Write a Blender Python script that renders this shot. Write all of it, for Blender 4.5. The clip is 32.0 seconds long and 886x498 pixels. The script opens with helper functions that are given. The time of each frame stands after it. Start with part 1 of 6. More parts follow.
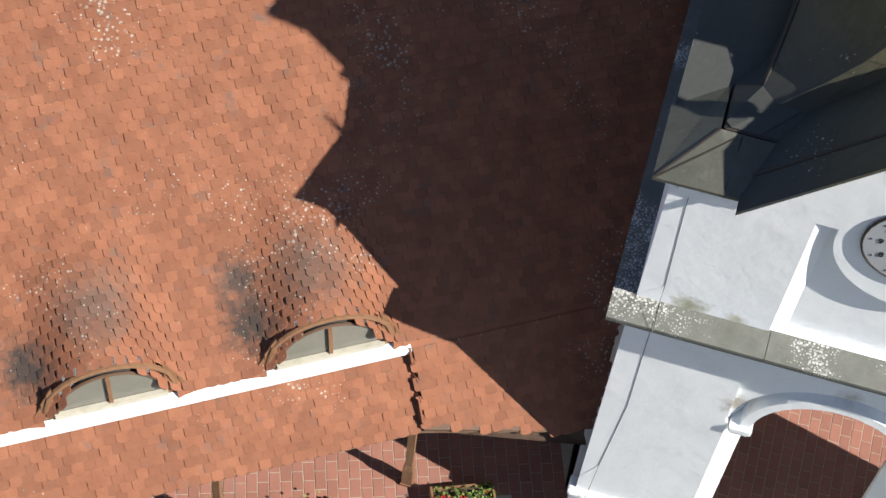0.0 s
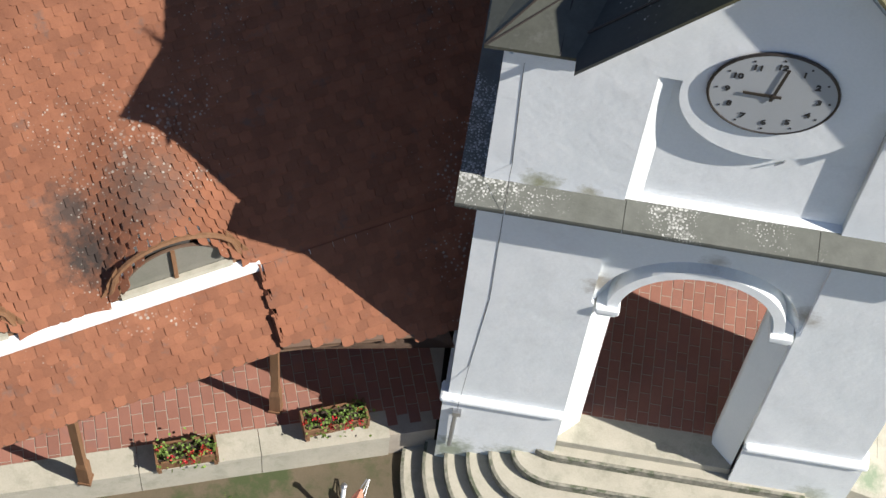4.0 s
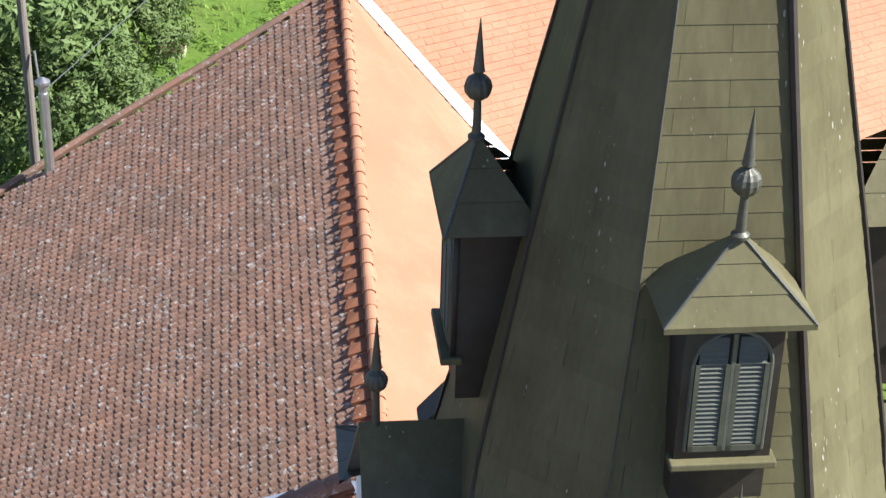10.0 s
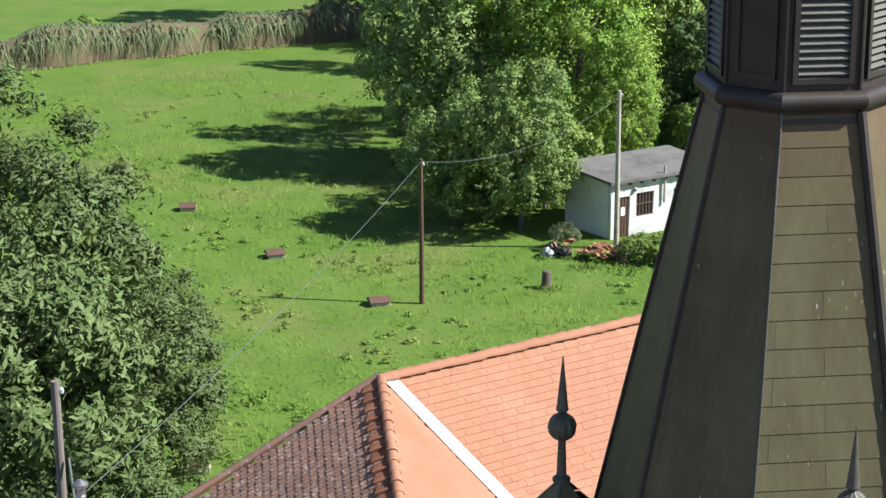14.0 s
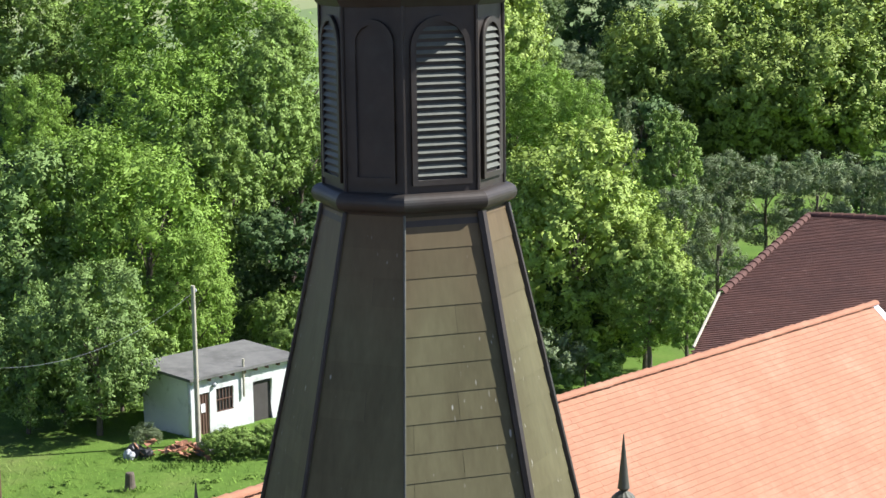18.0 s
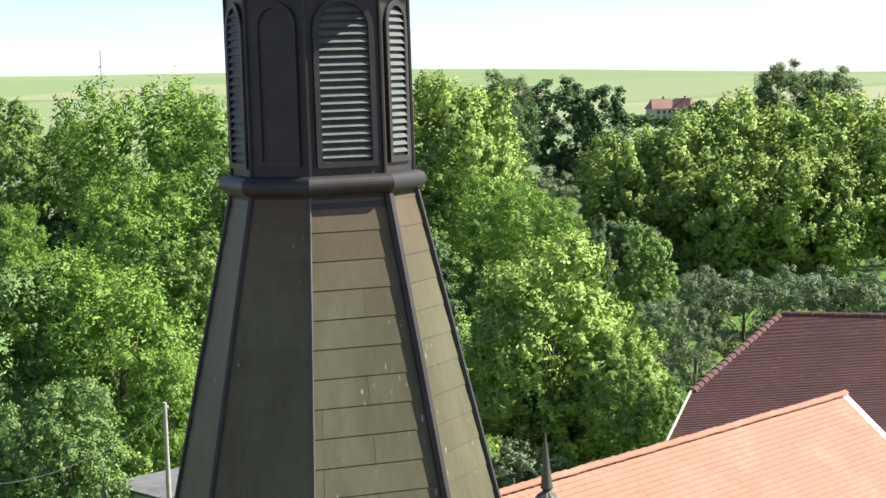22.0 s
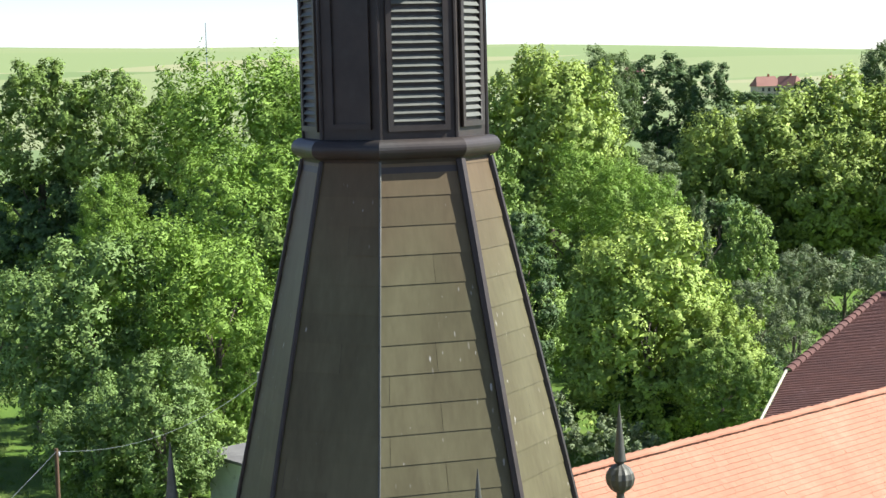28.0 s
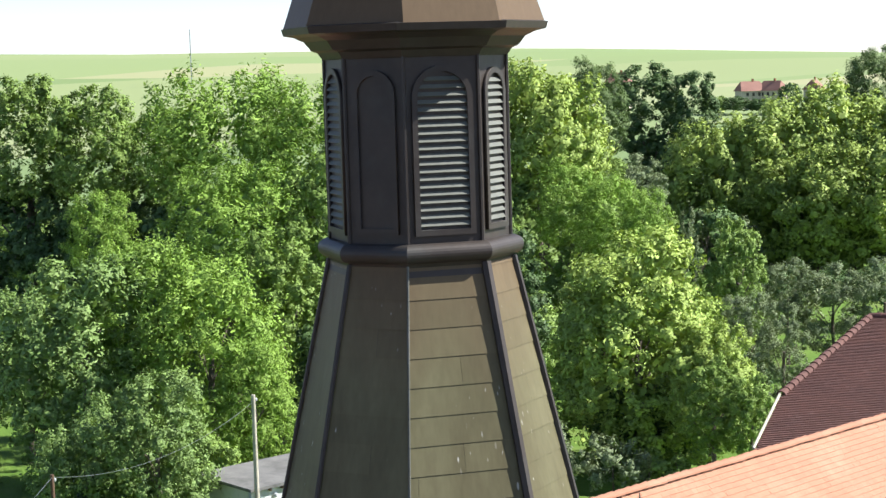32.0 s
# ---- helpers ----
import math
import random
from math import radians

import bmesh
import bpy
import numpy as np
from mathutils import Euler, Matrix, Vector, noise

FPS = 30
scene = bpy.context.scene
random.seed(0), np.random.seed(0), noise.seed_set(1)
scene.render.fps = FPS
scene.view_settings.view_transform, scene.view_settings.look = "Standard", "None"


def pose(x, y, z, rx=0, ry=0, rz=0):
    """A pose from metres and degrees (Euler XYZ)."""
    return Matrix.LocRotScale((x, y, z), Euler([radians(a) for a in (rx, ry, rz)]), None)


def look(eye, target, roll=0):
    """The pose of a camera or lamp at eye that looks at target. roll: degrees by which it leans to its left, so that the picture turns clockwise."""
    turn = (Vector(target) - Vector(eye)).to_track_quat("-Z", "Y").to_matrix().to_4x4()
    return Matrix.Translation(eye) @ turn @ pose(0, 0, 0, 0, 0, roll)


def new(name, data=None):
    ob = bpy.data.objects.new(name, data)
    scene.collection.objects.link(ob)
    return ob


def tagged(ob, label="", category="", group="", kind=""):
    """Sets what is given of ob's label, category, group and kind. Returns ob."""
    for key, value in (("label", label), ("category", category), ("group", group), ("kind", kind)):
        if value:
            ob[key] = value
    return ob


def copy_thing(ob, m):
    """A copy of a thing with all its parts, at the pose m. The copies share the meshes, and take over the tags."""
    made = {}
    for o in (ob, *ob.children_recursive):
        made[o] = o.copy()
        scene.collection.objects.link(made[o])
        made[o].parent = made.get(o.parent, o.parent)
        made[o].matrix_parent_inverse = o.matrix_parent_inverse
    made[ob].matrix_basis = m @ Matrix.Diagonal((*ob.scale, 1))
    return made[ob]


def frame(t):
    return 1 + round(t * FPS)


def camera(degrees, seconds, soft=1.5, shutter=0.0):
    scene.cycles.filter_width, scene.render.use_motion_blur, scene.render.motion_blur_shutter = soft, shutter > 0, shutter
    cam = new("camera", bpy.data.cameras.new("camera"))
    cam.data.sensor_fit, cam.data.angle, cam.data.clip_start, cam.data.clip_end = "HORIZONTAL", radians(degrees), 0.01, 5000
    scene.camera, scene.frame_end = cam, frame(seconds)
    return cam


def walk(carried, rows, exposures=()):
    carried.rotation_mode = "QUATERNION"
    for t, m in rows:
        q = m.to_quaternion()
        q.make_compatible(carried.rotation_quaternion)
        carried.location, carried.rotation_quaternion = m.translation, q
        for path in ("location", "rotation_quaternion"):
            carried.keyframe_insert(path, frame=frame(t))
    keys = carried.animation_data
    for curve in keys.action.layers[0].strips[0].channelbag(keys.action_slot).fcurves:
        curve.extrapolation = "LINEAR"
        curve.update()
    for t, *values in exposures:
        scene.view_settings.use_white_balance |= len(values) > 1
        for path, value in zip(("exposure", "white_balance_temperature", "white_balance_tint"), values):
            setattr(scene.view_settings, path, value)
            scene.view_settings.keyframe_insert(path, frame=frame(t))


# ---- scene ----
EXPOSURES = [(0.0, 0.32, 6550, 10), (1.0, 0.2, 6550, 10), (5.0, 0.02, 6500, 10), (6.0, -0.15, 6500, 10), (7.0, 0.2, 6500, 10), (8.0, 0.75, 6450, 10), (9.0, 0.87, 6400, 10), (10.0, 0.85, 6350, 10), (11.0, 0.72, 6350, 10), (12.0, 0.66, 6350, 10), (14.0, 0.5, 6300, 10), (17.0, 0.86, 6250, 10), (18.0, 0.62, 6250, 10), (20.0, 0.78, 6250, 10), (26.0, 0.70, 6250, 10), (29.0, 0.82, 6300, 10), (32.0, 0.82, 6300, 10)]
cam = camera(26.862, 32.0)
PATH = [  # seconds, place, turn
    (0, -3.464, -15.556, 28.068, 31.857, -3.781, 15.568),
    (0.5, -3.246, -15.655, 28.023, 31.769, -4.176, 14.108),
    (1, -3.079, -15.712, 27.987, 31.522, -4.409, 12.866),
    (1.5, -2.909, -15.725, 27.952, 31.245, -4.411, 12.195),
    (2, -2.820, -15.804, 27.932, 31.103, -4.341, 11.650),
    (2.5, -2.799, -15.707, 27.645, 31.100, -4.136, 11.520),
    (4.5, -3.002, -15.523, 26.449, 31.059, -3.797, 6.017),
    (5, -3.110, -15.570, 26.091, 31.192, -4.481, 2.469),
    (5.5, -3.200, -15.535, 25.791, 31.165, -4.691, -0.546),
    (6, -3.344, -15.693, 25.490, 31.875, -4.358, -3.040),
    (6.5, -3.462, -15.739, 25.255, 36.450, -3.726, -4.170),
    (7, -3.562, -15.769, 25.149, 41.014, -3.214, -4.531),
    (7.5, -3.658, -15.908, 24.996, 42.717, -2.954, -4.629),
    (8, -3.756, -16.082, 24.747, 43.615, -2.675, -4.769),
    (8.5, -3.861, -16.262, 24.373, 47.856, -2.426, -4.940),
    (9, -4.053, -16.033, 24.287, 53.829, -2.374, -5.443),
    (9.5, -4.093, -15.991, 24.167, 58.229, -1.948, -5.517),
    (10, -4.225, -15.955, 24.151, 60.826, -1.480, -5.805),
    (10.5, -4.342, -15.992, 24.147, 61.787, -0.998, -5.991),
    (11, -4.474, -16.073, 24.062, 62.828, -0.830, -6.025),
    (11.5, -4.572, -16.134, 23.973, 63.772, -0.604, -6.077),
    (12, -4.644, -16.144, 23.729, 65.341, -0.573, -6.009),
    (12.5, -4.693, -16.115, 23.529, 67.114, -0.474, -5.994),
    (13, -4.738, -16.054, 23.409, 69.329, -0.156, -6.104),
    (13.5, -4.842, -16.014, 23.380, 71.609, -0.021, -6.260),
    (14, -4.955, -15.896, 23.216, 74.210, 0.284, -6.438),
    (14.5, -5.053, -15.695, 23.027, 76.459, 0.460, -6.431),
    (16.5, -5.345, -15.574, 22.548, 79.154, 0.827, -12.448),
    (17, -5.408, -15.523, 22.436, 79.495, 0.761, -15.736),
    (17.5, -5.464, -15.601, 22.384, 79.954, 0.748, -18.496),
    (18, -5.423, -15.570, 22.292, 80.639, 0.851, -20.225),
    (18.5, -5.379, -15.544, 22.114, 81.426, 1.103, -20.724),
    (19, -5.320, -15.542, 21.860, 82.327, 1.300, -20.690),
    (19.5, -5.294, -15.634, 21.593, 83.213, 1.568, -20.690),
    (20, -5.222, -15.671, 21.411, 83.992, 1.604, -20.651),
    (20.5, -5.141, -15.735, 21.350, 84.512, 1.838, -20.621),
    (21, -5.024, -15.777, 21.262, 84.810, 1.857, -20.596),
    (21.5, -4.940, -15.827, 21.130, 84.980, 2.059, -20.669),
    (22, -4.822, -15.803, 20.908, 84.983, 1.970, -20.774),
    (22.5, -4.704, -15.813, 20.652, 84.840, 1.541, -20.886),
    (23, -4.584, -15.876, 20.442, 84.745, 1.403, -21.024),
    (23.5, -4.454, -15.926, 20.468, 84.527, 1.200, -21.142),
    (24, -4.339, -15.959, 20.573, 84.332, 1.294, -21.356),
    (24.5, -4.272, -15.985, 20.625, 84.153, 1.185, -21.540),
    (25, -4.219, -15.884, 20.613, 84.002, 0.846, -21.577),
    (25.5, -4.201, -15.784, 20.619, 83.897, 0.676, -20.963),
    (26, -4.257, -15.774, 20.761, 83.783, 0.693, -19.787),
    (26.5, -4.330, -15.797, 21.039, 83.761, 1.002, -18.678),
    (28.5, -4.547, -15.585, 20.751, 84.572, 1.517, -17.555),
    (29, -4.588, -15.558, 20.937, 84.734, 1.659, -17.646),
    (29.5, -4.616, -15.569, 21.122, 84.766, 1.569, -17.685),
    (30, -4.684, -15.610, 21.147, 84.821, 1.662, -17.772),
    (30.5, -4.788, -15.641, 21.124, 84.805, 1.736, -17.911),
    (31, -4.867, -15.718, 21.160, 84.800, 1.607, -17.964),
    (31.5, -4.926, -15.774, 21.360, 84.622, 1.901, -18.111),
    (32, -4.883, -15.752, 21.677, 84.397, 1.751, -18.093),
]
walk(cam, [(t, pose(x, y, z, a, b, c)) for t, x, y, z, a, b, c in PATH], EXPOSURES)

# ---- light ----
SUN_EL, SUN_AZ = 41.8, 75.8   # height; degrees to the right of straight out from the tower's front
world = bpy.data.worlds.new("sky")
scene.world = world
world.use_nodes = True
wn = world.node_tree
sky = wn.nodes.new("ShaderNodeTexSky")
sky.sky_type, sky.sun_disc = "NISHITA", False
sky.sun_elevation = radians(SUN_EL)
sky.sun_rotation = radians(180 - SUN_AZ)
sky.air_density, sky.dust_density, sky.ozone_density = 0.6, 0.2, 2.0
tint = wn.nodes.new("ShaderNodeMix")
tint.data_type, tint.blend_type = "RGBA", "MULTIPLY"
tint.inputs[0].default_value, tint.inputs[7].default_value = 1.0, (1.12, 1.0, 0.96, 1)
wn.links.new(sky.outputs[0], tint.inputs[6])
wn.links.new(tint.outputs[2], wn.nodes["Background"].inputs[0])
wn.nodes["Background"].inputs[1].default_value = 0.12
sun = new("sun", bpy.data.lights.new("sun", "SUN"))
sun.data.energy, sun.data.angle, sun.data.color = 6.5, radians(0.5), (1.0, 0.95, 0.89)
sa, se = radians(SUN_AZ), radians(SUN_EL)
sun.matrix_world = look((60 * math.sin(sa) * math.cos(se), -60 * math.cos(sa) * math.cos(se), 60 * math.sin(se)), (0, 0, 0))


# ---- materials ----
def surf(name, a, b, scale=4.0, rough=0.8, metal=0.0, bump=0.3, c=None, cscale=0.6, camt=(0.5, 0.7), rand=0.0, island=0.0, fine=60.0, stretch=(1, 1, 1), spec=0.5, fbump=0.15, spots=None, stains=None, bands=None, grit=0.3):
    """Two-scale mottled surface: a and b blend by noise, c comes in patches; rand varies each piece."""
    m = bpy.data.materials.new(name)
    m.use_nodes = True
    nt = m.node_tree
    N, L = nt.nodes, nt.links
    bsdf = N["Principled BSDF"]
    geo = N.new("ShaderNodeNewGeometry")
    mp = N.new("ShaderNodeMapping")
    mp.inputs["Scale"].default_value = stretch
    L.new(geo.outputs["Position"], mp.inputs["Vector"])

    def noise_node(s, detail=4.0, r=0.6):
        n = N.new("ShaderNodeTexNoise")
        n.inputs["Scale"].default_value, n.inputs["Detail"].default_value, n.inputs["Roughness"].default_value = s, detail, r
        L.new(mp.outputs[0], n.inputs["Vector"])
        return n

    def ramp(src, lo, hi):
        r = N.new("ShaderNodeMapRange")
        r.inputs["From Min"].default_value, r.inputs["From Max"].default_value = lo, hi
        L.new(src, r.inputs["Value"])
        return r.outputs[0]

    def mix(fac, x, y):
        k = N.new("ShaderNodeMix")
        k.data_type = "RGBA"
        for s, v in ((k.inputs[0], fac), (k.inputs[6], x), (k.inputs[7], y)):
            if isinstance(v, tuple):
                s.default_value = (*v, 1)
            elif isinstance(v, float):
                s.default_value = v
            else:
                L.new(v, s)
        return k.outputs[2]

    n1 = noise_node(scale)
    col = mix(ramp(n1.outputs[0], 0.3, 0.7), a, b)
    if c:
        n2 = noise_node(cscale, 6.0, 0.7)
        col = mix(ramp(n2.outputs[0], *camt), col, c)
    for lo_z, hi_z, tone in bands or ():  # patina and painted shade that set in with height, with a wandering edge
        nb_ = noise_node(0.9, 3.0)
        sz = N.new("ShaderNodeSeparateXYZ")
        L.new(geo.outputs["Position"], sz.inputs[0])
        wander = N.new("ShaderNodeMath")
        wander.operation = "MULTIPLY_ADD"
        L.new(nb_.outputs[0], wander.inputs[0])
        wander.inputs[1].default_value = abs(hi_z - lo_z) * 0.8
        L.new(sz.outputs["Z"], wander.inputs[2])
        shift = abs(hi_z - lo_z) * 0.4
        col = mix(ramp(wander.outputs[0], lo_z + shift, hi_z + shift), col, tone)
    for centre, reach, tone in stains or ():  # dark growth round a spot, with a ragged edge
        dist = N.new("ShaderNodeVectorMath")
        dist.operation = "DISTANCE"
        L.new(geo.outputs["Position"], dist.inputs[0])
        dist.inputs[1].default_value = centre
        ns = noise_node(7.0, 5.0, 0.7)
        edge = N.new("ShaderNodeMath")
        edge.operation = "MULTIPLY_ADD"
        L.new(ns.outputs[0], edge.inputs[0])
        edge.inputs[1].default_value = reach * 1.9
        L.new(dist.outputs["Value"], edge.inputs[2])
        col = mix(ramp(edge.outputs[0], reach * 2.1, reach * 1.2), col, tone)
    if spots:  # round lichen spots, thinned by a broad noise: colour, scale, radius
        vo = N.new("ShaderNodeTexVoronoi")
        vo.inputs["Scale"].default_value = spots[1]
        L.new(mp.outputs[0], vo.inputs["Vector"])
        n3 = noise_node(spots[3] if len(spots) > 3 else 0.5, 3.0)
        rad = N.new("ShaderNodeMapRange")
        rad.inputs["From Min"].default_value, rad.inputs["From Max"].default_value = 0.45, 0.70
        rad.inputs["To Max"].default_value = spots[2]
        thick = n3.outputs[0]
        for centre, reach, more in spots[4] if len(spots) > 4 else ():
            near = N.new("ShaderNodeVectorMath")
            near.operation = "DISTANCE"
            L.new(geo.outputs["Position"], near.inputs[0])
            near.inputs[1].default_value = centre
            fall = N.new("ShaderNodeMapRange")
            fall.inputs["From Min"].default_value, fall.inputs["From Max"].default_value = reach, reach * 0.3
            fall.inputs["To Max"].default_value = more
            L.new(near.outputs["Value"], fall.inputs["Value"])
            plus = N.new("ShaderNodeMath")
            L.new(thick, plus.inputs[0])
            L.new(fall.outputs[0], plus.inputs[1])
            thick = plus.outputs[0]
        L.new(thick, rad.inputs["Value"])
        wob = N.new("ShaderNodeMath")
        wob.operation = "MULTIPLY_ADD"
        nw = noise_node(spots[1] * 3.0, 3.0)
        L.new(nw.outputs[0], wob.inputs[0])
        wob.inputs[1].default_value = 0.35
        L.new(vo.outputs["Distance"], wob.inputs[2])
        gap = N.new("ShaderNodeMath")
        gap.operation = "SUBTRACT"
        L.new(rad.outputs[0], gap.inputs[0])
        L.new(wob.outputs[0], gap.inputs[1])
        each = N.new("ShaderNodeMath")
        each.operation = "MULTIPLY"
        L.new(ramp(gap.outputs[0], -0.16, -0.08), each.inputs[0])
        L.new(vo.outputs["Color"], each.inputs[1])
        col = mix(each.outputs[0], col, spots[0])
    nf = noise_node(fine, 2.0)
    hs = N.new("ShaderNodeHueSaturation")
    val = N.new("ShaderNodeMath")
    val.operation = "MULTIPLY_ADD"
    L.new(nf.outputs[0], val.inputs[0])
    val.inputs[1].default_value, val.inputs[2].default_value = grit, 1 - grit / 2
    out = val.outputs[0]
    for amount, node, socket in ((rand, "ShaderNodeObjectInfo", "Random"), (island, "ShaderNodeNewGeometry", "Random Per Island")):
        if amount:
            o = N.new(node)
            k = N.new("ShaderNodeMath")
            k.operation = "MULTIPLY_ADD"
            L.new(o.outputs[socket], k.inputs[0])
            k.inputs[1].default_value, k.inputs[2].default_value = 2 * amount, -amount
            s = N.new("ShaderNodeMath")
            L.new(k.outputs[0], s.inputs[0])
            L.new(out, s.inputs[1])
            out = s.outputs[0]
    L.new(out, hs.inputs["Value"])
    L.new(col, hs.inputs["Color"])
    L.new(hs.outputs[0], bsdf.inputs["Base Color"])
    bsdf.inputs["Roughness"].default_value, bsdf.inputs["Metallic"].default_value = rough, metal
    bsdf.inputs["Specular IOR Level"].default_value = spec
    if bump:
        bp = N.new("ShaderNodeBump")
        bp.inputs["Strength"].default_value, bp.inputs["Distance"].default_value = bump, 0.02
        L.new(n1.outputs[0], bp.inputs["Height"])
        b2 = N.new("ShaderNodeBump")
        b2.inputs["Strength"].default_value, b2.inputs["Distance"].default_value = fbump, 0.004
        L.new(nf.outputs[0], b2.inputs["Height"])
        L.new(bp.outputs[0], b2.inputs["Normal"])
        L.new(b2.outputs[0], bsdf.inputs["Normal"])
    return m


PLASTER = surf("white_plaster", (0.835, 0.868, 0.862), (0.875, 0.895, 0.888), 1.3, 0.85, grit=0.10, bump=1.0, c=(0.72, 0.73, 0.72), cscale=0.7, camt=(0.55, 0.85), fine=25, stains=(((-2.35, -3.25, 8.30), 0.26, (0.36, 0.36, 0.24)), ((-1.75, -3.25, 8.25), 0.18, (0.42, 0.40, 0.28)), ((-2.9, -3.25, 0.7), 0.45, (0.36, 0.40, 0.30)), ((-2.0, -3.3, 0.75), 0.4, (0.40, 0.43, 0.33)), ((2.6, -3.3, 1.2), 0.3, (0.5, 0.52, 0.44)), ((-1.34, -3.1, 6.15), 0.24, (0.46, 0.43, 0.37)), ((1.38, -3.1, 6.15), 0.24, (0.46, 0.43, 0.37)), ((0.0, -3.1, 7.05), 0.20, (0.55, 0.54, 0.50)), ((-2.7, -3.25, 7.85), 0.22, (0.56, 0.56, 0.52))))
LEDGE = surf("cement_ledge", (0.155, 0.16, 0.138), (0.118, 0.122, 0.105), 5.0, 0.9, c=(0.10, 0.105, 0.085), cscale=1.5, camt=(0.5, 0.8), fine=40, spots=((0.60, 0.60, 0.56), 30.0, 0.80, 0.9))
CONCRETE = surf("concrete", (0.46, 0.43, 0.345), (0.395, 0.37, 0.295), 2.5, 0.9, c=(0.30, 0.295, 0.225), cscale=3.2, camt=(0.50, 0.74), fine=40, stains=(((2.8, -3.7, 1.1), 0.42, (0.30, 0.35, 0.26)), ((2.7, -4.9, 1.0), 0.34, (0.32, 0.36, 0.27)), ((4.2, -2.85, 0.95), 0.34, (0.24, 0.29, 0.19)), ((3.5, -2.9, 1.3), 0.26, (0.22, 0.27, 0.18)), ((2.3, -3.6, 1.0), 0.22, (0.25, 0.27, 0.20))))
# grime and the risers' shade, mixed into one dark tone
GRIME_SHADE = surf("grimy_shaded_riser", (0.15, 0.15, 0.115), (0.33, 0.31, 0.25), 9.0, 0.95, c=(0.10, 0.115, 0.07), cscale=4.0, camt=(0.5, 0.6), fine=60, bump=0.5)
# low band: grey patina, darkened further for the shade on the gable roofs
COPPER = surf("aged_sheet", (0.116, 0.108, 0.058), (0.152, 0.143, 0.081), 1.1, 0.5, bump=0.12, c=(0.080, 0.068, 0.037), cscale=0.6, camt=(0.45, 0.75), rand=0.07, fine=14, spec=0.12, stretch=(1.3, 1.3, 0.3), spots=((0.50, 0.50, 0.46), 13.0, 0.26, 1.2), bands=((18.9, 20.3, (0.128, 0.090, 0.053)), (12.9, 11.5, (0.066, 0.070, 0.066))))
SHEET_GREY = surf("grey_sheet", (0.115, 0.118, 0.095), (0.085, 0.088, 0.070), 4.0, 0.5, metal=0.4, bump=0.2, c=(0.16, 0.16, 0.14), cscale=2.0, camt=(0.55, 0.7), fine=20)
COPPER_DARK = surf("dark_sheet", (0.036, 0.030, 0.026), (0.052, 0.042, 0.035), 2.5, 0.5, metal=0.2, spec=0.4, bump=0.15, c=(0.05, 0.05, 0.045), cscale=1.0, fine=10)
SHUTTER = surf("shutter_paint", (0.065, 0.072, 0.052), (0.09, 0.098, 0.072), 5.0, 0.6, bump=0.2, fine=30)
LOUVRE = surf("louvre_paint", (0.085, 0.094, 0.074), (0.115, 0.124, 0.098), 5.0, 0.6, bump=0.2, fine=30)
TILE_RED = surf("red_tile", (0.188, 0.070, 0.034), (0.25, 0.100, 0.050), 2.2, 0.85, c=(0.15, 0.085, 0.06), cscale=3.0, camt=(0.58, 0.70), island=0.15, rand=0.15, fine=45, spots=((0.40, 0.37, 0.31), 15.0, 0.40, 0.6, (((-7.4, -2.6, 5.9), 1.5, 0.10), ((-8.3, -3.3, 5.7), 1.2, 0.08), ((-10.0, -4.1, 6.0), 1.6, 0.10))), stains=(((-8.05, -3.55, 5.42), 0.50, (0.045, 0.032, 0.025)), ((-8.35, -3.2, 5.85), 0.38, (0.075, 0.048, 0.036)), ((-10.70, -5.15, 5.45), 0.50, (0.045, 0.032, 0.025)), ((-7.45, -2.75, 5.95), 0.62, (0.125, 0.072, 0.050)), ((-10.0, -4.3, 6.05), 0.62, (0.125, 0.072, 0.050))))
TILE_BROWN = surf("lichened_tile", (0.285, 0.158, 0.108), (0.195, 0.128, 0.095), 1.1, 0.9, c=(0.38, 0.36, 0.33), cscale=9.0, camt=(0.56, 0.64), island=0.16, rand=0.1, fine=45, spots=((0.46, 0.45, 0.41), 13.0, 0.44, 1.2))
TILE_ORANGE = surf("orange_tile", (0.375, 0.178, 0.102), (0.345, 0.155, 0.087), 0.7, 0.8, c=(0.40, 0.21, 0.128), cscale=0.5, island=0.06, rand=0.05, fine=45)
FLASHING = surf("zinc_flashing", (0.62, 0.66, 0.72), (0.50, 0.54, 0.60), 3.0, 0.45, metal=0.4, bump=0.1)
BRICK_PAVE = surf("brick_paver", (0.255, 0.112, 0.078), (0.305, 0.138, 0.096), 1.5, 0.85, c=(0.24, 0.12, 0.095), cscale=2.0, island=0.08, rand=0.1, fine=50)
MORTAR = surf("mortar", (0.40, 0.35, 0.28), (0.33, 0.29, 0.235), 6.0, 0.95, fine=60)
TIMBER = surf("brown_timber", (0.17, 0.085, 0.04), (0.22, 0.115, 0.055), 3.0, 0.7, stretch=(6, 6, 1), fine=40)
DARKWOOD = surf("dark_wood", (0.09, 0.05, 0.03), (0.12, 0.07, 0.04), 3.0, 0.7, fine=40)
# near-black colour that stands for unlit rooms behind windows and openings
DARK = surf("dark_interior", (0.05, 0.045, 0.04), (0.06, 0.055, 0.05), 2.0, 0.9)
GRASS = surf("meadow", (0.082, 0.158, 0.022), (0.118, 0.198, 0.032), 0.35, 0.9, c=(0.145, 0.185, 0.050), cscale=0.12, camt=(0.5, 0.7), fine=5.0, grit=0.55, bump=0.6, spec=0.2)
YARD = surf("yard_earth", (0.135, 0.105, 0.068), (0.10, 0.085, 0.05), 1.8, 0.95, c=(0.058, 0.074, 0.028), cscale=0.9, camt=(0.46, 0.58), fine=40, bump=0.7)
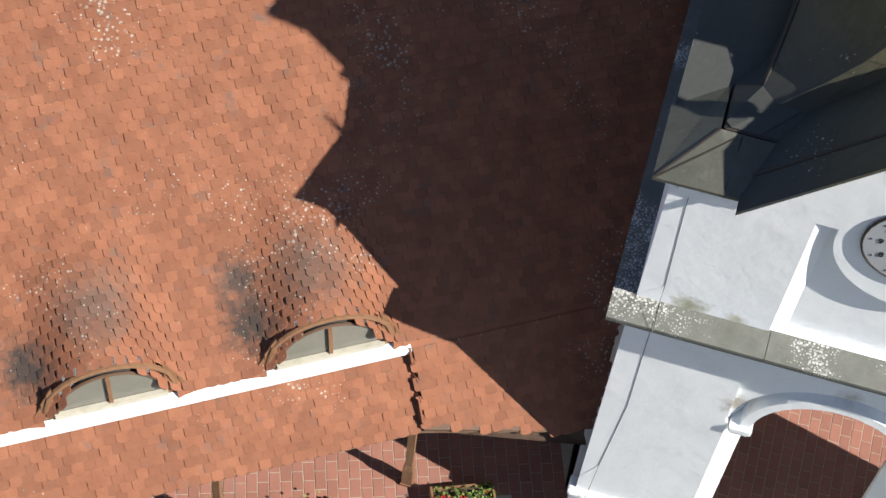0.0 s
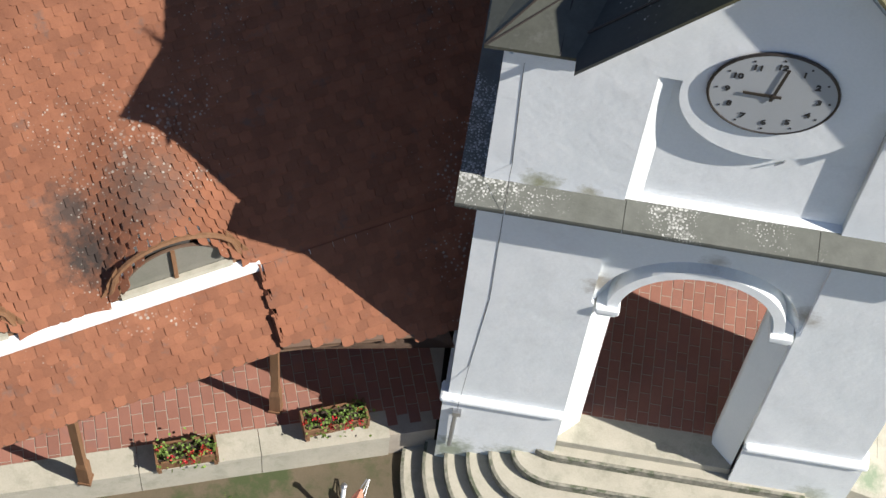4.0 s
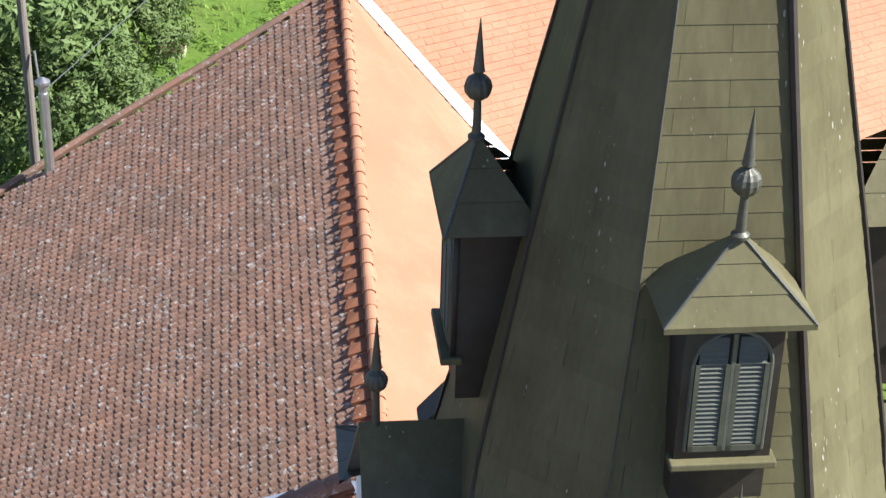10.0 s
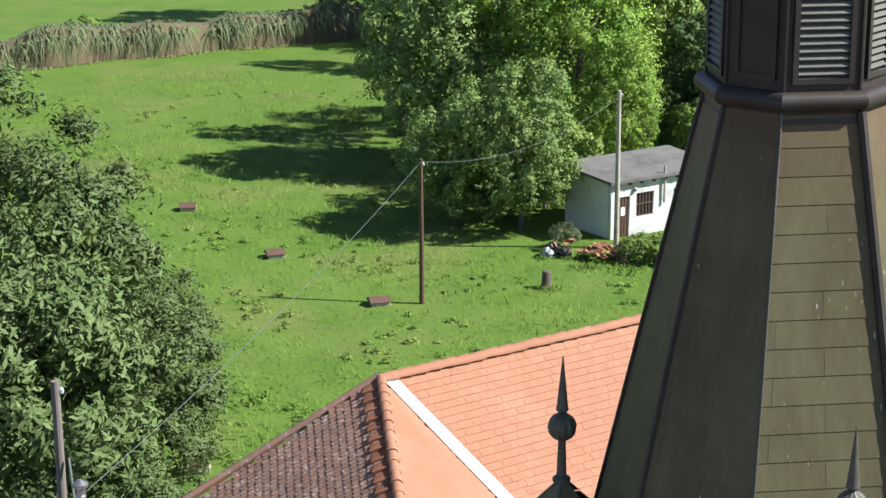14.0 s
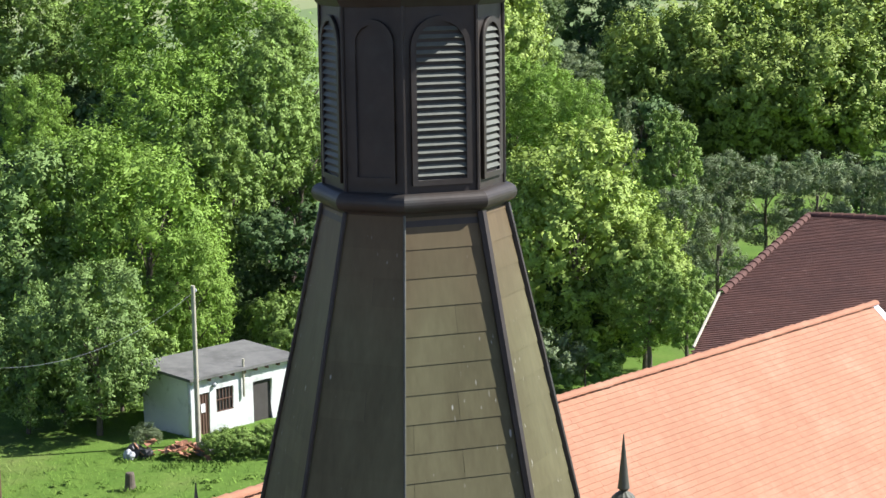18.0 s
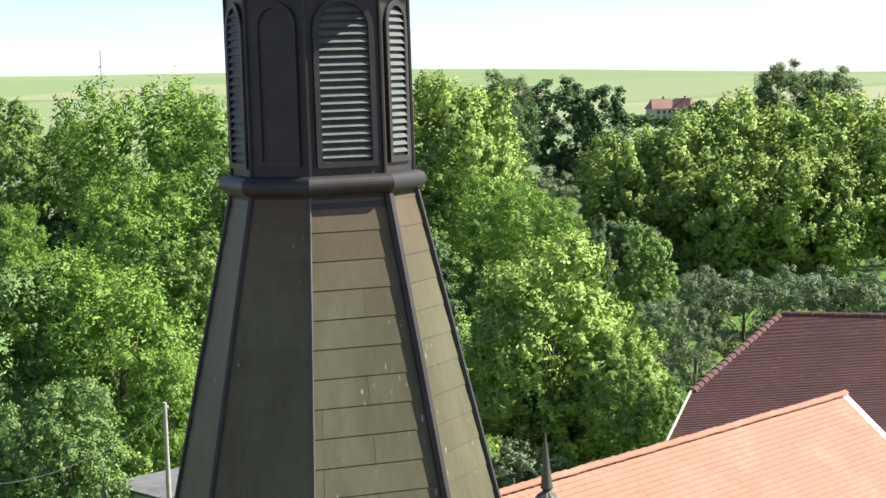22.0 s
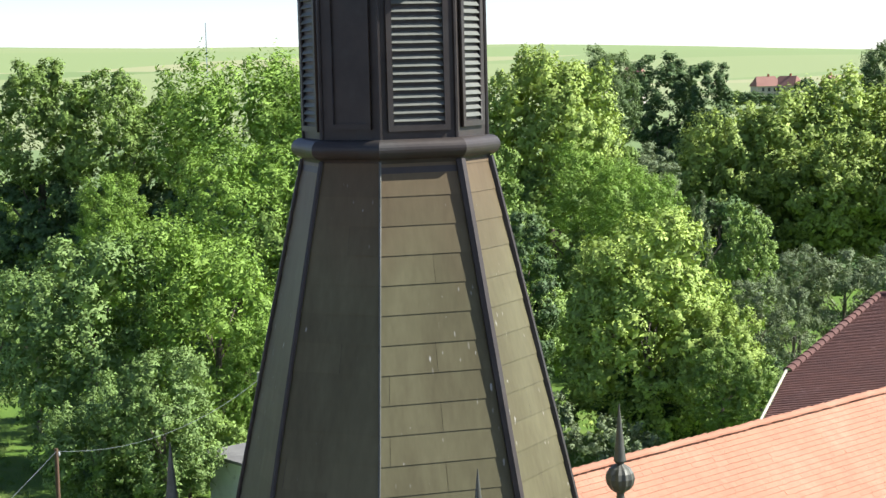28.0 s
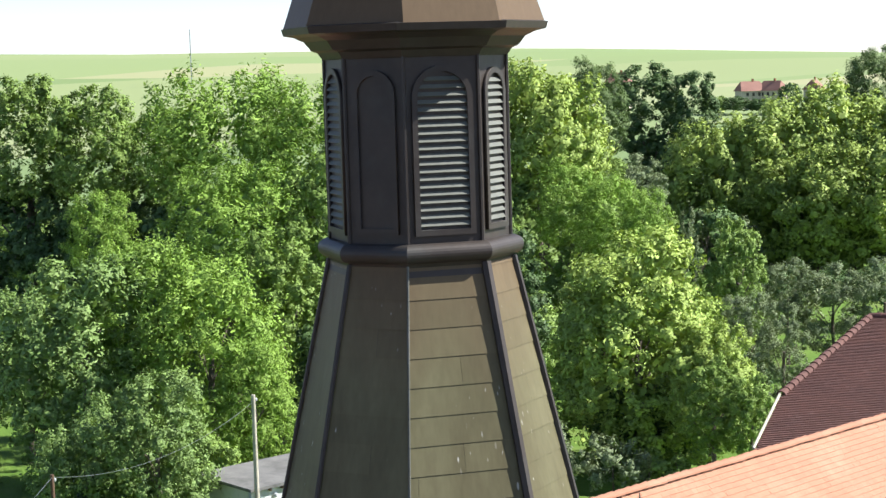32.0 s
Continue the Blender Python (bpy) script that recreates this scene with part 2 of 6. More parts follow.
TRUNK = surf("bark", (0.10, 0.08, 0.06), (0.14, 0.115, 0.09), 5.0, 0.9, stretch=(3, 3, 1))
STEEL = surf("steel", (0.45, 0.46, 0.47), (0.38, 0.39, 0.40), 4.0, 0.35, metal=0.8, bump=0.05)
# black painted things, and the darkness behind the dormer slats
BLACK = surf("black_paint_and_shade", (0.02, 0.02, 0.022), (0.03, 0.03, 0.03), 5.0, 0.5)
DIAL = surf("clock_dial", (0.42, 0.44, 0.45), (0.38, 0.40, 0.41), 1.5, 0.6, bump=0.05, grit=0.08)


def leafy(name, a, b, dry=None):
    m = surf(name, a, b, 0.5, 0.6, bump=0, island=0.22, rand=0.12, fine=2.0, c=dry, cscale=0.25, camt=(0.6, 0.8), spec=0.2)
    bs = m.node_tree.nodes["Principled BSDF"]
    tr = m.node_tree.nodes.new("ShaderNodeBsdfTranslucent")
    tr.inputs[0].default_value = (min(1, a[0] * 1.6), min(1, a[1] * 1.5), a[2], 1)
    mx = m.node_tree.nodes.new("ShaderNodeMixShader")
    mx.inputs[0].default_value = 0.14
    m.node_tree.links.new(bs.outputs[0], mx.inputs[1])
    m.node_tree.links.new(tr.outputs[0], mx.inputs[2])
    m.node_tree.links.new(mx.outputs[0], m.node_tree.nodes["Material Output"].inputs[0])
    return m


LEAF_DARK = leafy("leaf_dark", (0.078, 0.14, 0.050), (0.12, 0.19, 0.068))
LEAF_WALNUT = leafy("leaf_walnut", (0.092, 0.148, 0.050), (0.14, 0.20, 0.070))
LEAF_MID = leafy("leaf_mid", (0.158, 0.250, 0.055), (0.222, 0.322, 0.08))
LEAF_LIGHT = leafy("leaf_light", (0.18, 0.305, 0.050), (0.25, 0.38, 0.070))
LEAF_GREY = leafy("leaf_grey", (0.15, 0.20, 0.10), (0.20, 0.25, 0.13))
LEAF_MAPLE = leafy("leaf_maple", (0.24, 0.335, 0.072), (0.33, 0.425, 0.105))
LEAF_VINE = leafy("leaf_vine", (0.155, 0.25, 0.070), (0.22, 0.32, 0.10))


# ---- building helpers ----
def finish(name, bm, mat, parent=None, label="", smooth=False):
    """Link a bmesh as one mesh object, under a thing or a part where a parent is given."""
    me = bpy.data.meshes.new(name)
    bmesh.ops.recalc_face_normals(bm, faces=bm.faces)
    bm.to_mesh(me)
    bm.free()
    me.materials.append(mat)
    if smooth:
        for p in me.polygons:
            p.use_smooth = True
    ob = new(name, me)
    if parent:
        ob.parent = parent
    return tagged(ob, label)


def part(name, bm, mat, parent, label="", smooth=False):
    return finish(name, bm, mat, parent, label, smooth)


def raw(name, verts, faces, mat, parent=None, label=""):
    me = bpy.data.meshes.new(name)
    me.from_pydata([tuple(v) for v in verts], [], faces)
    me.materials.append(mat)
    ob = new(name, me)
    if parent:
        ob.parent = parent
    return tagged(ob, label)


def thing(name, label, category, group="", kind="", at=None):
    e = new(name)
    if at is not None:
        e.matrix_world = at
    return tagged(e, label, category, group, kind)


def boxm(x0, x1, y0, y1, z0, z1, bevel=0.0, bm=None):
    bm = bm or bmesh.new()
    r = bmesh.ops.create_cube(bm, size=1.0, matrix=Matrix.Translation(((x0 + x1) / 2, (y0 + y1) / 2, (z0 + z1) / 2)) @ Matrix.Diagonal((x1 - x0, y1 - y0, z1 - z0, 1)))
    if bevel:
        es = list({e for v in r["verts"] for e in v.link_edges})
        bmesh.ops.bevel(bm, geom=es, offset=bevel, segments=2, affect="EDGES", profile=0.5)
    return bm


def cyl(r0, r1, z0, z1, n=16, at=(0, 0), bm=None, m=None):
    bm = bm or bmesh.new()
    bmesh.ops.create_cone(bm, cap_ends=True, segments=n, radius1=r0, radius2=r1, depth=z1 - z0, matrix=(m or Matrix()) @ Matrix.Translation((at[0], at[1], (z0 + z1) / 2)))
    return bm


def lathe(profile, n=20, at=(0, 0, 0)):
    """A turned body: profile is a list of (radius, height)."""
    bm = bmesh.new()
    rings = []
    for r, z in profile:
        rings.append([bm.verts.new((at[0] + r * math.cos(2 * math.pi * k / n), at[1] + r * math.sin(2 * math.pi * k / n), at[2] + z)) for k in range(n)])
    for a, b in zip(rings, rings[1:]):
        for k in range(n):
            bm.faces.new((a[k], a[(k + 1) % n], b[(k + 1) % n], b[k]))
    bm.faces.new(rings[0][::-1])
    bm.faces.new(rings[-1])
    return bm


def loft(loops, cap=True):
    bm = bmesh.new()
    rings = [[bm.verts.new(p) for p in lp] for lp in loops]
    n = len(rings[0])
    for a, b in zip(rings, rings[1:]):
        for k in range(n):
            bm.faces.new((a[k], a[(k + 1) % n], b[(k + 1) % n], b[k]))
    if cap:
        bm.faces.new(rings[0][::-1])
        bm.faces.new(rings[-1])
    return bm


def plate(outline, holes, y0, y1):
    """A wall slab in the x-z plane from y0 to y1 with holes right through it."""
    cu = bpy.data.curves.new("plate", "CURVE")
    cu.dimensions, cu.fill_mode, cu.extrude = "2D", "BOTH", abs(y1 - y0) / 2
    for pts in (outline, *holes):
        sp = cu.splines.new("POLY")
        sp.points.add(len(pts) - 1)
        for p, (x, z) in zip(sp.points, pts):
            p.co = (x, z, 0, 1)
        sp.use_cyclic_u = True
    ob = bpy.data.objects.new("plate", cu)
    scene.collection.objects.link(ob)
    me = bpy.data.meshes.new_from_object(ob.evaluated_get(bpy.context.evaluated_depsgraph_get()))
    bm = bmesh.new()
    bm.from_mesh(me)
    bmesh.ops.transform(bm, matrix=Matrix.Translation((0, (y0 + y1) / 2, 0)) @ Matrix.Rotation(radians(90), 4, "X"), verts=bm.verts)
    bmesh.ops.remove_doubles(bm, verts=bm.verts, dist=1e-4)
    bpy.data.objects.remove(ob)
    bpy.data.curves.remove(cu)
    bpy.data.meshes.remove(me)
    return bm


def ruled(a, b, closed=False):
    bm = bmesh.new()
    va, vb = [bm.verts.new(p) for p in a], [bm.verts.new(p) for p in b]
    n = len(a)
    for k in range(n if closed else n - 1):
        j = (k + 1) % n
        bm.faces.new((va[k], va[j], vb[j], vb[k]))
    return bm


def arc(cx, cz, r, a0, a1, n=24):
    return [(cx + r * math.cos(radians(a0 + (a1 - a0) * k / n)), cz + r * math.sin(radians(a0 + (a1 - a0) * k / n))) for k in range(n + 1)]


def tube(pts, r, n=6):
    """A thin round bar through the points."""
    bm = bmesh.new()
    rings = []
    pts = [Vector(p) for p in pts]
    for i, p in enumerate(pts):
        d = (pts[min(i + 1, len(pts) - 1)] - pts[max(i - 1, 0)]).normalized()
        s = d.cross(Vector((0.31, 0.17, 0.93)))
        s = (s if s.length > 1e-3 else d.cross(Vector((1, 0, 0)))).normalized()
        t = d.cross(s)
        rings.append([bm.verts.new(p + r * (s * math.cos(2 * math.pi * k / n) + t * math.sin(2 * math.pi * k / n))) for k in range(n)])
    for a, b in zip(rings, rings[1:]):
        for k in range(n):
            bm.faces.new((a[k], a[(k + 1) % n], b[(k + 1) % n], b[k]))
    bm.faces.new(rings[0][::-1])
    bm.faces.new(rings[-1])
    return bm


def quarter(k):
    return Matrix.Rotation(radians(90 * k), 4, "Z")


# ---- the tower ----
HX, HY = 3.02, 3.20        # half widths of the shaft
Z_PLAT, Z_FLOOR = 1.20, 1.37
Z_COR, Z_EAVE, Z_APEX = 8.12, 10.85, 13.17
tower = thing("church_tower", "white plastered church tower with clock gable and arched porch", "tower")

# lower stage, front wall with the arch; jambs and head are splayed
R_OUT, R_IN, Z_SPR = 1.34, 1.02, 5.68
hole = [(-R_OUT, Z_FLOOR - 0.2), (R_OUT, Z_FLOOR - 0.2)] + arc(0, Z_SPR, R_OUT, 0, 180)
hole_in = [(-R_IN, Z_FLOOR - 0.2), (R_IN, Z_FLOOR - 0.2)] + arc(0, Z_SPR, R_IN, 0, 180)
panel_top = [(-1.36, 6.75), (1.36, 6.75), (1.30, Z_COR - 0.12), (-1.30, Z_COR - 0.12)]
out_low = [(-HX - 0.03, 0), (-R_OUT, 0), (-R_OUT, Z_SPR), (-1.38, Z_SPR + 0.06), (-1.38, Z_COR - 0.16), (1.38, Z_COR - 0.16), (1.38, Z_SPR + 0.06), (R_OUT, Z_SPR), (R_OUT, 0), (HX + 0.03, 0), (HX + 0.03, Z_COR), (-HX - 0.03, Z_COR)]
part("front_wall", plate(out_low, [], -HY - 0.02, -HY + 0.10), PLASTER, tower)
out_mid = [(-1.6, Z_SPR - 0.1), (-R_OUT, Z_SPR - 0.1), *arc(0, Z_SPR, R_OUT, 180, 0), (R_OUT, Z_SPR - 0.1), (1.6, Z_SPR - 0.1), (1.6, Z_COR), (-1.6, Z_COR)]
part("arch_panel", plate(out_mid, [], -HY + 0.055, -HY + 0.11), PLASTER, tower)
out_in = [(-HX + 0.02, 0), (-R_IN, 0), (-R_IN, Z_FLOOR), *arc(0, Z_SPR, R_IN, 180, 0), (R_IN, Z_FLOOR), (R_IN, 0), (HX - 0.02, 0), (HX - 0.02, Z_COR), (-HX + 0.02, Z_COR)]
part("inner_wall", plate(out_in, [], -HY + 0.42, -HY + 0.62), PLASTER, tower)
edge_o = [(-R_OUT, 0.9), (-R_OUT, Z_SPR)] + arc(0, Z_SPR, R_OUT, 180, 0)[1:] + [(R_OUT, 0.9)]
edge_i = [(-R_IN, 0.9), (-R_IN, Z_SPR)] + arc(0, Z_SPR, R_IN, 180, 0)[1:] + [(R_IN, 0.9)]
part("arch_splay", ruled([(x, -HY + 0.10, z) for x, z in edge_o], [(x, -HY + 0.42, z) for x, z in edge_i]), PLASTER, tower)
ring_o = arc(0, Z_SPR, R_IN + 0.155, 180, 0)
ring_i = arc(0, Z_SPR, R_IN + 0.005, 180, 0)
part("arch_ring", loft([[(xo, -HY - 0.01, zo), (xi, -HY - 0.01, zi), (xi, -HY + 0.45, zi), (xo, -HY + 0.45, zo)] for (xo, zo), (xi, zi) in zip(ring_o, ring_i)]), PLASTER, tower)
for s in (-1, 1):
    # unseen west side is left without an arch, to keep light out of the porch
    side_arch = [(-1.25, 0), (-1.25, 4.3), *arc(0, 4.3, 1.25, 180, 0), (1.25, 0)] if s > 0 else []
    sw = plate([(-HY + 0.10, 0), *side_arch, (HY, 0), (HY, Z_COR), (-HY + 0.10, Z_COR)], [], -0.25, 0.25)
    bmesh.ops.transform(sw, matrix=Matrix.Translation((s * (HX - 0.25), 0, 0)) @ quarter(1) @ Matrix.Scale(-1, 4, (1, 0, 0)) @ Matrix.Scale(-1, 4, (1, 0, 0)), verts=sw.verts)
    part("side_wall", sw, PLASTER, tower)
    # impost capital on the jamb
    b = boxm(s * 1.15 - 0.13, s * 1.15 + 0.13, -HY - 0.03, -HY + 0.46, 5.44, 5.56, 0.02)
    boxm(s * 1.15 - 0.16, s * 1.15 + 0.16, -HY - 0.08, -HY + 0.46, 5.56, 5.68, 0.02, bm=b)
    part("impost", b, PLASTER, tower)
    # plinth and its roll moulding
    x0, x1 = (-HX - 0.10, -R_OUT) if s < 0 else (R_OUT, HX + 0.10)
    part("plinth", boxm(x0, x1, -HY - 0.07, -HY + 0.2, 0, 2.34), PLASTER, tower)
    part("plinth_moulding", boxm(x0 - (0.05 if s < 0 else 0), x1 + (0.05 if s > 0 else 0), -HY - 0.13, -HY + 0.2, 2.34, 2.47, 0.045), PLASTER, tower)
    part("plinth_side", boxm(s * HX - 0.1, s * HX + 0.1, -HY + 0.2, -1.27, 0, 2.34), PLASTER, tower)
# unseen back closed solid, so that the porch stays dark
part("back_wall", plate([(-HX, 0), (HX, 0), (HX, Z_COR), (-HX, Z_COR)], [], HY - 0.5, HY), PLASTER, tower)
part("porch_vault", boxm(-HX + 0.3, HX - 0.3, -HY + 0.62, HY - 0.5, 7.2, 7.4), PLASTER, tower)

# cornice ledge: sloped slabs with joints, round the tower
def ledge(x0, x1):
    prof = [(-HY, Z_COR - 0.02), (-HY - 0.34, Z_COR - 0.12), (-HY - 0.36, Z_COR - 0.05), (-HY - 0.36, Z_COR + 0.0), (-HY + 0.02, Z_COR + 0.10), (-HY + 0.02, Z_COR - 0.02)]
    return loft([[(x, y, z) for y, z in prof] for x in (x0, x1)])

for x0, x1 in ((-3.32, -2.72), (-2.712, -1.30), (-1.292, 1.05), (1.058, 2.90), (2.908, 3.32)):
    part("ledge_slab", ledge(x0, x1), LEDGE, tower, "grey lichened cement ledge")
part("ledge_moulding", boxm(-3.12, 3.12, -HY - 0.10, -HY, Z_COR - 0.22, Z_COR - 0.04, 0.03), PLASTER, tower)
for s in (-1, 1):
    part("ledge_slab", boxm(s * 3.16 - 0.16, s * 3.16 + 0.16, -HY + 0.024, HY + 0.1, Z_COR - 0.1, Z_COR + 0.03), LEDGE, tower)

# upper stage with the clock recess; the gable carries a round boss for the clock
CZ, BOSS = 10.57, 1.06
lo = math.degrees(math.asin((10.70 - CZ) / BOSS))
boss = arc(0, CZ, BOSS, 180 - lo, 360 + lo, 40)
recess = [(-1.32, Z_COR + 0.05), (-1.32, 10.70), *boss, (1.30, 10.70), (1.30, Z_COR + 0.05)]
DEEP = 0.13
up = [(-HX, Z_COR), *[recess[0]], *recess[1:], (HX, Z_COR), (HX, Z_EAVE), (2.06, Z_EAVE + 0.07), (0, Z_APEX), (-2.06, Z_EAVE + 0.07), (-HX, Z_EAVE)]
part("gable_wall", plate(up, [], -HY, -HY + DEEP), PLASTER, tower)
part("recess_back", boxm(-1.7, 1.7, -HY + DEEP, -HY + 0.5, Z_COR, 11.0), PLASTER, tower)
part("recess_cove", ruled([(-1.32, -HY + 0.01, Z_COR), (-1.32, -HY + 0.01, 10.69)], [(-1.12, -HY + DEEP - 0.004, Z_COR), (-1.12, -HY + DEEP - 0.004, 10.69)]), PLASTER, tower)
part("recess_sill", loft([[(x, -HY + 0.021, Z_COR), (x, -HY + 0.021, Z_COR + 0.10), (x, -HY + DEEP - 0.002, Z_COR + 0.125), (x, -HY + DEEP - 0.002, Z_COR)] for x in (-1.318, 1.298)]), PLASTER, tower)
for k in (1, 2, 3):
    apex_z = Z_APEX if k == 2 else Z_APEX - 0.28
    g = plate([(-HX, Z_COR), (HX, Z_COR), (HX, Z_EAVE), (2.06, Z_EAVE + 0.07), (0, apex_z), (-2.06, Z_EAVE + 0.07), (-HX, Z_EAVE)], [], -HY, -HY + 0.24)
    bmesh.ops.transform(g, matrix=quarter(k), verts=g.verts)
    if k != 2:
        bmesh.ops.scale(g, vec=(HX / HY, 1, 1), verts=g.verts)
    part("gable_wall", g, PLASTER, tower)
for s in (-1, 1):
    # stepped eaves moulding at the corners
    b = boxm(s * 2.6 - 0.36, s * 2.6 + 0.44, -HY - 0.025, -HY + 0.3, Z_EAVE - 0.22, Z_EAVE - 0.13)
    boxm(s * 2.6 - 0.32, s * 2.6 + 0.48, -HY - 0.05, -HY + 0.3, Z_EAVE - 0.13, Z_EAVE - 0.052, bm=b)
    part("eaves_moulding", b, PLASTER, tower)
# moulding under the gable slopes
for s in (-1, 1):
    a, e = Vector((s * 0.16, 0, Z_APEX - 0.38)), Vector((s * 1.95, 0, Z_EAVE - 0.02))
    n = Vector((-(e - a).z * s, 0, (e - a).x * s)).normalized() * 0.09
    part("gable_moulding", loft([[(p.x + q.x, y, p.z + q.z) for p, q in ((a, n * 0), (e, n * 0), (e, n), (a, n))] for y in (-HY - 0.03, -HY + 0.1)]), PLASTER, tower)

# ---- the spire: octagon that flares towards the eaves ----
def octa(z, ap, hw):
    return [(hw, -ap, z), (ap, -hw, z), (ap, hw, z), (hw, ap, z), (-hw, ap, z), (-ap, hw, z), (-ap, -hw, z), (-hw, -ap, z)]


PROFILE = [(10.95, 2.74, 2.72), (11.2, 2.64, 2.60), (11.5, 2.28, 2.06), (11.9, 2.22, 1.72), (12.4, 2.18, 1.38), (12.8, 2.15, 1.17), (13.1, 2.10, 1.05), (13.4, 2.06, 1.0), (15.57, 1.65, 0.755), (17.6, 1.24, 0.56), (20.0, 0.74, 0.345)]


def profile_at(z):
    for (z0, a0, h0), (z1, a1, h1) in zip(PROFILE, PROFILE[1:]):
        if z <= z1:
            k = (z - z0) / (z1 - z0)
            return a0 + k * (a1 - a0), h0 + k * (h1 - h0)
    return PROFILE[-1][1:]


spire = thing("spire", "olive-brown sheet-metal octagonal spire flaring over four gables", "spire")
part("core", loft([octa(z, a - 0.03, h - 0.015) for z, a, h in PROFILE]), COPPER_DARK, spire)
rows_z = [11.242 + 0.242 * k for k in range(37)]
for k, z in enumerate(rows_z):
    z1 = min(z + 0.25, 20.02)
    a0, h0 = profile_at(z)
    a1, h1 = profile_at(z1)
    lo8, hi8 = octa(z, a0 + 0.008, h0 + 0.003), octa(z1, a1 + 0.002, h1)
    lo0 = octa(z, a0 - 0.02, h0 - 0.01)
    for f in range(8):
        p, q = (f - 1) % 8, f
        if f % 2 == 0:
            p, q = 7 if f == 0 else f - 1, f
        P0, Q0, Q1_, P1, P2, Q2_ = (Vector(v) for v in (lo8[p], lo8[q], hi8[q], hi8[p], lo0[p], lo0[q]))
        n = max(1, round((Q0 - P0).length / 0.95))
        cuts = sorted({0.0, 1.0, *[min(0.93, max(0.07, (i + (0.5 if (k + f) % 2 else 0.08)) / n)) for i in range(n)]})
        if (Q0 - P0).length < 1.0:
            cuts = [0.0, 1.0] if (k + f) % 4 else [0.0, 0.55, 1.0]
        for c0, c1 in zip(cuts, cuts[1:]):
            c1 -= 0.003 if c1 < 1 else 0
            raw("sheet", [P0.lerp(Q0, c0), P0.lerp(Q0, c1), P1.lerp(Q1_, c1), P1.lerp(Q1_, c0), P2.lerp(Q2_, c0), P2.lerp(Q2_, c1)], [(0, 1, 2, 3), (4, 5, 1, 0)], COPPER, spire)
for f in range(8):
    part("arris_roll", tube([octa(z, a + 0.015, h + 0.006)[f] for z, a, h in PROFILE[2:]], 0.045 if f == 0 else 0.030 if f == 1 else 0.012 if f == 7 else 0.022, 6), SHEET_GREY if f == 7 else COPPER_DARK, spire)

# gable roofs over the four clock faces
for k in range(4):
    front = k % 2 == 0
    for s in (-1, 1):
        x_e, z_e = s * 2.24, Z_EAVE + 0.08
        top, yf, yb = Z_APEX + (0.30 if front else -0.02), -HY - 0.30 if front else -HX - 0.18, -1.7
        L = [(0, yf, top), (x_e, yf, z_e), (x_e, yb, z_e), (0, yb, top)]
        bm = loft([[(x, y, z - 0.06) for x, y, z in L], L])
        bmesh.ops.transform(bm, matrix=quarter(k), verts=bm.verts)
        part("gable_roof", bm, COPPER, spire)
        for yy in (yf + 0.48,) if front else ():
            t = tube([(0, yy, top + 0.01), (x_e, yy, z_e + 0.01)], 0.018)
            bmesh.ops.transform(t, matrix=quarter(k), verts=t.verts)
            part("standing_seam", t, COPPER_DARK, spire)
    # corner piece between two gables
    c0 = [(-2.02, -HY - 0.10, Z_EAVE + 0.07), (-3.24, -HY - 0.08, Z_EAVE + 0.02), (-3.24, -2.02, Z_EAVE + 0.07)]
    top2 = [(-1.90, -2.63, 11.20), (-2.64, -2.64, 11.22), (-2.63, -1.90, 11.20)]
    bm = bmesh.new()
    vs = [bm.verts.new(p) for p in c0 + top2 + [(x, y, z - 0.05) for x, y, z in c0]]
    for fc in ((0, 1, 4, 3), (1, 2, 5, 4), (6, 7, 1, 0), (7, 8, 2, 1), (8, 7, 6)):
        bm.faces.new([vs[i] for i in fc])
    bmesh.ops.transform(bm, matrix=quarter(k), verts=bm.verts)
    part("corner_roof", bm, SHEET_GREY, spire, "weathered grey sheet")
    for pts in ([(-3.24, -HY - 0.08, Z_EAVE + 0.02), (-2.64, -2.64, 11.22)], [(-2.42, -HY - 0.08, Z_EAVE + 0.05), (-2.38, -2.66, 11.20)], [(-3.22, -HY - 0.08, Z_EAVE + 0.025), (-2.46, -2.70, 11.19)]):
        t = tube(pts, 0.014)
        bmesh.ops.transform(t, matrix=quarter(k), verts=t.verts)
        part("standing_seam", t, COPPER_DARK, spire)


def finial(name, at, r, ball_z, tip_z, foot_z, parent):
    """Ribbed ball on a stem, with a long spike."""
    n = 24
    bm = bmesh.new()
    prof = [(0.085, foot_z), (0.085, foot_z + 0.03), (0.048, foot_z + 0.06), (0.036, ball_z - r)]
    for j in range(1, 8):
        a = -90 + 180 * j / 8
        prof.append((r * math.cos(radians(a)), ball_z + r * math.sin(radians(a))))
    prof += [(0.035, ball_z + r), (0.060, ball_z + r + 0.03), (0.052, ball_z + r + 0.08), (0.004, tip_z)]
    rings = []
    for j, (rr, z) in enumerate(prof):
        rib = 0.09 if 4 <= j < 11 else 0.0
        rings.append([bm.verts.new((at[0] + rr * (1 - rib * (q % 2)) * math.cos(2 * math.pi * q / n), at[1] + rr * (1 - rib * (q % 2)) * math.sin(2 * math.pi * q / n), z)) for q in range(n)])
    for a, b in zip(rings, rings[1:]):
        for q in range(n):
            bm.faces.new((a[q], a[(q + 1) % n], b[(q + 1) % n], b[q]))
    bm.faces.new(rings[0][::-1])
    bm.faces.new(rings[-1])
    return part(name, bm, SHEET_GREY, parent, "ribbed metal ball with a spike")


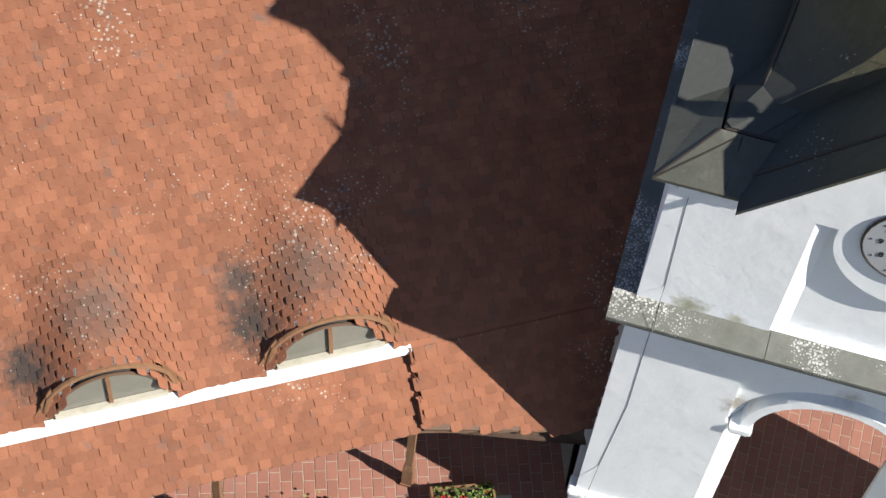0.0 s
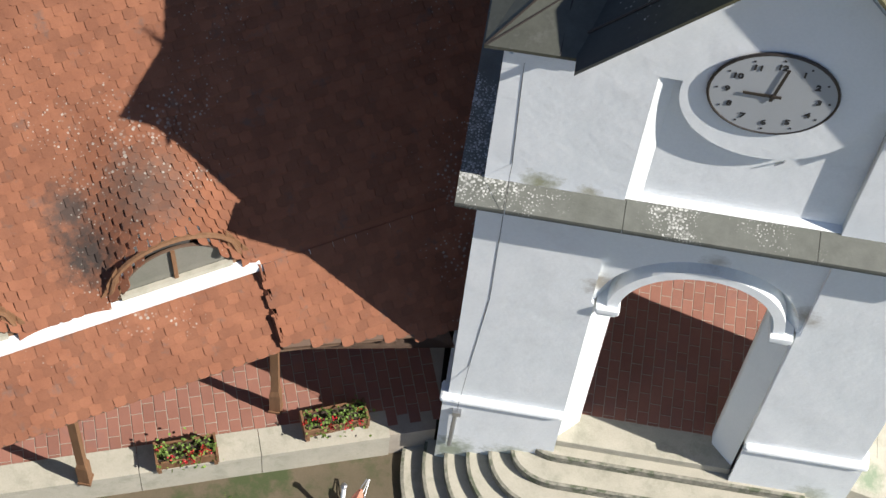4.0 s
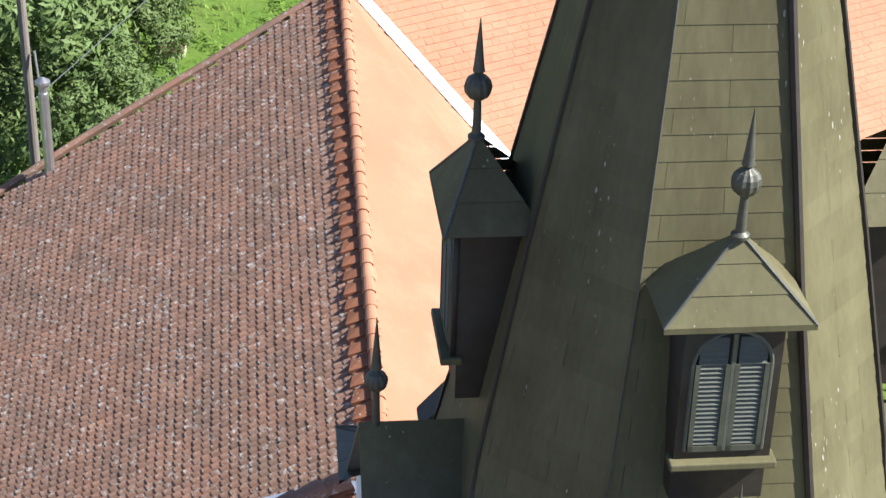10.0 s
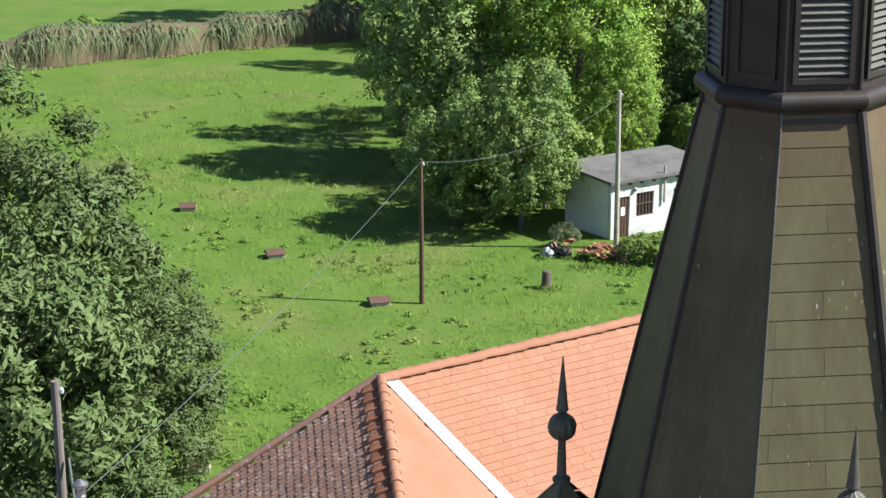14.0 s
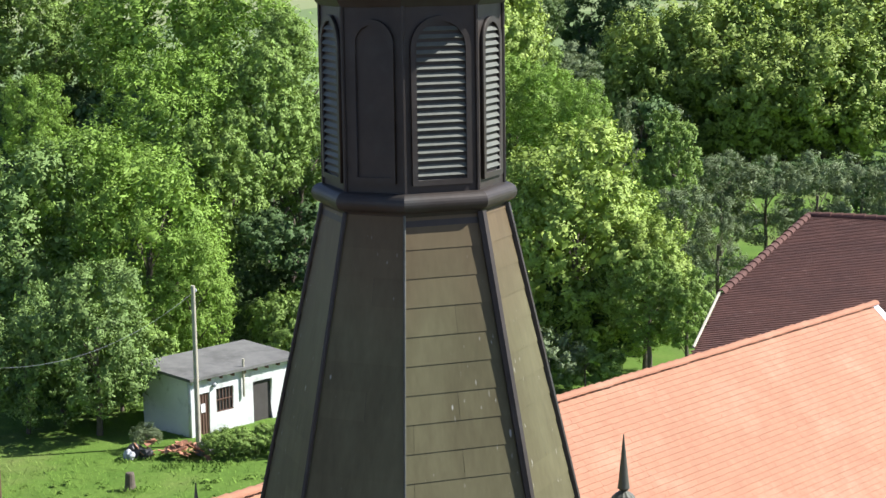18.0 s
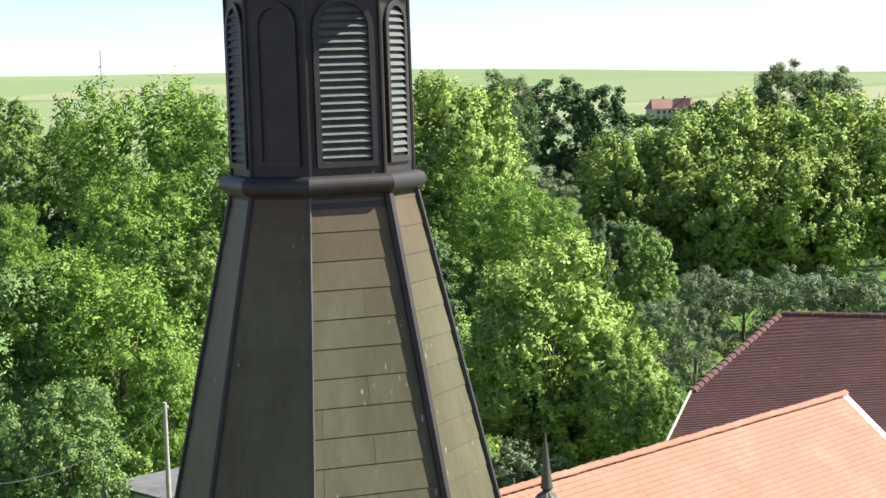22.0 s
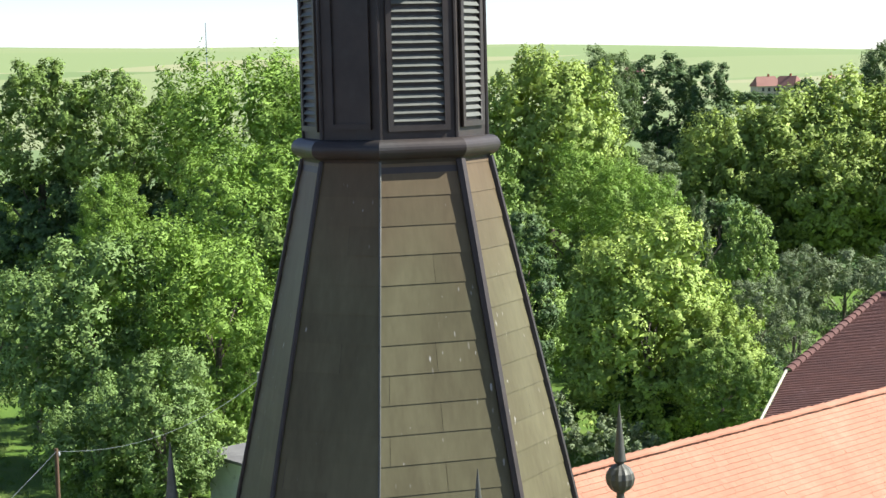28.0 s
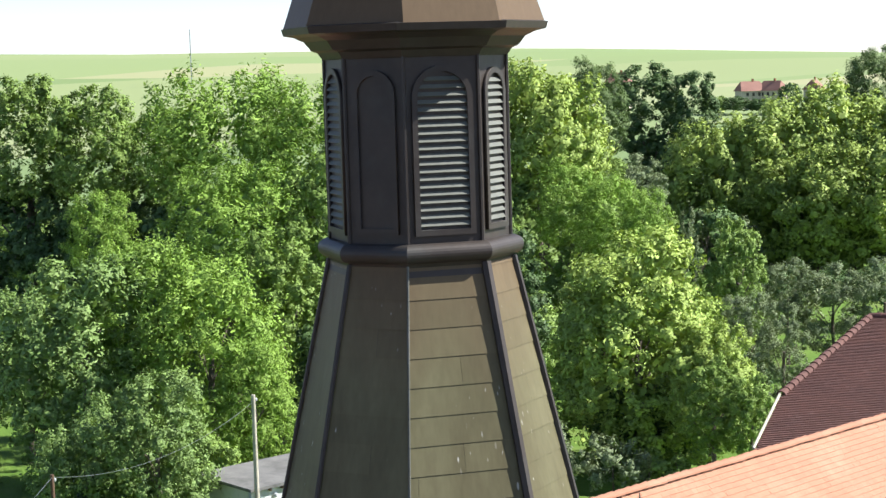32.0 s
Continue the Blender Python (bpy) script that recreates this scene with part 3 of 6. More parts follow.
# dormers with louvred shutters, one to each cardinal face
def shutter_leaf(x0, x1, z0, z1, y, rr, parent, s):
    """One arched leaf: frame and slats."""
    fr = bmesh.new()
    for a, b in (((x0, x0 + 0.045), (z0, z1)), ((x1 - 0.045, x1), (z0, z1))):
        boxm(a[0], a[1], y - 0.035, y, b[0], b[1], bm=fr)
    boxm(x0, x1, y - 0.035, y, z0, z0 + 0.06, bm=fr)
    leaf = part("shutter", fr, SHUTTER, parent, "grey-green louvred shutter leaf")
    n = 24
    top = z1 + 0.30
    for k in range(n):
        z = z0 + 0.07 + (top - z0 - 0.09) * k / n
        reach = 0.335 if z < z1 else math.sqrt(max(0.0, 0.335 ** 2 - (z + 0.02 - z1) ** 2))
        a, b_ = (max(x0 + 0.03, -reach), x1 - 0.03) if s < 0 else (x0 + 0.03, min(x1 - 0.03, reach))
        if b_ - a < 0.05:
            continue
        b = boxm(a, b_, -0.005, 0.005, -0.021, 0.021)
        bmesh.ops.transform(b, matrix=Matrix.Translation((0, y - 0.012, z + 0.02)) @ Matrix.Rotation(radians(-38), 4, "X"), verts=b.verts)
        part("slat", b, LOUVRE, leaf)
    return leaf


def dormer(k):
    d = thing("dormer", "sheet-metal dormer with louvred shutters and ball finial on the spire", "dormer", "dormers round the spire")
    yf = -2.30
    body = bmesh.new()
    boxm(-0.44, 0.44, yf + 0.042, -1.5, 13.7, 15.70, bm=body)
    part("body", body, COPPER_DARK, d)
    face = plate([(-0.45, 14.2), (0.45, 14.2), (0.45, 15.72), (-0.45, 15.72)], [[(-0.36, 14.30), (0.36, 14.30)] + arc(0, 15.22, 0.36, 0, 180, 16)], yf - 0.02, yf + 0.04)
    part("face_frame", face, COPPER_DARK, d)
    rim = arc(0, 15.22, 0.36, 0, 180, 16)
    part("arch_trim", tube([(0.36, yf - 0.022, 14.30)] + [(x, yf - 0.022, z) for x, z in rim] + [(-0.36, yf - 0.022, 14.30)], 0.020), LOUVRE, d)
    shutter_leaf(-0.34, -0.02, 14.30, 15.24, yf - 0.012, 0.34, d, -1)
    shutter_leaf(0.02, 0.34, 14.30, 15.24, yf - 0.012, 0.34, d, 1)
    part("mullion", boxm(-0.022, 0.022, yf - 0.046, yf + 0.02, 14.30, 15.56, 0.006), LOUVRE, d)
    # black sheet stands in for the unlit space behind the slats
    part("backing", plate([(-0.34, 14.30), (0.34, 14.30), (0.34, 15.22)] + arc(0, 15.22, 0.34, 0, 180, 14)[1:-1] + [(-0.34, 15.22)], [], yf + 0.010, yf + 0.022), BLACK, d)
    part("sill", boxm(-0.50, 0.50, yf - 0.12, yf + 0.1, 14.13, 14.21, 0.015), COPPER, d)
    apex = (0, -2.06, 16.44)
    e = [(-0.69, -2.44, 15.69), (0.69, -2.44, 15.69), (0.69, -1.45, 15.69), (-0.69, -1.45, 15.69)]
    roof = bmesh.new()
    for i in range(4):
        p, q = Vector(e[i]), Vector(e[(i + 1) % 4])
        a = Vector(apex)
        if i == 2:
            continue
        for j in range(3):
            k0, k1 = j / 3, (j + 1) / 3
            nrm = (q - p).cross(a - p).normalized() * (0.008 * (1 if (q - p).cross(a - p).z > 0 else -1))
            vs = [p.lerp(a, k0) + nrm, q.lerp(a, k0) + nrm, q.lerp(a, k1), p.lerp(a, k1)]
            roof.faces.new([roof.verts.new(v) for v in (vs if j < 2 else vs[:3])])
    vs = [roof.verts.new(p) for p in e]
    roof.faces.new(vs[::-1])
    part("roof", roof, COPPER, d)
    for i in (0, 1):
        part("hip_roll", tube([e[i], apex], 0.020), SHEET_GREY, d)
    part("eaves_lip", boxm(-0.69, 0.69, -2.45, -2.41, 15.64, 15.70), COPPER, d)
    finial("finial", (0, -2.08), 0.138, 16.94, 17.64, 16.40, d)
    return d


d0 = dormer(0)
for k in (1, 2, 3):
    copy_thing(d0, quarter(k))

# finials on the gable peaks
g0 = thing("gable_finial", "small metal ball finial on the gable peak", "finial", "finials on the gables")
finial("ball_spike", (0, -3.02), 0.125, 13.66, 14.42, 12.95, g0)
for k in (1, 2, 3):
    copy_thing(g0, quarter(k))

# ---- the lantern ----
lantern = thing("lantern", "dark sheet-metal octagonal lantern with arched louvred openings", "lantern")
part("body", loft([octa(z, 0.735, 0.33) for z in (20.0, 21.9)]), COPPER_DARK, lantern)


def ring_loop(z, e):
    return octa(z, 0.74 + e, 0.338 + 0.42 * e)


part("roll_moulding", loft([ring_loop(20.10 + 0.085 * math.sin(radians(a)), 0.02 + 0.085 * math.cos(radians(a))) for a in range(-90, 91, 15)]), COPPER_DARK, lantern)
part("neck_band", loft([ring_loop(z, e) for z, e in ((19.84, 0.035), (19.98, 0.01), (20.03, 0.03))]), COPPER_DARK, lantern)
part("cornice", loft([ring_loop(z, e) for z, e in ((21.77, 0.01), (21.83, 0.05), (21.85, 0.10), (21.93, 0.16), (21.97, 0.24), (21.99, 0.33), (22.05, 0.345), (22.06, 0.30))]), COPPER_DARK, lantern)
part("cap", loft([octa(z, a, h) for z, a, h in ((22.05, 1.08, 0.42), (22.35, 0.98, 0.40), (22.8, 0.86, 0.36), (23.6, 0.58, 0.24), (24.4, 0.26, 0.11), (25.2, 0.06, 0.025))]), COPPER, lantern)
for k in range(8):
    card = k % 2 == 0
    turn = Matrix.Rotation(radians(45 * k), 4, "Z")
    y = -0.735 if card else -(0.735 + 0.33) / math.sqrt(2)
    w, zb, zs = (0.272, 20.25, 21.42) if card else (0.205, 20.27, 21.46)
    rim_o = [(-w, zb), (w, zb), *arc(0, zs, w, 0, 180, 16)]
    rim_i = [(-w + 0.048, zb + 0.048), (w - 0.048, zb + 0.048), *arc(0, zs, w - 0.048, 0, 180, 16)]
    frame_b = plate(rim_o, [rim_i], y - 0.032, y + 0.004)
    bmesh.ops.transform(frame_b, matrix=turn, verts=frame_b.verts)
    w -= 0.046
    zb += 0.046
    opening = part("opening_frame", frame_b, COPPER_DARK, lantern)
    # sides counted as unlit get a dark panel in place of shaded slats
    lit = k in (0, 1, 2, 4, 6)
    if lit:
        nn = 20
        for j in range(nn):
            z = zb + 0.03 + (zs + w - zb - 0.05) * j / nn
            ww = w if z < zs else math.sqrt(max(0.001, w ** 2 - (z + 0.02 - zs) ** 2))
            b = boxm(-ww, ww, -0.004, 0.004, -0.020, 0.020)
            bmesh.ops.transform(b, matrix=turn @ Matrix.Translation((0, y - 0.012, z + 0.02)) @ Matrix.Rotation(radians(-35), 4, "X"), verts=b.verts)
            part("slat", b, LOUVRE, opening)
    else:
        b = plate([(w, zb), *arc(0, zs, w, 0, 180, 12), (-w, zb)], [], y - 0.008, y + 0.02)
        bmesh.ops.transform(b, matrix=turn, verts=b.verts)
        part("blind_panel", b, COPPER_DARK, opening)
for f in range(8):
    part("corner_roll", tube([octa(20.15, 0.74, 0.333)[f], octa(21.79, 0.74, 0.333)[f]], 0.018), COPPER_DARK, lantern)

# ---- the clock ----
clock = thing("tower_clock", "round white tower clock with dark rim, reading nine o'clock", "clock")
CX, CZ, yc = -0.08, 10.75, -HY - 0.01
def disc(r, y0, y1, z, n=48):
    b = cyl(r, r, 0, abs(y1 - y0), n)
    bmesh.ops.transform(b, matrix=Matrix.Translation((CX, y1, z)) @ Matrix.Rotation(radians(90), 4, "X"), verts=b.verts)
    return b
part("dial", disc(0.69, yc - 0.03, yc + 0.05, CZ), DIAL, clock)
part("rim", tube([(CX + 0.70 * math.cos(2 * math.pi * k / 48), yc - 0.02, CZ + 0.70 * math.sin(2 * math.pi * k / 48)) for k in range(49)], 0.020), COPPER_DARK, clock)
for h in range(1, 13):
    a = radians(90 - 30 * h)
    cu = bpy.data.curves.new("numeral", "FONT")
    cu.body, cu.size, cu.align_x, cu.align_y, cu.extrude, cu.offset = str(h), 0.125, "CENTER", "CENTER", 0.003, 0.004
    tmp = bpy.data.objects.new("numeral", cu)
    scene.collection.objects.link(tmp)
    me = bpy.data.meshes.new_from_object(tmp.evaluated_get(bpy.context.evaluated_depsgraph_get()))
    bpy.data.objects.remove(tmp)
    me.materials.append(BLACK)
    me.transform(Matrix.Translation((CX + 0.50 * math.cos(a), yc - 0.036, CZ + 0.50 * math.sin(a))) @ Matrix.Rotation(radians(90), 4, "X"))
    o = new("numeral", me)
    o.parent = clock
    part("minute_mark", boxm(CX + 0.615 * math.cos(a) - 0.012, CX + 0.615 * math.cos(a) + 0.012, yc - 0.036, yc - 0.03, CZ + 0.615 * math.sin(a) - 0.012, CZ + 0.615 * math.sin(a) + 0.012), BLACK, clock)
def hand(deg, length, w):
    b = loft([[(x, y, z) for x, z in ((-w, -0.09), (w, -0.09), (w, length * 0.5), (w * 0.9, length), (-w * 0.9, length), (-w, length * 0.5))] for y in (-0.008, 0.0)])
    bmesh.ops.transform(b, matrix=Matrix.Translation((CX, yc - 0.045, CZ)) @ Matrix.Rotation(radians(deg), 4, "Y"), verts=b.verts)
    return b
part("hour_hand", hand(-90, 0.33, 0.022), COPPER_DARK, clock)
part("minute_hand", hand(8, 0.50, 0.018), COPPER_DARK, clock)
part("hub", disc(0.030, yc - 0.06, yc - 0.03, CZ, 16), COPPER_DARK, clock)

# ---- ground ----
def smooth01(k):
    k = min(1.0, max(0.0, k))
    return k * k * (3 - 2 * k)


def ground_z(x, y):
    r = math.hypot(x, y)
    far = smooth01((r - 400) / 560.0) * (34.5 - 0.021 * max(-200, min(480, x - 120)) - 0.03 * max(0.0, min(260, x - 338))) if y > 0 else 0.0
    far += 9.0 * smooth01((r - 300) / 110) * smooth01((700 - r) / 300) * smooth01((x - 60) / 120) if y > 0 else 0.0
    return far + 2.2 * noise.noise((x * 0.006, y * 0.006, 3.1)) * smooth01((r - 90) / 150) + 0.25 * noise.noise((x * 0.08, y * 0.08, 1.7)) * smooth01((r - 25) / 30)


def polar_ground():
    rs = [0.0] + [1.5 * 1.075 ** k for k in range(108)]
    n = 128
    verts, faces = [(0, 0, 0)], []
    for r in rs[1:]:
        for k in range(n):
            x, y = r * math.cos(2 * math.pi * k / n), r * math.sin(2 * math.pi * k / n)
            verts.append((x, y, ground_z(x, y)))
    for k in range(n):
        faces.append((0, 1 + k, 1 + (k + 1) % n))
    for j in range(len(rs) - 2):
        a, b = 1 + j * n, 1 + (j + 1) * n
        for k in range(n):
            faces.append((a + k, b + k, b + (k + 1) % n, a + (k + 1) % n))
    return verts, faces


def field_colours():
    """Meadow near by, crops in long strips beyond."""
    nt = GRASS.node_tree
    N, L = nt.nodes, nt.links
    bsdf = N["Principled BSDF"]
    old = bsdf.inputs["Base Color"].links[0].from_socket
    geo = N.new("ShaderNodeNewGeometry")
    mp = N.new("ShaderNodeMapping")
    mp.inputs["Rotation"].default_value = (0, 0, radians(20))
    mp.inputs["Scale"].default_value = (0.0022, 0.011, 0.0)
    L.new(geo.outputs["Position"], mp.inputs["Vector"])
    no = N.new("ShaderNodeTexVoronoi")
    no.inputs["Scale"].default_value = 1.0
    L.new(mp.outputs[0], no.inputs["Vector"])
    sep = N.new("ShaderNodeSeparateColor")
    L.new(no.outputs["Color"], sep.inputs[0])
    ramp = N.new("ShaderNodeValToRGB")
    for pos, c in ((0.0, (0.13, 0.20, 0.075, 1)), (0.35, (0.22, 0.28, 0.12, 1)), (0.7, (0.31, 0.31, 0.17, 1)), (1.0, (0.20, 0.27, 0.11, 1))):
        e = ramp.color_ramp.elements.new(pos) if 0 < pos < 1 else ramp.color_ramp.elements[0 if pos == 0 else -1]
        e.color = c
    L.new(sep.outputs[0], ramp.inputs[0])
    ln = N.new("ShaderNodeVectorMath")
    ln.operation = "LENGTH"
    L.new(geo.outputs["Position"], ln.inputs[0])
    mr = N.new("ShaderNodeMapRange")
    mr.inputs["From Min"].default_value, mr.inputs["From Max"].default_value = 225, 245
    L.new(ln.outputs["Value"], mr.inputs["Value"])
    mx = N.new("ShaderNodeMix")
    mx.data_type = "RGBA"
    L.new(mr.outputs[0], mx.inputs[0])
    L.new(old, mx.inputs[6])
    L.new(ramp.outputs[0], mx.inputs[7])
    # mostly unseen ground west and in front, darkened to cut bounce onto the spire
    xyz = N.new("ShaderNodeSeparateXYZ")
    L.new(geo.outputs["Position"], xyz.inputs[0])
    lean = N.new("ShaderNodeMath")
    lean.operation = "MULTIPLY_ADD"
    L.new(xyz.outputs["Y"], lean.inputs[0])
    lean.inputs[1].default_value = 0.3
    L.new(xyz.outputs["X"], lean.inputs[2])
    west = N.new("ShaderNodeMapRange")
    west.inputs["From Min"].default_value, west.inputs["From Max"].default_value = -24, -28
    L.new(lean.outputs[0], west.inputs["Value"])
    front = N.new("ShaderNodeMapRange")
    front.inputs["From Min"].default_value, front.inputs["From Max"].default_value = 9, 6
    L.new(xyz.outputs["Y"], front.inputs["Value"])
    both = N.new("ShaderNodeMath")
    both.operation = "MAXIMUM"
    L.new(west.outputs[0], both.inputs[0])
    L.new(front.outputs[0], both.inputs[1])
    soil = N.new("ShaderNodeMix")
    soil.data_type = "RGBA"
    L.new(both.outputs[0], soil.inputs[0])
    L.new(mx.outputs[2], soil.inputs[6])
    dark_mottle = N.new("ShaderNodeTexNoise")
    dark_mottle.inputs["Scale"].default_value, dark_mottle.inputs["Detail"].default_value = 0.4, 6.0
    L.new(geo.outputs["Position"], dark_mottle.inputs["Vector"])
    shade = N.new("ShaderNodeValToRGB")
    shade.color_ramp.elements[0].position, shade.color_ramp.elements[1].position = 0.35, 0.65
    shade.color_ramp.elements[0].color, shade.color_ramp.elements[1].color = (0.075, 0.058, 0.04, 1), (0.125, 0.105, 0.068, 1)
    L.new(dark_mottle.outputs[0], shade.inputs[0])
    L.new(shade.outputs[0], soil.inputs[7])
    L.new(soil.outputs[2], bsdf.inputs["Base Color"])


field_colours()
g = raw("ground", *polar_ground(), GRASS)
for p in g.data.polygons:
    p.use_smooth = True
tagged(g, "green grass meadow rising to strips of distant fields", "ground", kind="structure")


# ---- tiles ----
def tile_mesh(w, g, th, pts=5, sq=0.0):
    """Corners of one tile lying in its own frame: x across, y down the slope, z up from the roof."""
    hw = w * 0.493
    low = [(-hw, g * (0.98 + sq))]
    for k in range(1, pts - 1):
        a = math.pi * k / (pts - 1)
        low.append((-hw * math.cos(a), g * (0.98 + sq) + (g * 0.22 * math.sin(a) if not sq else 0)))
    low.append((hw, g * (0.98 + sq)))
    top = [(-hw, -g * 0.25, 0.004), (hw, -g * 0.25, 0.004)]
    up = [(x, y, th * 1.9) for x, y in low]
    dn = [(x, y, th * 0.75) for x, y in low]
    v = top + up + dn
    n = len(low)
    f = [(0, *range(2, 2 + n), 1)]
    f += [(2 + k, 2 + n + k, 3 + n + k, 3 + k) for k in range(n - 1)]
    f += [(0, 2 + n, 2), (1, 1 + n, 1 + 2 * n)]
    return v, f


def pan_tile_mesh(w, g, th):
    """One pan tile: a roll across its width, the lower end raised over the next course."""
    roll = ((-0.5, 0.0), (-0.3, 0.036), (-0.05, 0.051), (0.2, 0.033), (0.34, 0.002), (0.5, 0.0))
    n = len(roll)
    v = [(x * w, -g * 0.15, z + 0.002) for x, z in roll] + [(x * w, g * 1.02 + (0.012 if z > 0.02 else 0), z + th) for x, z in roll] + [(x * w, g * 1.02, z) for x, z in roll]
    return v, [(r * n + k, (r + 1) * n + k, (r + 1) * n + k + 1, r * n + k + 1) for r in (0, 1) for k in range(n - 1)]


def tiled(name, P, a_rng, b_rng, w, g, mat, keep, parent, label, th=0.016, pts=5, sq=0.0, jitter=1.0, seed=5, singles=0, single_at=None, pan=False):
    """Courses of tiles over the surface P(a, b), b running down the slope. The nearest ones are objects, the rest one mesh."""
    rnd = random.Random(seed)
    tv, tf = pan_tile_mesh(w, g, th) if pan else tile_mesh(w, g, th, pts, sq)
    me1 = bpy.data.meshes.new("tile")
    me1.from_pydata(tv, [], tf)
    me1.materials.append(mat)
    V, F = [], []
    rows = int((b_rng[1] - b_rng[0]) / g)
    cols = int((a_rng[1] - a_rng[0]) / w)
    made = 0
    for j in range(rows):
        b = b_rng[0] + g * j
        for i in range(cols):
            a = a_rng[0] + w * (i + (0 if pan else 0.5 * (j % 2))) + rnd.uniform(-1, 1) * 0.008 * jitter
            p = P(a, b)
            if not keep(p, a, b):
                continue
            ex = (P(a + 0.03, b) - P(a - 0.03, b)).normalized()
            ey = (P(a, b + g) - P(a, b)).normalized()
            ez = ex.cross(ey)
            if ez.z < 0:
                ez = -ez
            ey = (ey + ez * rnd.uniform(-0.02, 0.05) * jitter).normalized()
            ex = (ex + ey * rnd.uniform(-0.03, 0.03) * jitter).normalized()
            o = p + ey * rnd.uniform(-0.008, 0.008) * jitter
            if made < singles and single_at(a, b):
                made += 1
                ob = new("tile", me1)
                ob.parent = parent
                m = Matrix((ex, ey, ez)).transposed().to_4x4()
                m.translation = o
                ob.matrix_world = m
                continue
            base = len(V)
            V += [o + ex * x + ey * y + ez * z for x, y, z in tv]
            F += [tuple(base + q for q in fc) for fc in tf]
    ob = raw(name, V, F, mat, parent, label)
    tagged(ob, kind="stuff")
    return ob


def ridge_caps(p, q, r, n, mat, parent, name="ridge_tile", seg=8):
    """Half-round caps end to end, each a little tapered and tilted."""
    d = (q - p) / n
    up = Vector((0, 0, 1))
    s = d.cross(up).normalized()
    t = s.cross(d).normalized()
    verts, faces = [], []
    L = d.length
    for e, (rr, y) in enumerate(((r * 0.92, -0.04), (r * 1.18, L), (r * 0.96, L), (r * 0.80, -0.04))):
        for k in range(seg + 1):
            a = math.pi * k / seg
            verts.append((math.cos(a) * rr, y, math.sin(a) * rr * 0.9))
    m = seg + 1
    for e in range(3):
        for k in range(seg):
            faces.append((e * m + k, e * m + k + 1, (e + 1) * m + k + 1, (e + 1) * m + k))
    me = bpy.data.meshes.new(name)
    me.from_pydata(verts, [], faces)
    me.materials.append(mat)
    rnd = random.Random(3)
    for k in range(n):
        o = new(name, me)
        o.parent = parent
        mm = Matrix((s, d.normalized(), t)).transposed().to_4x4()
        mm.translation = p + d * k + t * rnd.uniform(-0.01, 0.01)
        o.matrix_world = mm
    return me


def inside(poly, x, y):
    c = False
    for (x0, y0), (x1, y1) in zip(poly, poly[1:] + poly[:1]):
        if (y0 > y) != (y1 > y) and x < (x1 - x0) * (y - y0) / (y1 - y0) + x0:
            c = not c
    return c


# ---- church roofs behind the tower ----
A = Vector((-2.37, 18.35, 10.86))
nb = Vector((-0.4716, -0.1576, 0.8676))


def on_plane(x, y, n, p):
    return Vector((x, y, p.z - (n.x * (x - p.x) + n.y * (y - p.y)) / n.z))


def deck(pts, parent, mat, thick=0.14, name="deck"):
    return part(name, loft([[Vector(p) - Vector((0, 0, thick + 0.02)) for p in pts], [Vector(p) - Vector((0, 0, 0.02)) for p in pts]]), mat, parent)


N0 = on_plane(-2.50, 2.2, nb, A)
nave = thing("nave_roof", "steep church roof, brown lichened tiles on one slope and orange on the other", "roof")
brown_xy = [(A.x, A.y), (-12.6, 16.6), (-12.4, 8.3), (-8.06, 7.09), (-3.41, 5.72), (-2.9, 5.4), (-2.50, 2.2)]
deck([on_plane(x, y, nb, A) for x, y in brown_xy], nave, TILE_BROWN)
hb = Vector((nb.x, nb.y, 0)).normalized()
hb = (hb - Vector((0, 0, -(nb.x * hb.x + nb.y * hb.y) / nb.z * -1))).normalized()
cb = (A - N0).normalized()
hb = cb.cross(nb).normalized()
hb = hb if hb.x < 0 else -hb
tiled("tile_courses", lambda a, b: A + cb * a + hb * b, (-17, 3), (-0.5, 13), 0.135, 0.165, TILE_BROWN, lambda p, a, b: inside(brown_xy, p.x, p.y), nave, "brown interlocking tiles with grey lichen", th=0.018, jitter=0.5, pan=True)
aw = radians(27.5)
u2 = Vector((math.cos(aw), math.sin(aw), 0))
d2 = Vector((math.sin(aw), -math.cos(aw), -math.tan(radians(40)))).normalized()
V2 = A + (Vector((-0.04, 16.58, 8.65)) - A) * 3.0
# lit slope between hip and valley
lit = [A, V2, Vector((4.6, 3.0, 4.5)), N0]
deck(lit, nave, TILE_ORANGE)
lu = (N0 - A).normalized()
ln = (V2 - A).cross(N0 - A).normalized()
ln = ln if ln.z > 0 else -ln
lh = Vector((ln.x, ln.y, 0)).normalized()
ld = (lh - ln * lh.dot(ln)).normalized()
lc = Vector((-ln.y, ln.x, 0)).normalized()
lit_xy = [(p.x, p.y) for p in lit]
tiled("tile_courses", lambda a, b: A + lc * a + ld * b, (-20, 20), (-6, 11), 0.18, 0.17, TILE_ORANGE, lambda p, a, b: inside(lit_xy, p.x, p.y), nave, "bright orange clay tiles", th=0.012, pts=4, sq=0.04, jitter=0.4)
ridge_caps(A + Vector((0, 0, 0.03)), N0 + Vector((0, 0, 0.03)), 0.095, 48, TILE_ORANGE, nave, "hip_tile")
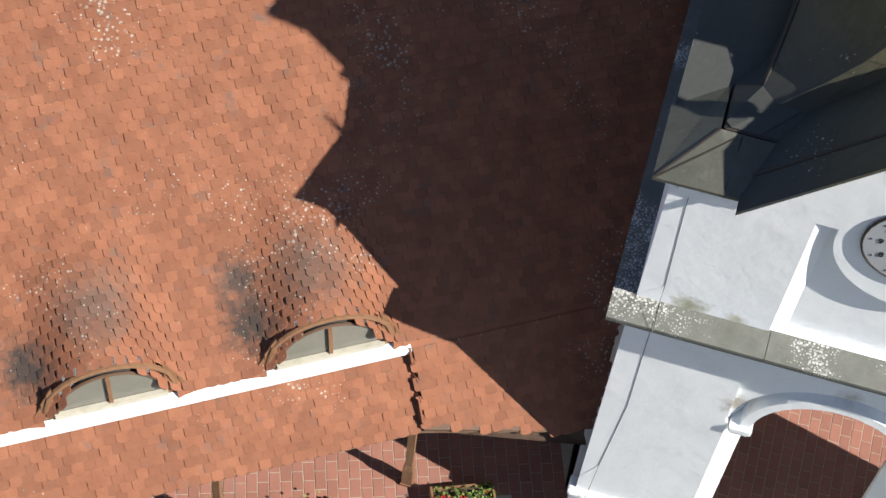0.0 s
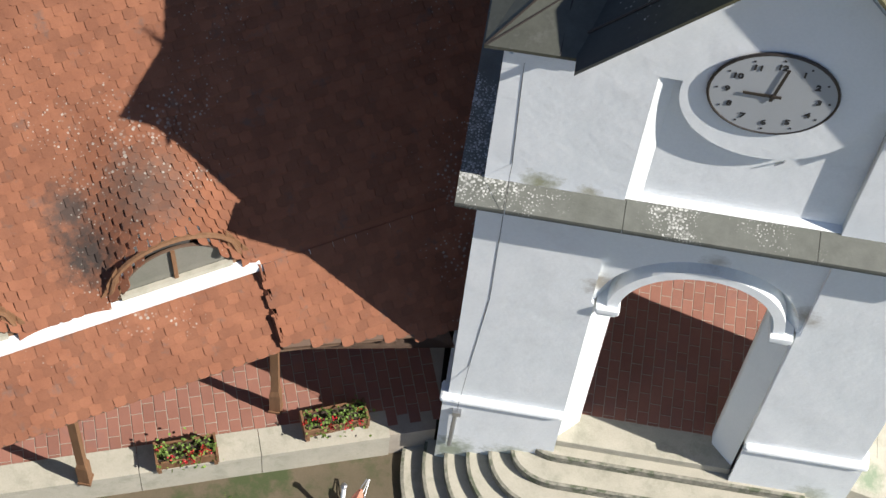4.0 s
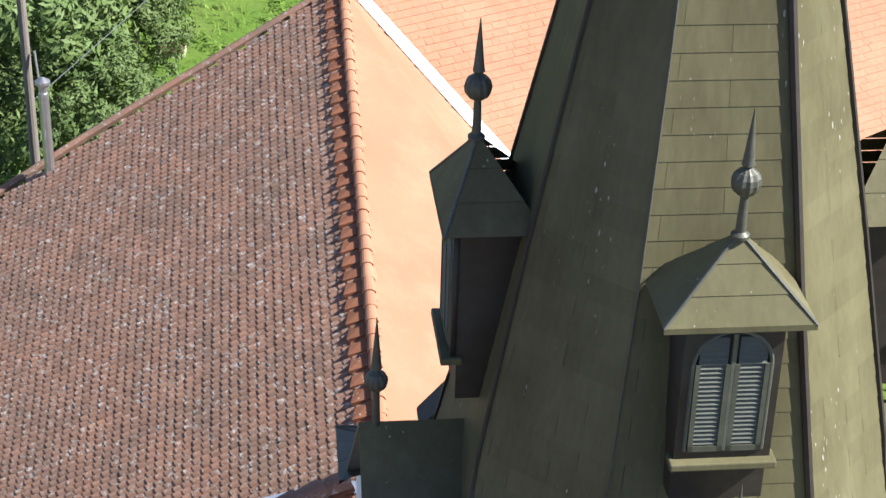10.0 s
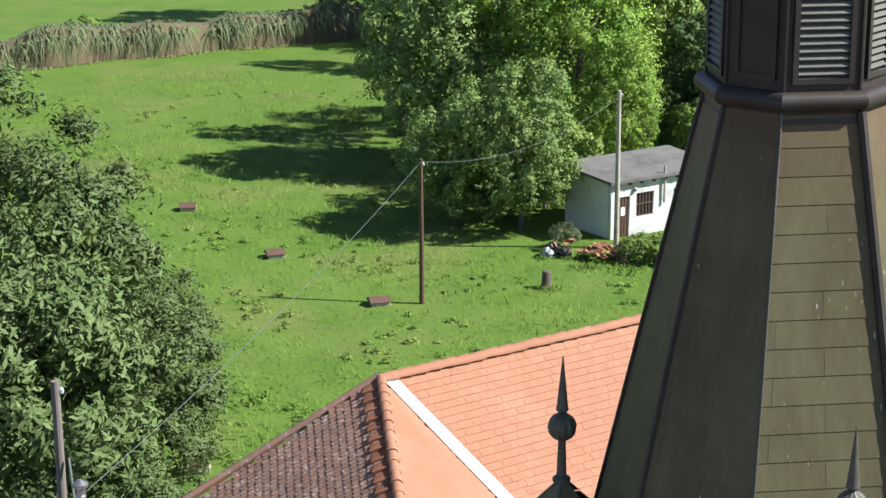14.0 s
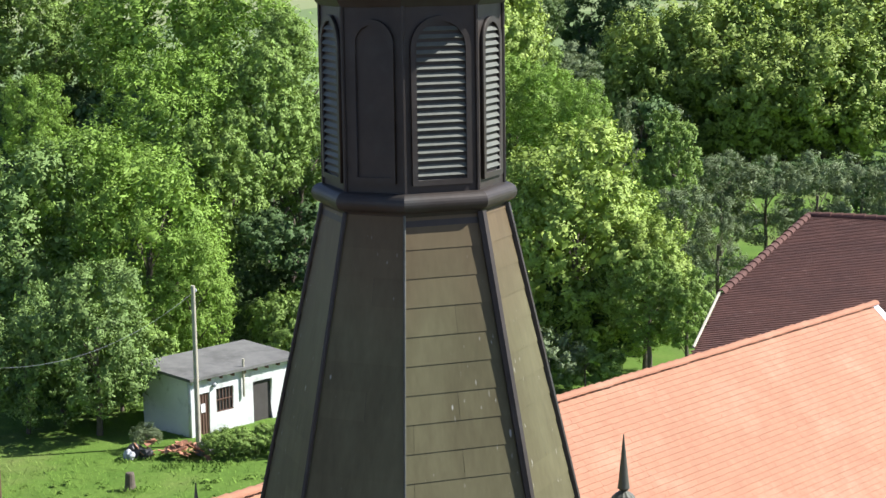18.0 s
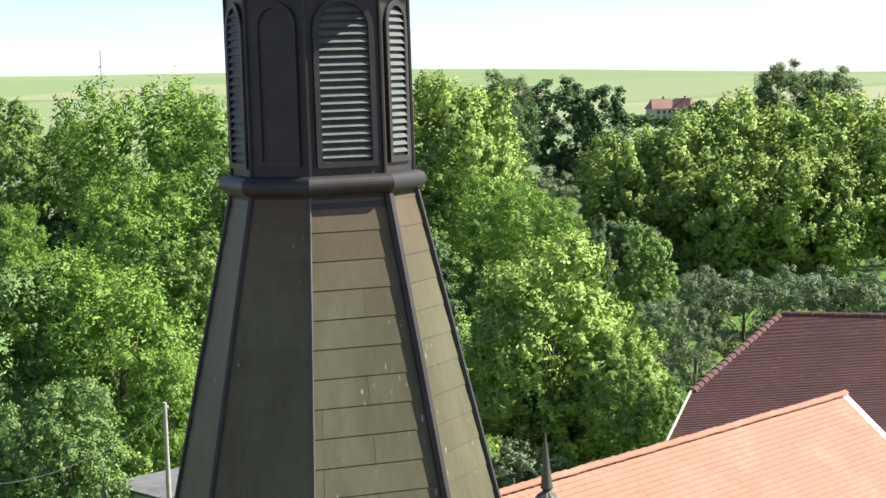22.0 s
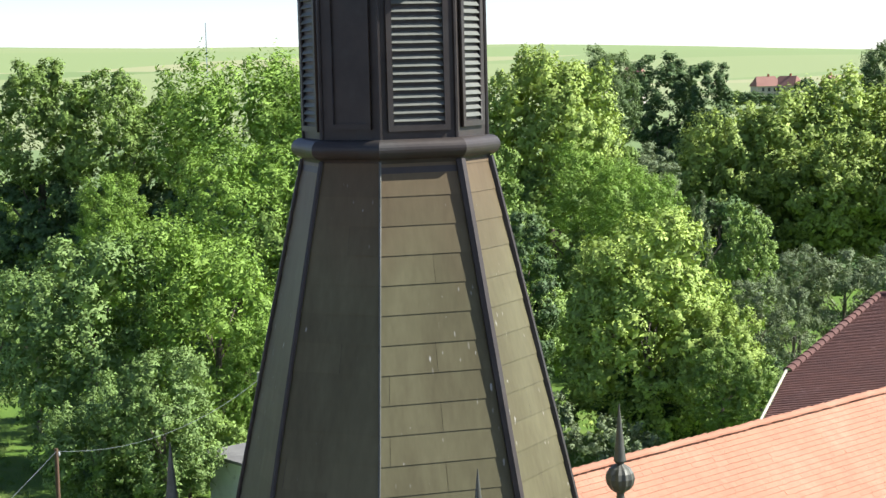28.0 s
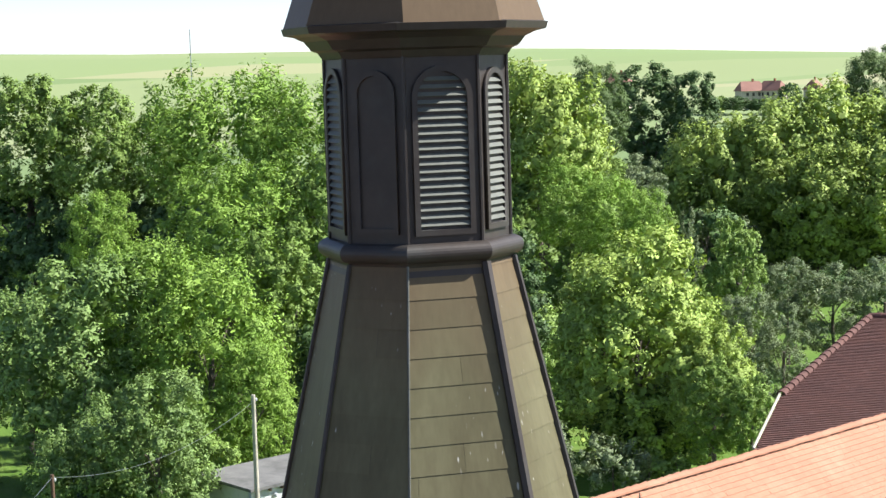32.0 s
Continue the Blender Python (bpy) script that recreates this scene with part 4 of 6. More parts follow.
# cut tiles that run up beside the hip, each lifted at its lower end
hip_d, hip_s = (N0 - A).normalized(), hb
for k in range(48):
    p = A + hip_d * (0.35 * k)
    raw("cut_tile", [p + hip_s * 0.06 + nb * 0.035, p + hip_s * 0.36 + nb * 0.045, p + hip_s * 0.40 + hip_d * 0.36 + nb * 0.115, p + hip_s * 0.06 + hip_d * 0.36 + nb * 0.06, p + hip_s * 0.40 + hip_d * 0.37, p + hip_s * 0.06 + hip_d * 0.37, p + hip_s * 0.36], [(0, 1, 2, 3), (3, 2, 4, 5), (1, 6, 4, 2)], TILE_RED, nave)
part("far_verge", tube([A + Vector((0, 0.1, 0.05)), on_plane(-7.5, 17.65, nb, A) + Vector((0, 0.1, 0.05)), on_plane(-12.6, 16.6, nb, A) + Vector((0, 0.1, 0.05))], 0.09), TILE_BROWN, nave)
# nave wall under the roof
part("wall", boxm(-12.2, -2.6, 9.0, 16.4, 0, 5.2), PLASTER, nave)

# zinc gutter along the foot of the brown slope
gut = [on_plane(x, y, nb, A) + Vector((0, -0.08, 0.22)) for x, y in ((-12.2, 8.25), (-8.06, 7.09), (-5.96, 6.44), (-4.66, 6.10), (-3.41, 5.72), (-2.9, 5.45))]
gw = [p + Vector((0.10, -0.26, -0.02)) for p in gut]
valley = finish("valley_gutter", ruled(gut, gw), FLASHING)
tagged(valley, "pale zinc gutter between the two roofs", "gutter")

transept = thing("transept_roof", "long bright orange tile roof with half-round ridge tiles", "roof")
E2 = A + u2 * 33.2
deck([A, E2, E2 + d2 * 9, A + d2 * 9], transept, TILE_ORANGE)
nxy = [(p.x, p.y) for p in (A, E2, E2 + d2 * 9, V2 + Vector((0.1, 0, 0)))]
tiled("tile_courses", lambda a, b: A + u2 * a + d2 * b, (0, 33.2), (0.1, 6.5), 0.18, 0.17, TILE_ORANGE, lambda p, a, b: inside(nxy, p.x, p.y), transept, "bright orange clay tiles", th=0.012, pts=4, sq=0.04, jitter=0.4)
ridge_caps(A + Vector((0, 0, 0.0)), E2, 0.125, 96, TILE_ORANGE, transept)
part("back_slope", loft([[p - Vector((0, 0, 0.15)) for p in (A, E2, E2 + Vector((-3, 6, -5)), A + Vector((-3, 6, -5)))], [A, E2, E2 + Vector((-3, 6, -5)), A + Vector((-3, 6, -5))]]), TILE_BROWN, transept)
part("gable_wall", loft([[E2 + d2 * 9 - u2 * 0.4 - Vector((0, 0, 0.2)), E2 - u2 * 0.4 - Vector((0, 0, 0.3)), E2 + Vector((-3, 6, -5.4)) - u2 * 0.4], [E2 + d2 * 9 - u2 * 0.4 - Vector((0, 0, 6)), E2 - u2 * 0.4 - Vector((0, 0, 11)), E2 + Vector((-3, 6, -6)) - u2 * 0.4]]), PLASTER, transept)
fl = finish("valley_flashing", ruled([A + Vector((0.0, 0, 0.05)), V2 + Vector((0, 0, 0.06))], [A + Vector((0.26, 0.12, 0.03)), V2 + Vector((0.30, 0.13, 0.05))]), FLASHING)
tagged(fl, "white metal valley flashing between orange roofs", "flashing")
fl2 = finish("verge_flashing", loft([[E2 + u2 * a + d2 * 0 + Vector((0, 0, z)) for a, z in ((-0.28, 0.04), (0.03, 0.04), (0.03, -0.2), (-0.28, -0.05))], [E2 + u2 * a + d2 * 9 + Vector((0, 0, z)) for a, z in ((-0.28, 0.04), (0.03, 0.04), (0.03, -0.2), (-0.28, -0.05))]]), FLASHING)
tagged(fl2, "white metal flashing along the roof verge", "flashing")

# brown hipped roof of the house beyond
uh = Vector((0.701, -0.713, 0.0)).normalized()   # along the ridge
R1, R2 = Vector((33.27, 47.87, 11.4)), Vector((33.27, 47.87, 11.4)) + uh * 18
hn = Vector((-0.1482, -0.1456, 0.9782))   # slope that faces the church
Q1, Q2 = Vector((26.58, 42.82, 9.64)), Vector((23.58, 39.12, 8.63))
house = thing("parish_house", "house with a dark red-brown tiled half-hipped roof", "house")
hd = uh.cross(hn).normalized()
hd = hd if hd.z < 0 else -hd
slope = [R1, R2, R2 + hd * 16, Q2 + hd * 6, Q2, Q1]
deck(slope, house, TILE_BROWN, name="roof_deck")
sxy = [(p.x, p.y) for p in slope]
TILE_DARKRED = surf("dark_red_tile", (0.120, 0.052, 0.038), (0.090, 0.040, 0.031), 0.8, 0.85, c=(0.19, 0.11, 0.088), cscale=2.0, camt=(0.58, 0.75), island=0.12, fine=45)
tiled("tile_courses", lambda a, b: R1 + uh * a + hd * b, (-14, 18), (0, 14), 0.20, 0.155, TILE_DARKRED, lambda p, a, b: inside(sxy, p.x, p.y), house, "dark red-brown clay tiles", th=0.022, pts=3, sq=0.04, jitter=0.5)
ridge_caps(R1, R2, 0.18, 40, TILE_DARKRED, house)
ridge_caps(R1, Q1, 0.16, 20, TILE_DARKRED, house, "hip_tile")
part("verge_board", tube([Q1 + Vector((-0.05, 0, 0.06)), Q2 + Vector((-0.05, 0, 0.06))], 0.05), CONCRETE, house)
part("wall", loft([[Vector((p.x, p.y, 0)) for p in (Q1, Q1 + uh * 24, Q2 + uh * 24, Q2)], [Vector((p.x, p.y, 8.0)) for p in (Q1, Q1 + uh * 24, Q2 + uh * 24, Q2)]]), PLASTER, house)

# ---- the wing beside the tower ----
aw3 = radians(32)
u3, d3 = Vector((math.cos(aw3), math.sin(aw3), 0)), Vector((math.sin(aw3), -math.cos(aw3), 0))
S3 = Vector((-6.03, -2.40, 3.80))
tp = math.tan(radians(42))
EYES = (-1.14, -4.40)


def eyebrow(a, b):
    """How far the roof swells over the two low windows."""
    if b > 0.001:
        return 0.0
    s = smooth01(1 + b / 2.7)
    return sum(0.74 * math.exp(-((a - c) / (0.80 + 0.10 * b * 0)) ** 2 * (abs((a - c) / 0.8) ** 0.6 + 0.15)) * s for c in EYES)


def wing(a, b):
    return S3 + u3 * a + d3 * b + Vector((0, 0, -tp * b + eyebrow(a, b) - (0.10 if b >= 0 and a < 0.01 else 0.0)))


def wing_flat(a, b):
    return S3 + u3 * a + d3 * b + Vector((0, 0, -tp * b))


wroof = thing("wing_roof", "red clay tile roof with two eyebrow dormers and lichen spots", "roof")


def on_wing(p, a, b):
    if p.x > -3.08:
        return False
    if -0.6 < b <= 0 and b > -0.05 - 0.46 * eyebrow(a, 0) / 0.72:
        return False
    if a > 0 and b > 0.84 + 0.205 * a:
        return False
    return b < 0.88 or a > 0


deck([wing_flat(-9, -0.05), wing_flat(0, -0.05), wing_flat(0, 0.84), wing_flat(2.2, 1.28), Vector((-3.07, -2.3, 0)) + Vector((0, 0, wing_flat(0, 0).z)) * 0 + Vector((0, 0, wing_flat(((-3.07 + 6.03) * u3.x + 0.1 * u3.y), ((-3.07 + 6.03) * d3.x + 0.1 * d3.y)).z)), wing_flat(2.5, -0.05 + 1.0)], wroof, DARKWOOD, 0.06, "eaves_deck").location.z = -0.22
grid_v, grid_f = [], []
na, nbb = 136, 60
for i in range(na + 1):
    for j in range(nbb + 1):
        grid_v.append(wing(-9 + 16.4 * i / na, -5.0 + 5.0 * j / nbb) - Vector((0, 0, 0.02)))
for i in range(na):
    for j in range(nbb):
        aa, bj = -9 + 16.4 * (i + 0.5) / na, -5.0 + 5.0 * (j + 0.5) / nbb
        if bj > -0.12 - 0.44 * eyebrow(aa, 0) / 0.72 and eyebrow(aa, 0) > 0.1:
            continue
        if grid_v[(i + 1) * (nbb + 1) + j].x < -3.04:
            q = i * (nbb + 1) + j
            grid_f.append((q, q + 1, q + nbb + 2, q + nbb + 1))
raw("underlay", grid_v, grid_f, TILE_RED, wroof)
# lower strip over the veranda
raw("underlay", [wing(a, b) - Vector((0, 0, 0.02)) for a, b in ((-9, 0.03), (0, 0.03), (0, 0.9), (-9, 0.9))], [(0, 1, 2, 3)], TILE_RED, wroof)
raw("underlay", [wing(a, b) - Vector((0, 0, 0.02)) for a, b in ((0, 0.03), (3.45, 0.03), (2.65, 1.40), (0, 0.9))], [(0, 1, 2, 3)], TILE_RED, wroof)


def tile_over(a, b):
    bb = (b + 5.0) / math.cos(radians(42)) * math.cos(radians(42)) - 5.0
    return wing(a, bb)


CO = math.cos(radians(42))
tiled("tile_courses", lambda a, b: wing(a, b * CO), (-8.9, 7.3), (-5.0 / CO, 0.0 / CO - 0.02), 0.178, 0.150, TILE_RED, on_wing, wroof, "weathered red beaver-tail tiles", th=0.015, jitter=0.6, singles=0)
tiled("lower_courses", lambda a, b: wing(a, b * CO), (-8.9, 4.2), (0.04, 1.9 / CO), 0.178, 0.150, TILE_RED, lambda p, a, b: on_wing(p, a, b * CO), wroof, "weathered red beaver-tail tiles", th=0.013, jitter=0.6, seed=8, singles=290, single_at=lambda a, b: a > -3.6)
# standing tiles where two pitches meet, gutter edge, ridge
for b0, b1 in ((0.02, 0.20), (0.62, 0.90)):
    part("upright_tile", loft([[wing(0.02 + x, b) + Vector((0, 0, z)) for x, z in ((0, 0), (0.03, 0), (0.03, 0.09), (0, 0.09))] for b in (b0, b1)]), TILE_RED, wroof)
part("eaves_edge", tube([wing(-9, 0.93), wing(0, 0.93), wing(2.3, 1.36)], 0.022), DARKWOOD, wroof)
part("eaves_strip", loft([[wing(a, b0 + q) + Vector((0, 0, 0.012 + z)) for q, z in ((-0.05, 0), (0.09, 0), (0.09, -0.06), (-0.05, -0.03))] for a, b0 in ((0.04, 0.86), (2.35, 1.29))]), DARKWOOD, wroof)
ridge_a, ridge_b = wing_flat(-9, -5.02), wing_flat(6.6, -5.02)
ridge_caps(ridge_a, ridge_b, 0.16, 38, TILE_BROWN, wroof)
SITE, RATIO = Vector((-3.2, -15.7, 27.0)), 0.957
back = [ridge_a, ridge_b] + [(Vector(p) - SITE * (1 - RATIO)) / RATIO for p in ((-2.9, 5.3, 7.45), (-8.06, 6.9, 5.6), (-12.2, 8.0, 3.5))]
part("back_slope", loft([[p - Vector((0, 0, 0.12)) for p in back], back]), TILE_BROWN, wroof)
part("gable_end", loft([[wing_flat(-9, 0) + Vector((0, 0, -3.8)), wing_flat(-9, -5) + Vector((0, 0, -8.3)), wing_flat(-9, -5) + Vector((0, 0, -0.1)), wing_flat(-9, 0) + Vector((0, 0, -0.1))], [wing_flat(-8.8, 0) + Vector((0, 0, -3.8)), wing_flat(-8.8, -5) + Vector((0, 0, -8.3)), wing_flat(-8.8, -5) + Vector((0, 0, -0.1)), wing_flat(-8.8, 0) + Vector((0, 0, -0.1))]]), PLASTER, wroof)

# white board along the sill line
board = finish("sill_board", loft([[S3 + u3 * a + d3 * b + Vector((0, 0, z)) for b, z in ((-0.13, 0.07), (0.05, 0.04), (0.05, -0.07), (-0.13, -0.07))] for a in (-9.0, 0.06)]), FLASHING)
board.data.materials.clear()
board.data.materials.append(PLASTER)
tagged(board, "white painted sill board under the eyebrow windows", "sill")

GLASS = surf("window_glass", (0.16, 0.16, 0.13), (0.20, 0.19, 0.16), 2.0, 0.12, bump=0.02)
EYE_WINDOWS = []
for c in EYES:
    win = thing("eyebrow_window", "low arched two-pane window in a timber surround", "window", "eyebrow windows in the roof")
    EYE_WINDOWS.append(win)

    def at(a, z, b=-0.28):
        z = 0.05 + (z - 0.05) * 1.42
        return S3 + u3 * (c + a) + d3 * (b + 0.17 - 0.17 * z) + Vector((0, 0, z))

    top = [at(a * 0.98, 0.10 + 0.56 * math.sqrt(max(0, 1 - a * a)) ** 0.9, -0.30) for a in np.linspace(-1, 1, 17)]
    part("pane", loft([[at(a * 0.78, 0.10 + 0.44 * math.sqrt(max(0.0, 1 - a * a)), bb) for a in np.linspace(-1, 1, 15)] for bb in (-0.34, -0.31)]), GLASS, win, "dusty glass")
    part("casing", tube(top, 0.045), TIMBER, win)
    part("inner_frame", tube([at(a * 0.80, 0.11 + 0.45 * math.sqrt(max(0, 1 - a * a)), -0.29) for a in np.linspace(-1, 1, 17)], 0.028), DARKWOOD, win)
    part("mullion", loft([[at(x, z, -0.29) for x, z in ((-0.03, 0.1), (0.03, 0.1), (0.03, 0.54), (-0.03, 0.54))], [at(x, z, -0.25) for x, z in ((-0.03, 0.1), (0.03, 0.1), (0.03, 0.54), (-0.03, 0.54))]]), TIMBER, win)
    part("bottom_rail", loft([[at(-0.82, z, b) for z, b in ((0.09, -0.30), (0.15, -0.30), (0.15, -0.23), (0.09, -0.23))], [at(0.82, z, b) for z, b in ((0.09, -0.30), (0.15, -0.30), (0.15, -0.23), (0.09, -0.23))]]), CONCRETE, win)
    # boarded cheeks filling the low corners
    for s in (-1, 1):
        for k in range(4):
            x = s * (0.84 + 0.10 * k)
            h = max(0.08, 0.50 - 0.13 * k)
            part("cheek_board", loft([[at(x + dx, z, b) for dx, z in ((-0.045, 0.06), (0.045, 0.06), (0.045, h - 0.05 * s), (-0.045, h + 0.05 * s))] for b in (-0.33, -0.29 - 0.012 * (k % 2))]), TIMBER, win)
    # dark sheet painted as the unlit room behind the panes
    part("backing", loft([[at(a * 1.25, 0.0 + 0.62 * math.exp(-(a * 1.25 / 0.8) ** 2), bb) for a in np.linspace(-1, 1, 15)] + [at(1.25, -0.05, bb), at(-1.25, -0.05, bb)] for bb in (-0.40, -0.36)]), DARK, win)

# the whole wing, set out at its first size, is brought to its true height
def to_height(ob):
    ob.location = SITE * (1 - RATIO) + ob.location * RATIO
    ob.scale = (RATIO, RATIO, RATIO)


for ob in (wroof, board, *EYE_WINDOWS):
    to_height(ob)

# ---- veranda: terrace, bench wall, posts, boxes ----
at3 = radians(19.5)
u4, d4 = Vector((math.cos(at3), math.sin(at3), 0)), Vector((math.sin(at3), -math.cos(at3), 0))
T0 = Vector((-3.84, -3.24, 0.73))
terrace = thing("brick_terrace", "terrace paved with red-brown bricks in pale mortar", "terrace", kind="structure")
part("bed", loft([[T0 + u4 * a + d4 * b + Vector((0, 0, z)) for a, b in ((-9, -0.42), (-0.02, -0.42), (-0.02, -0.02), (0.72, -0.02), (2.1, -4.6), (-9, -4.6))] for z in (-0.72, -0.02)]), MORTAR, terrace)
me_b = bpy.data.meshes.new("brick")
bb = boxm(-0.086, 0.086, -0.156, 0.156, -0.03, 0.006, 0.006)
bb.to_mesh(me_b)
bb.free()
me_b.materials.append(BRICK_PAVE)
mb = Matrix((u4, -d4, Vector((0, 0, 1)))).transposed().to_4x4()
rnd = random.Random(12)
cnt = 0
for i in range(38):
    for j in range(-1, 9):
        a, b = -6.0 + 0.184 * i, -0.50 - 0.325 * (j + 0.5 * (i % 2))
        if b > -0.3 or b < -2.8 or cnt >= 300:
            continue
        cnt += 1
        o = new("brick", me_b)
        o.parent = terrace
        m = mb @ Matrix.Rotation(radians(rnd.uniform(-0.8, 0.8)), 4, "Z")
        m.translation = T0 + u4 * a + d4 * b + Vector((0, 0, rnd.uniform(-0.003, 0.004) - 0.018))
        o.matrix_world = m
bench = thing("bench_wall", "low cream concrete wall edging the terrace", "wall")
for a0, a1 in ((-9, -3.86), (-3.85, -2.0), (-1.99, 0.0)):
    part("slab", loft([[T0 + u4 * a + d4 * b + Vector((0, 0, z)) for b, z in ((-0.44, 0.01), (0.02, 0.0), (0.02, -0.10), (-0.44, -0.10))] for a in (a0, a1)]), CONCRETE, bench)
    part("wall_face", loft([[T0 + u4 * a + d4 * b + Vector((0, 0, z)) for b, z in ((-0.44, -0.10), (-0.02, -0.10), (0.0, -0.74), (-0.44, -0.74))] for a in (a0, a1)]), CONCRETE, bench)
wall_v = finish("wall_west", loft([[S3 + u3 * a + d3 * b + Vector((0, 0, z)) for a, b in ((-9, -1.5), (3.6, -1.5), (3.6, -1.8), (-9, -1.8))] for z in (-3.8, 1.5)]), PLASTER)
tagged(wall_v, "plastered house wall behind the veranda", "wall", kind="structure")
for px_, py_ in ((-5.66, -3.09), (-8.23, -4.78)):
    post = thing("veranda_post", "square brown timber post with a carved taper", "post", "veranda posts")
    post.location = (px_, py_, 0.72)
    b = bmesh.new()
    prof = [(0.085, 0), (0.085, 0.55), (0.06, 0.68), (0.06, 2.45), (0.085, 2.6), (0.085, 3.12)]
    rings = [[b.verts.new((x * r, y * r, z)) for x, y in ((-1, -1), (1, -1), (1, 1), (-1, 1))] for r, z in prof]
    for r0, r1 in zip(rings, rings[1:]):
        for k in range(4):
            b.faces.new((r0[k], r0[(k + 1) % 4], r1[(k + 1) % 4], r1[k]))
    part("shaft", b, TIMBER, post)
    part("foot", boxm(-0.1, 0.1, -0.1, 0.1, 0, 0.06), TIMBER, post)
beam = finish("veranda_beam", loft([[wing_flat(a, 0.55) + Vector((0, y, z)) for y, z in ((-0.07, -0.30), (0.07, -0.30), (0.07, -0.16), (-0.07, -0.16))] for a in (-9, 0.2)]), TIMBER)
to_height(beam)
tagged(beam, "brown timber beam carrying the veranda roof", "beam")

PETAL = surf("red_petal", (0.55, 0.02, 0.025), (0.42, 0.015, 0.02), 8.0, 0.6, island=0.2)
SOIL = surf("soil", (0.05, 0.035, 0.025), (0.07, 0.05, 0.035), 10.0, 0.95)


def flower_box(p, q, seed):
    box = thing("flower_box", "brown wooden trough of red geraniums on the bench wall", "flower box", "flower boxes")
    box.location = (p + q) / 2
    L = (q - p).length / 2
    box.rotation_euler = (0, 0, math.atan2((q - p).y, (q - p).x))
    w = 0.16
    for y in (-w, w):
        part("board", boxm(-L, L, y - 0.015, y + 0.015, 0.10, 0.32, 0.004), TIMBER, box)
    for x in (-L, L):
        part("end_board", boxm(x - 0.02, x + 0.02, -w - 0.03, w + 0.03, 0.08, 0.35, 0.004), TIMBER, box)
        for y in (-w, w):
            part("leg", boxm(x * 0.94 - 0.03, x * 0.94 + 0.03, y - 0.03, y + 0.03, 0.0, 0.12), TIMBER, box)
    part("soil", boxm(-L + 0.02, L - 0.02, -w + 0.015, w - 0.015, 0.11, 0.26), SOIL, box)
    r = random.Random(seed)
    V, F, VF, FF = [], [], [], []
    for k in range(260):
        c = Vector((r.uniform(-L, L), r.gauss(-0.02, 0.11), r.uniform(0.26, 0.42)))
        if r.random() < 0.12:
            c += Vector((0.25 if r.random() < 0.5 else 0.0, -0.10, -0.16))
        ax = Vector((r.gauss(0, 1), r.gauss(0, 1), r.gauss(0, 0.6))).normalized() * 0.030
        bx = ax.cross(Vector((r.gauss(0, 1), r.gauss(0, 1), r.gauss(0, 1)))).normalized() * 0.026
        n = len(V)
        V += [c - ax, c + bx, c + ax, c - bx]
        F.append((n, n + 1, n + 2, n + 3))
    for k in range(11):
        c0 = Vector((r.uniform(-L, L * 1.05), r.uniform(-0.26, 0.05), r.uniform(0.30, 0.46)))
        for j in range(16):
            c = c0 + Vector((r.gauss(0, 0.022), r.gauss(0, 0.022), r.gauss(0, 0.018)))
            ax = Vector((r.gauss(0, 1), r.gauss(0, 1), r.gauss(0, 1))).normalized() * 0.018
            bx = ax.cross(Vector((r.gauss(0, 1), r.gauss(0, 1), r.gauss(0, 1)))).normalized() * 0.016
            n = len(VF)
            VF += [c - ax, c + bx, c + ax, c - bx]
            FF.append((n, n + 1, n + 2, n + 3))
    raw("leaves", V, F, LEAF_MID, box, "green leaves")
    raw("blossoms", VF, FF, PETAL, box, "red geranium blossoms")


flower_box(Vector((-5.17, -3.40, 0.73)), Vector((-4.27, -3.00, 0.73)), 1)
flower_box(Vector((-7.25, -4.32, 0.73)), Vector((-6.40, -4.00, 0.73)), 2)

# ---- porch floor and entrance steps ----
floor = thing("porch_floor", "porch floor of red-brown bricks behind a stone threshold", "floor", kind="structure")
part("bed", boxm(-2.5, 2.5, -HY + 0.42, HY - 0.51, 0, Z_FLOOR - 0.008), MORTAR, floor)
me_t = bpy.data.meshes.new("brick")
bb = boxm(-0.081, 0.081, -0.156, 0.156, -0.02, 0.004, 0.005)
bb.to_mesh(me_t)
bb.free()
me_t.materials.append(BRICK_PAVE)
for i in range(19):
    for j in range(-3 if i % 2 else -2, 14):
        x, y = -1.45 + 0.173 * i, -1.95 + 0.324 * (j + 0.5 * (i % 2))
        if y > 2.4:
            continue
        o = new("brick", me_t)
        o.parent = floor
        o.location = (x, y, Z_FLOOR - 0.006 + rnd.uniform(-0.002, 0.002))
part("threshold", boxm(-R_OUT, R_OUT, -HY + 0.04, -HY + 0.56, 0.0, Z_FLOOR, 0.015), CONCRETE, floor, "cream stone threshold")

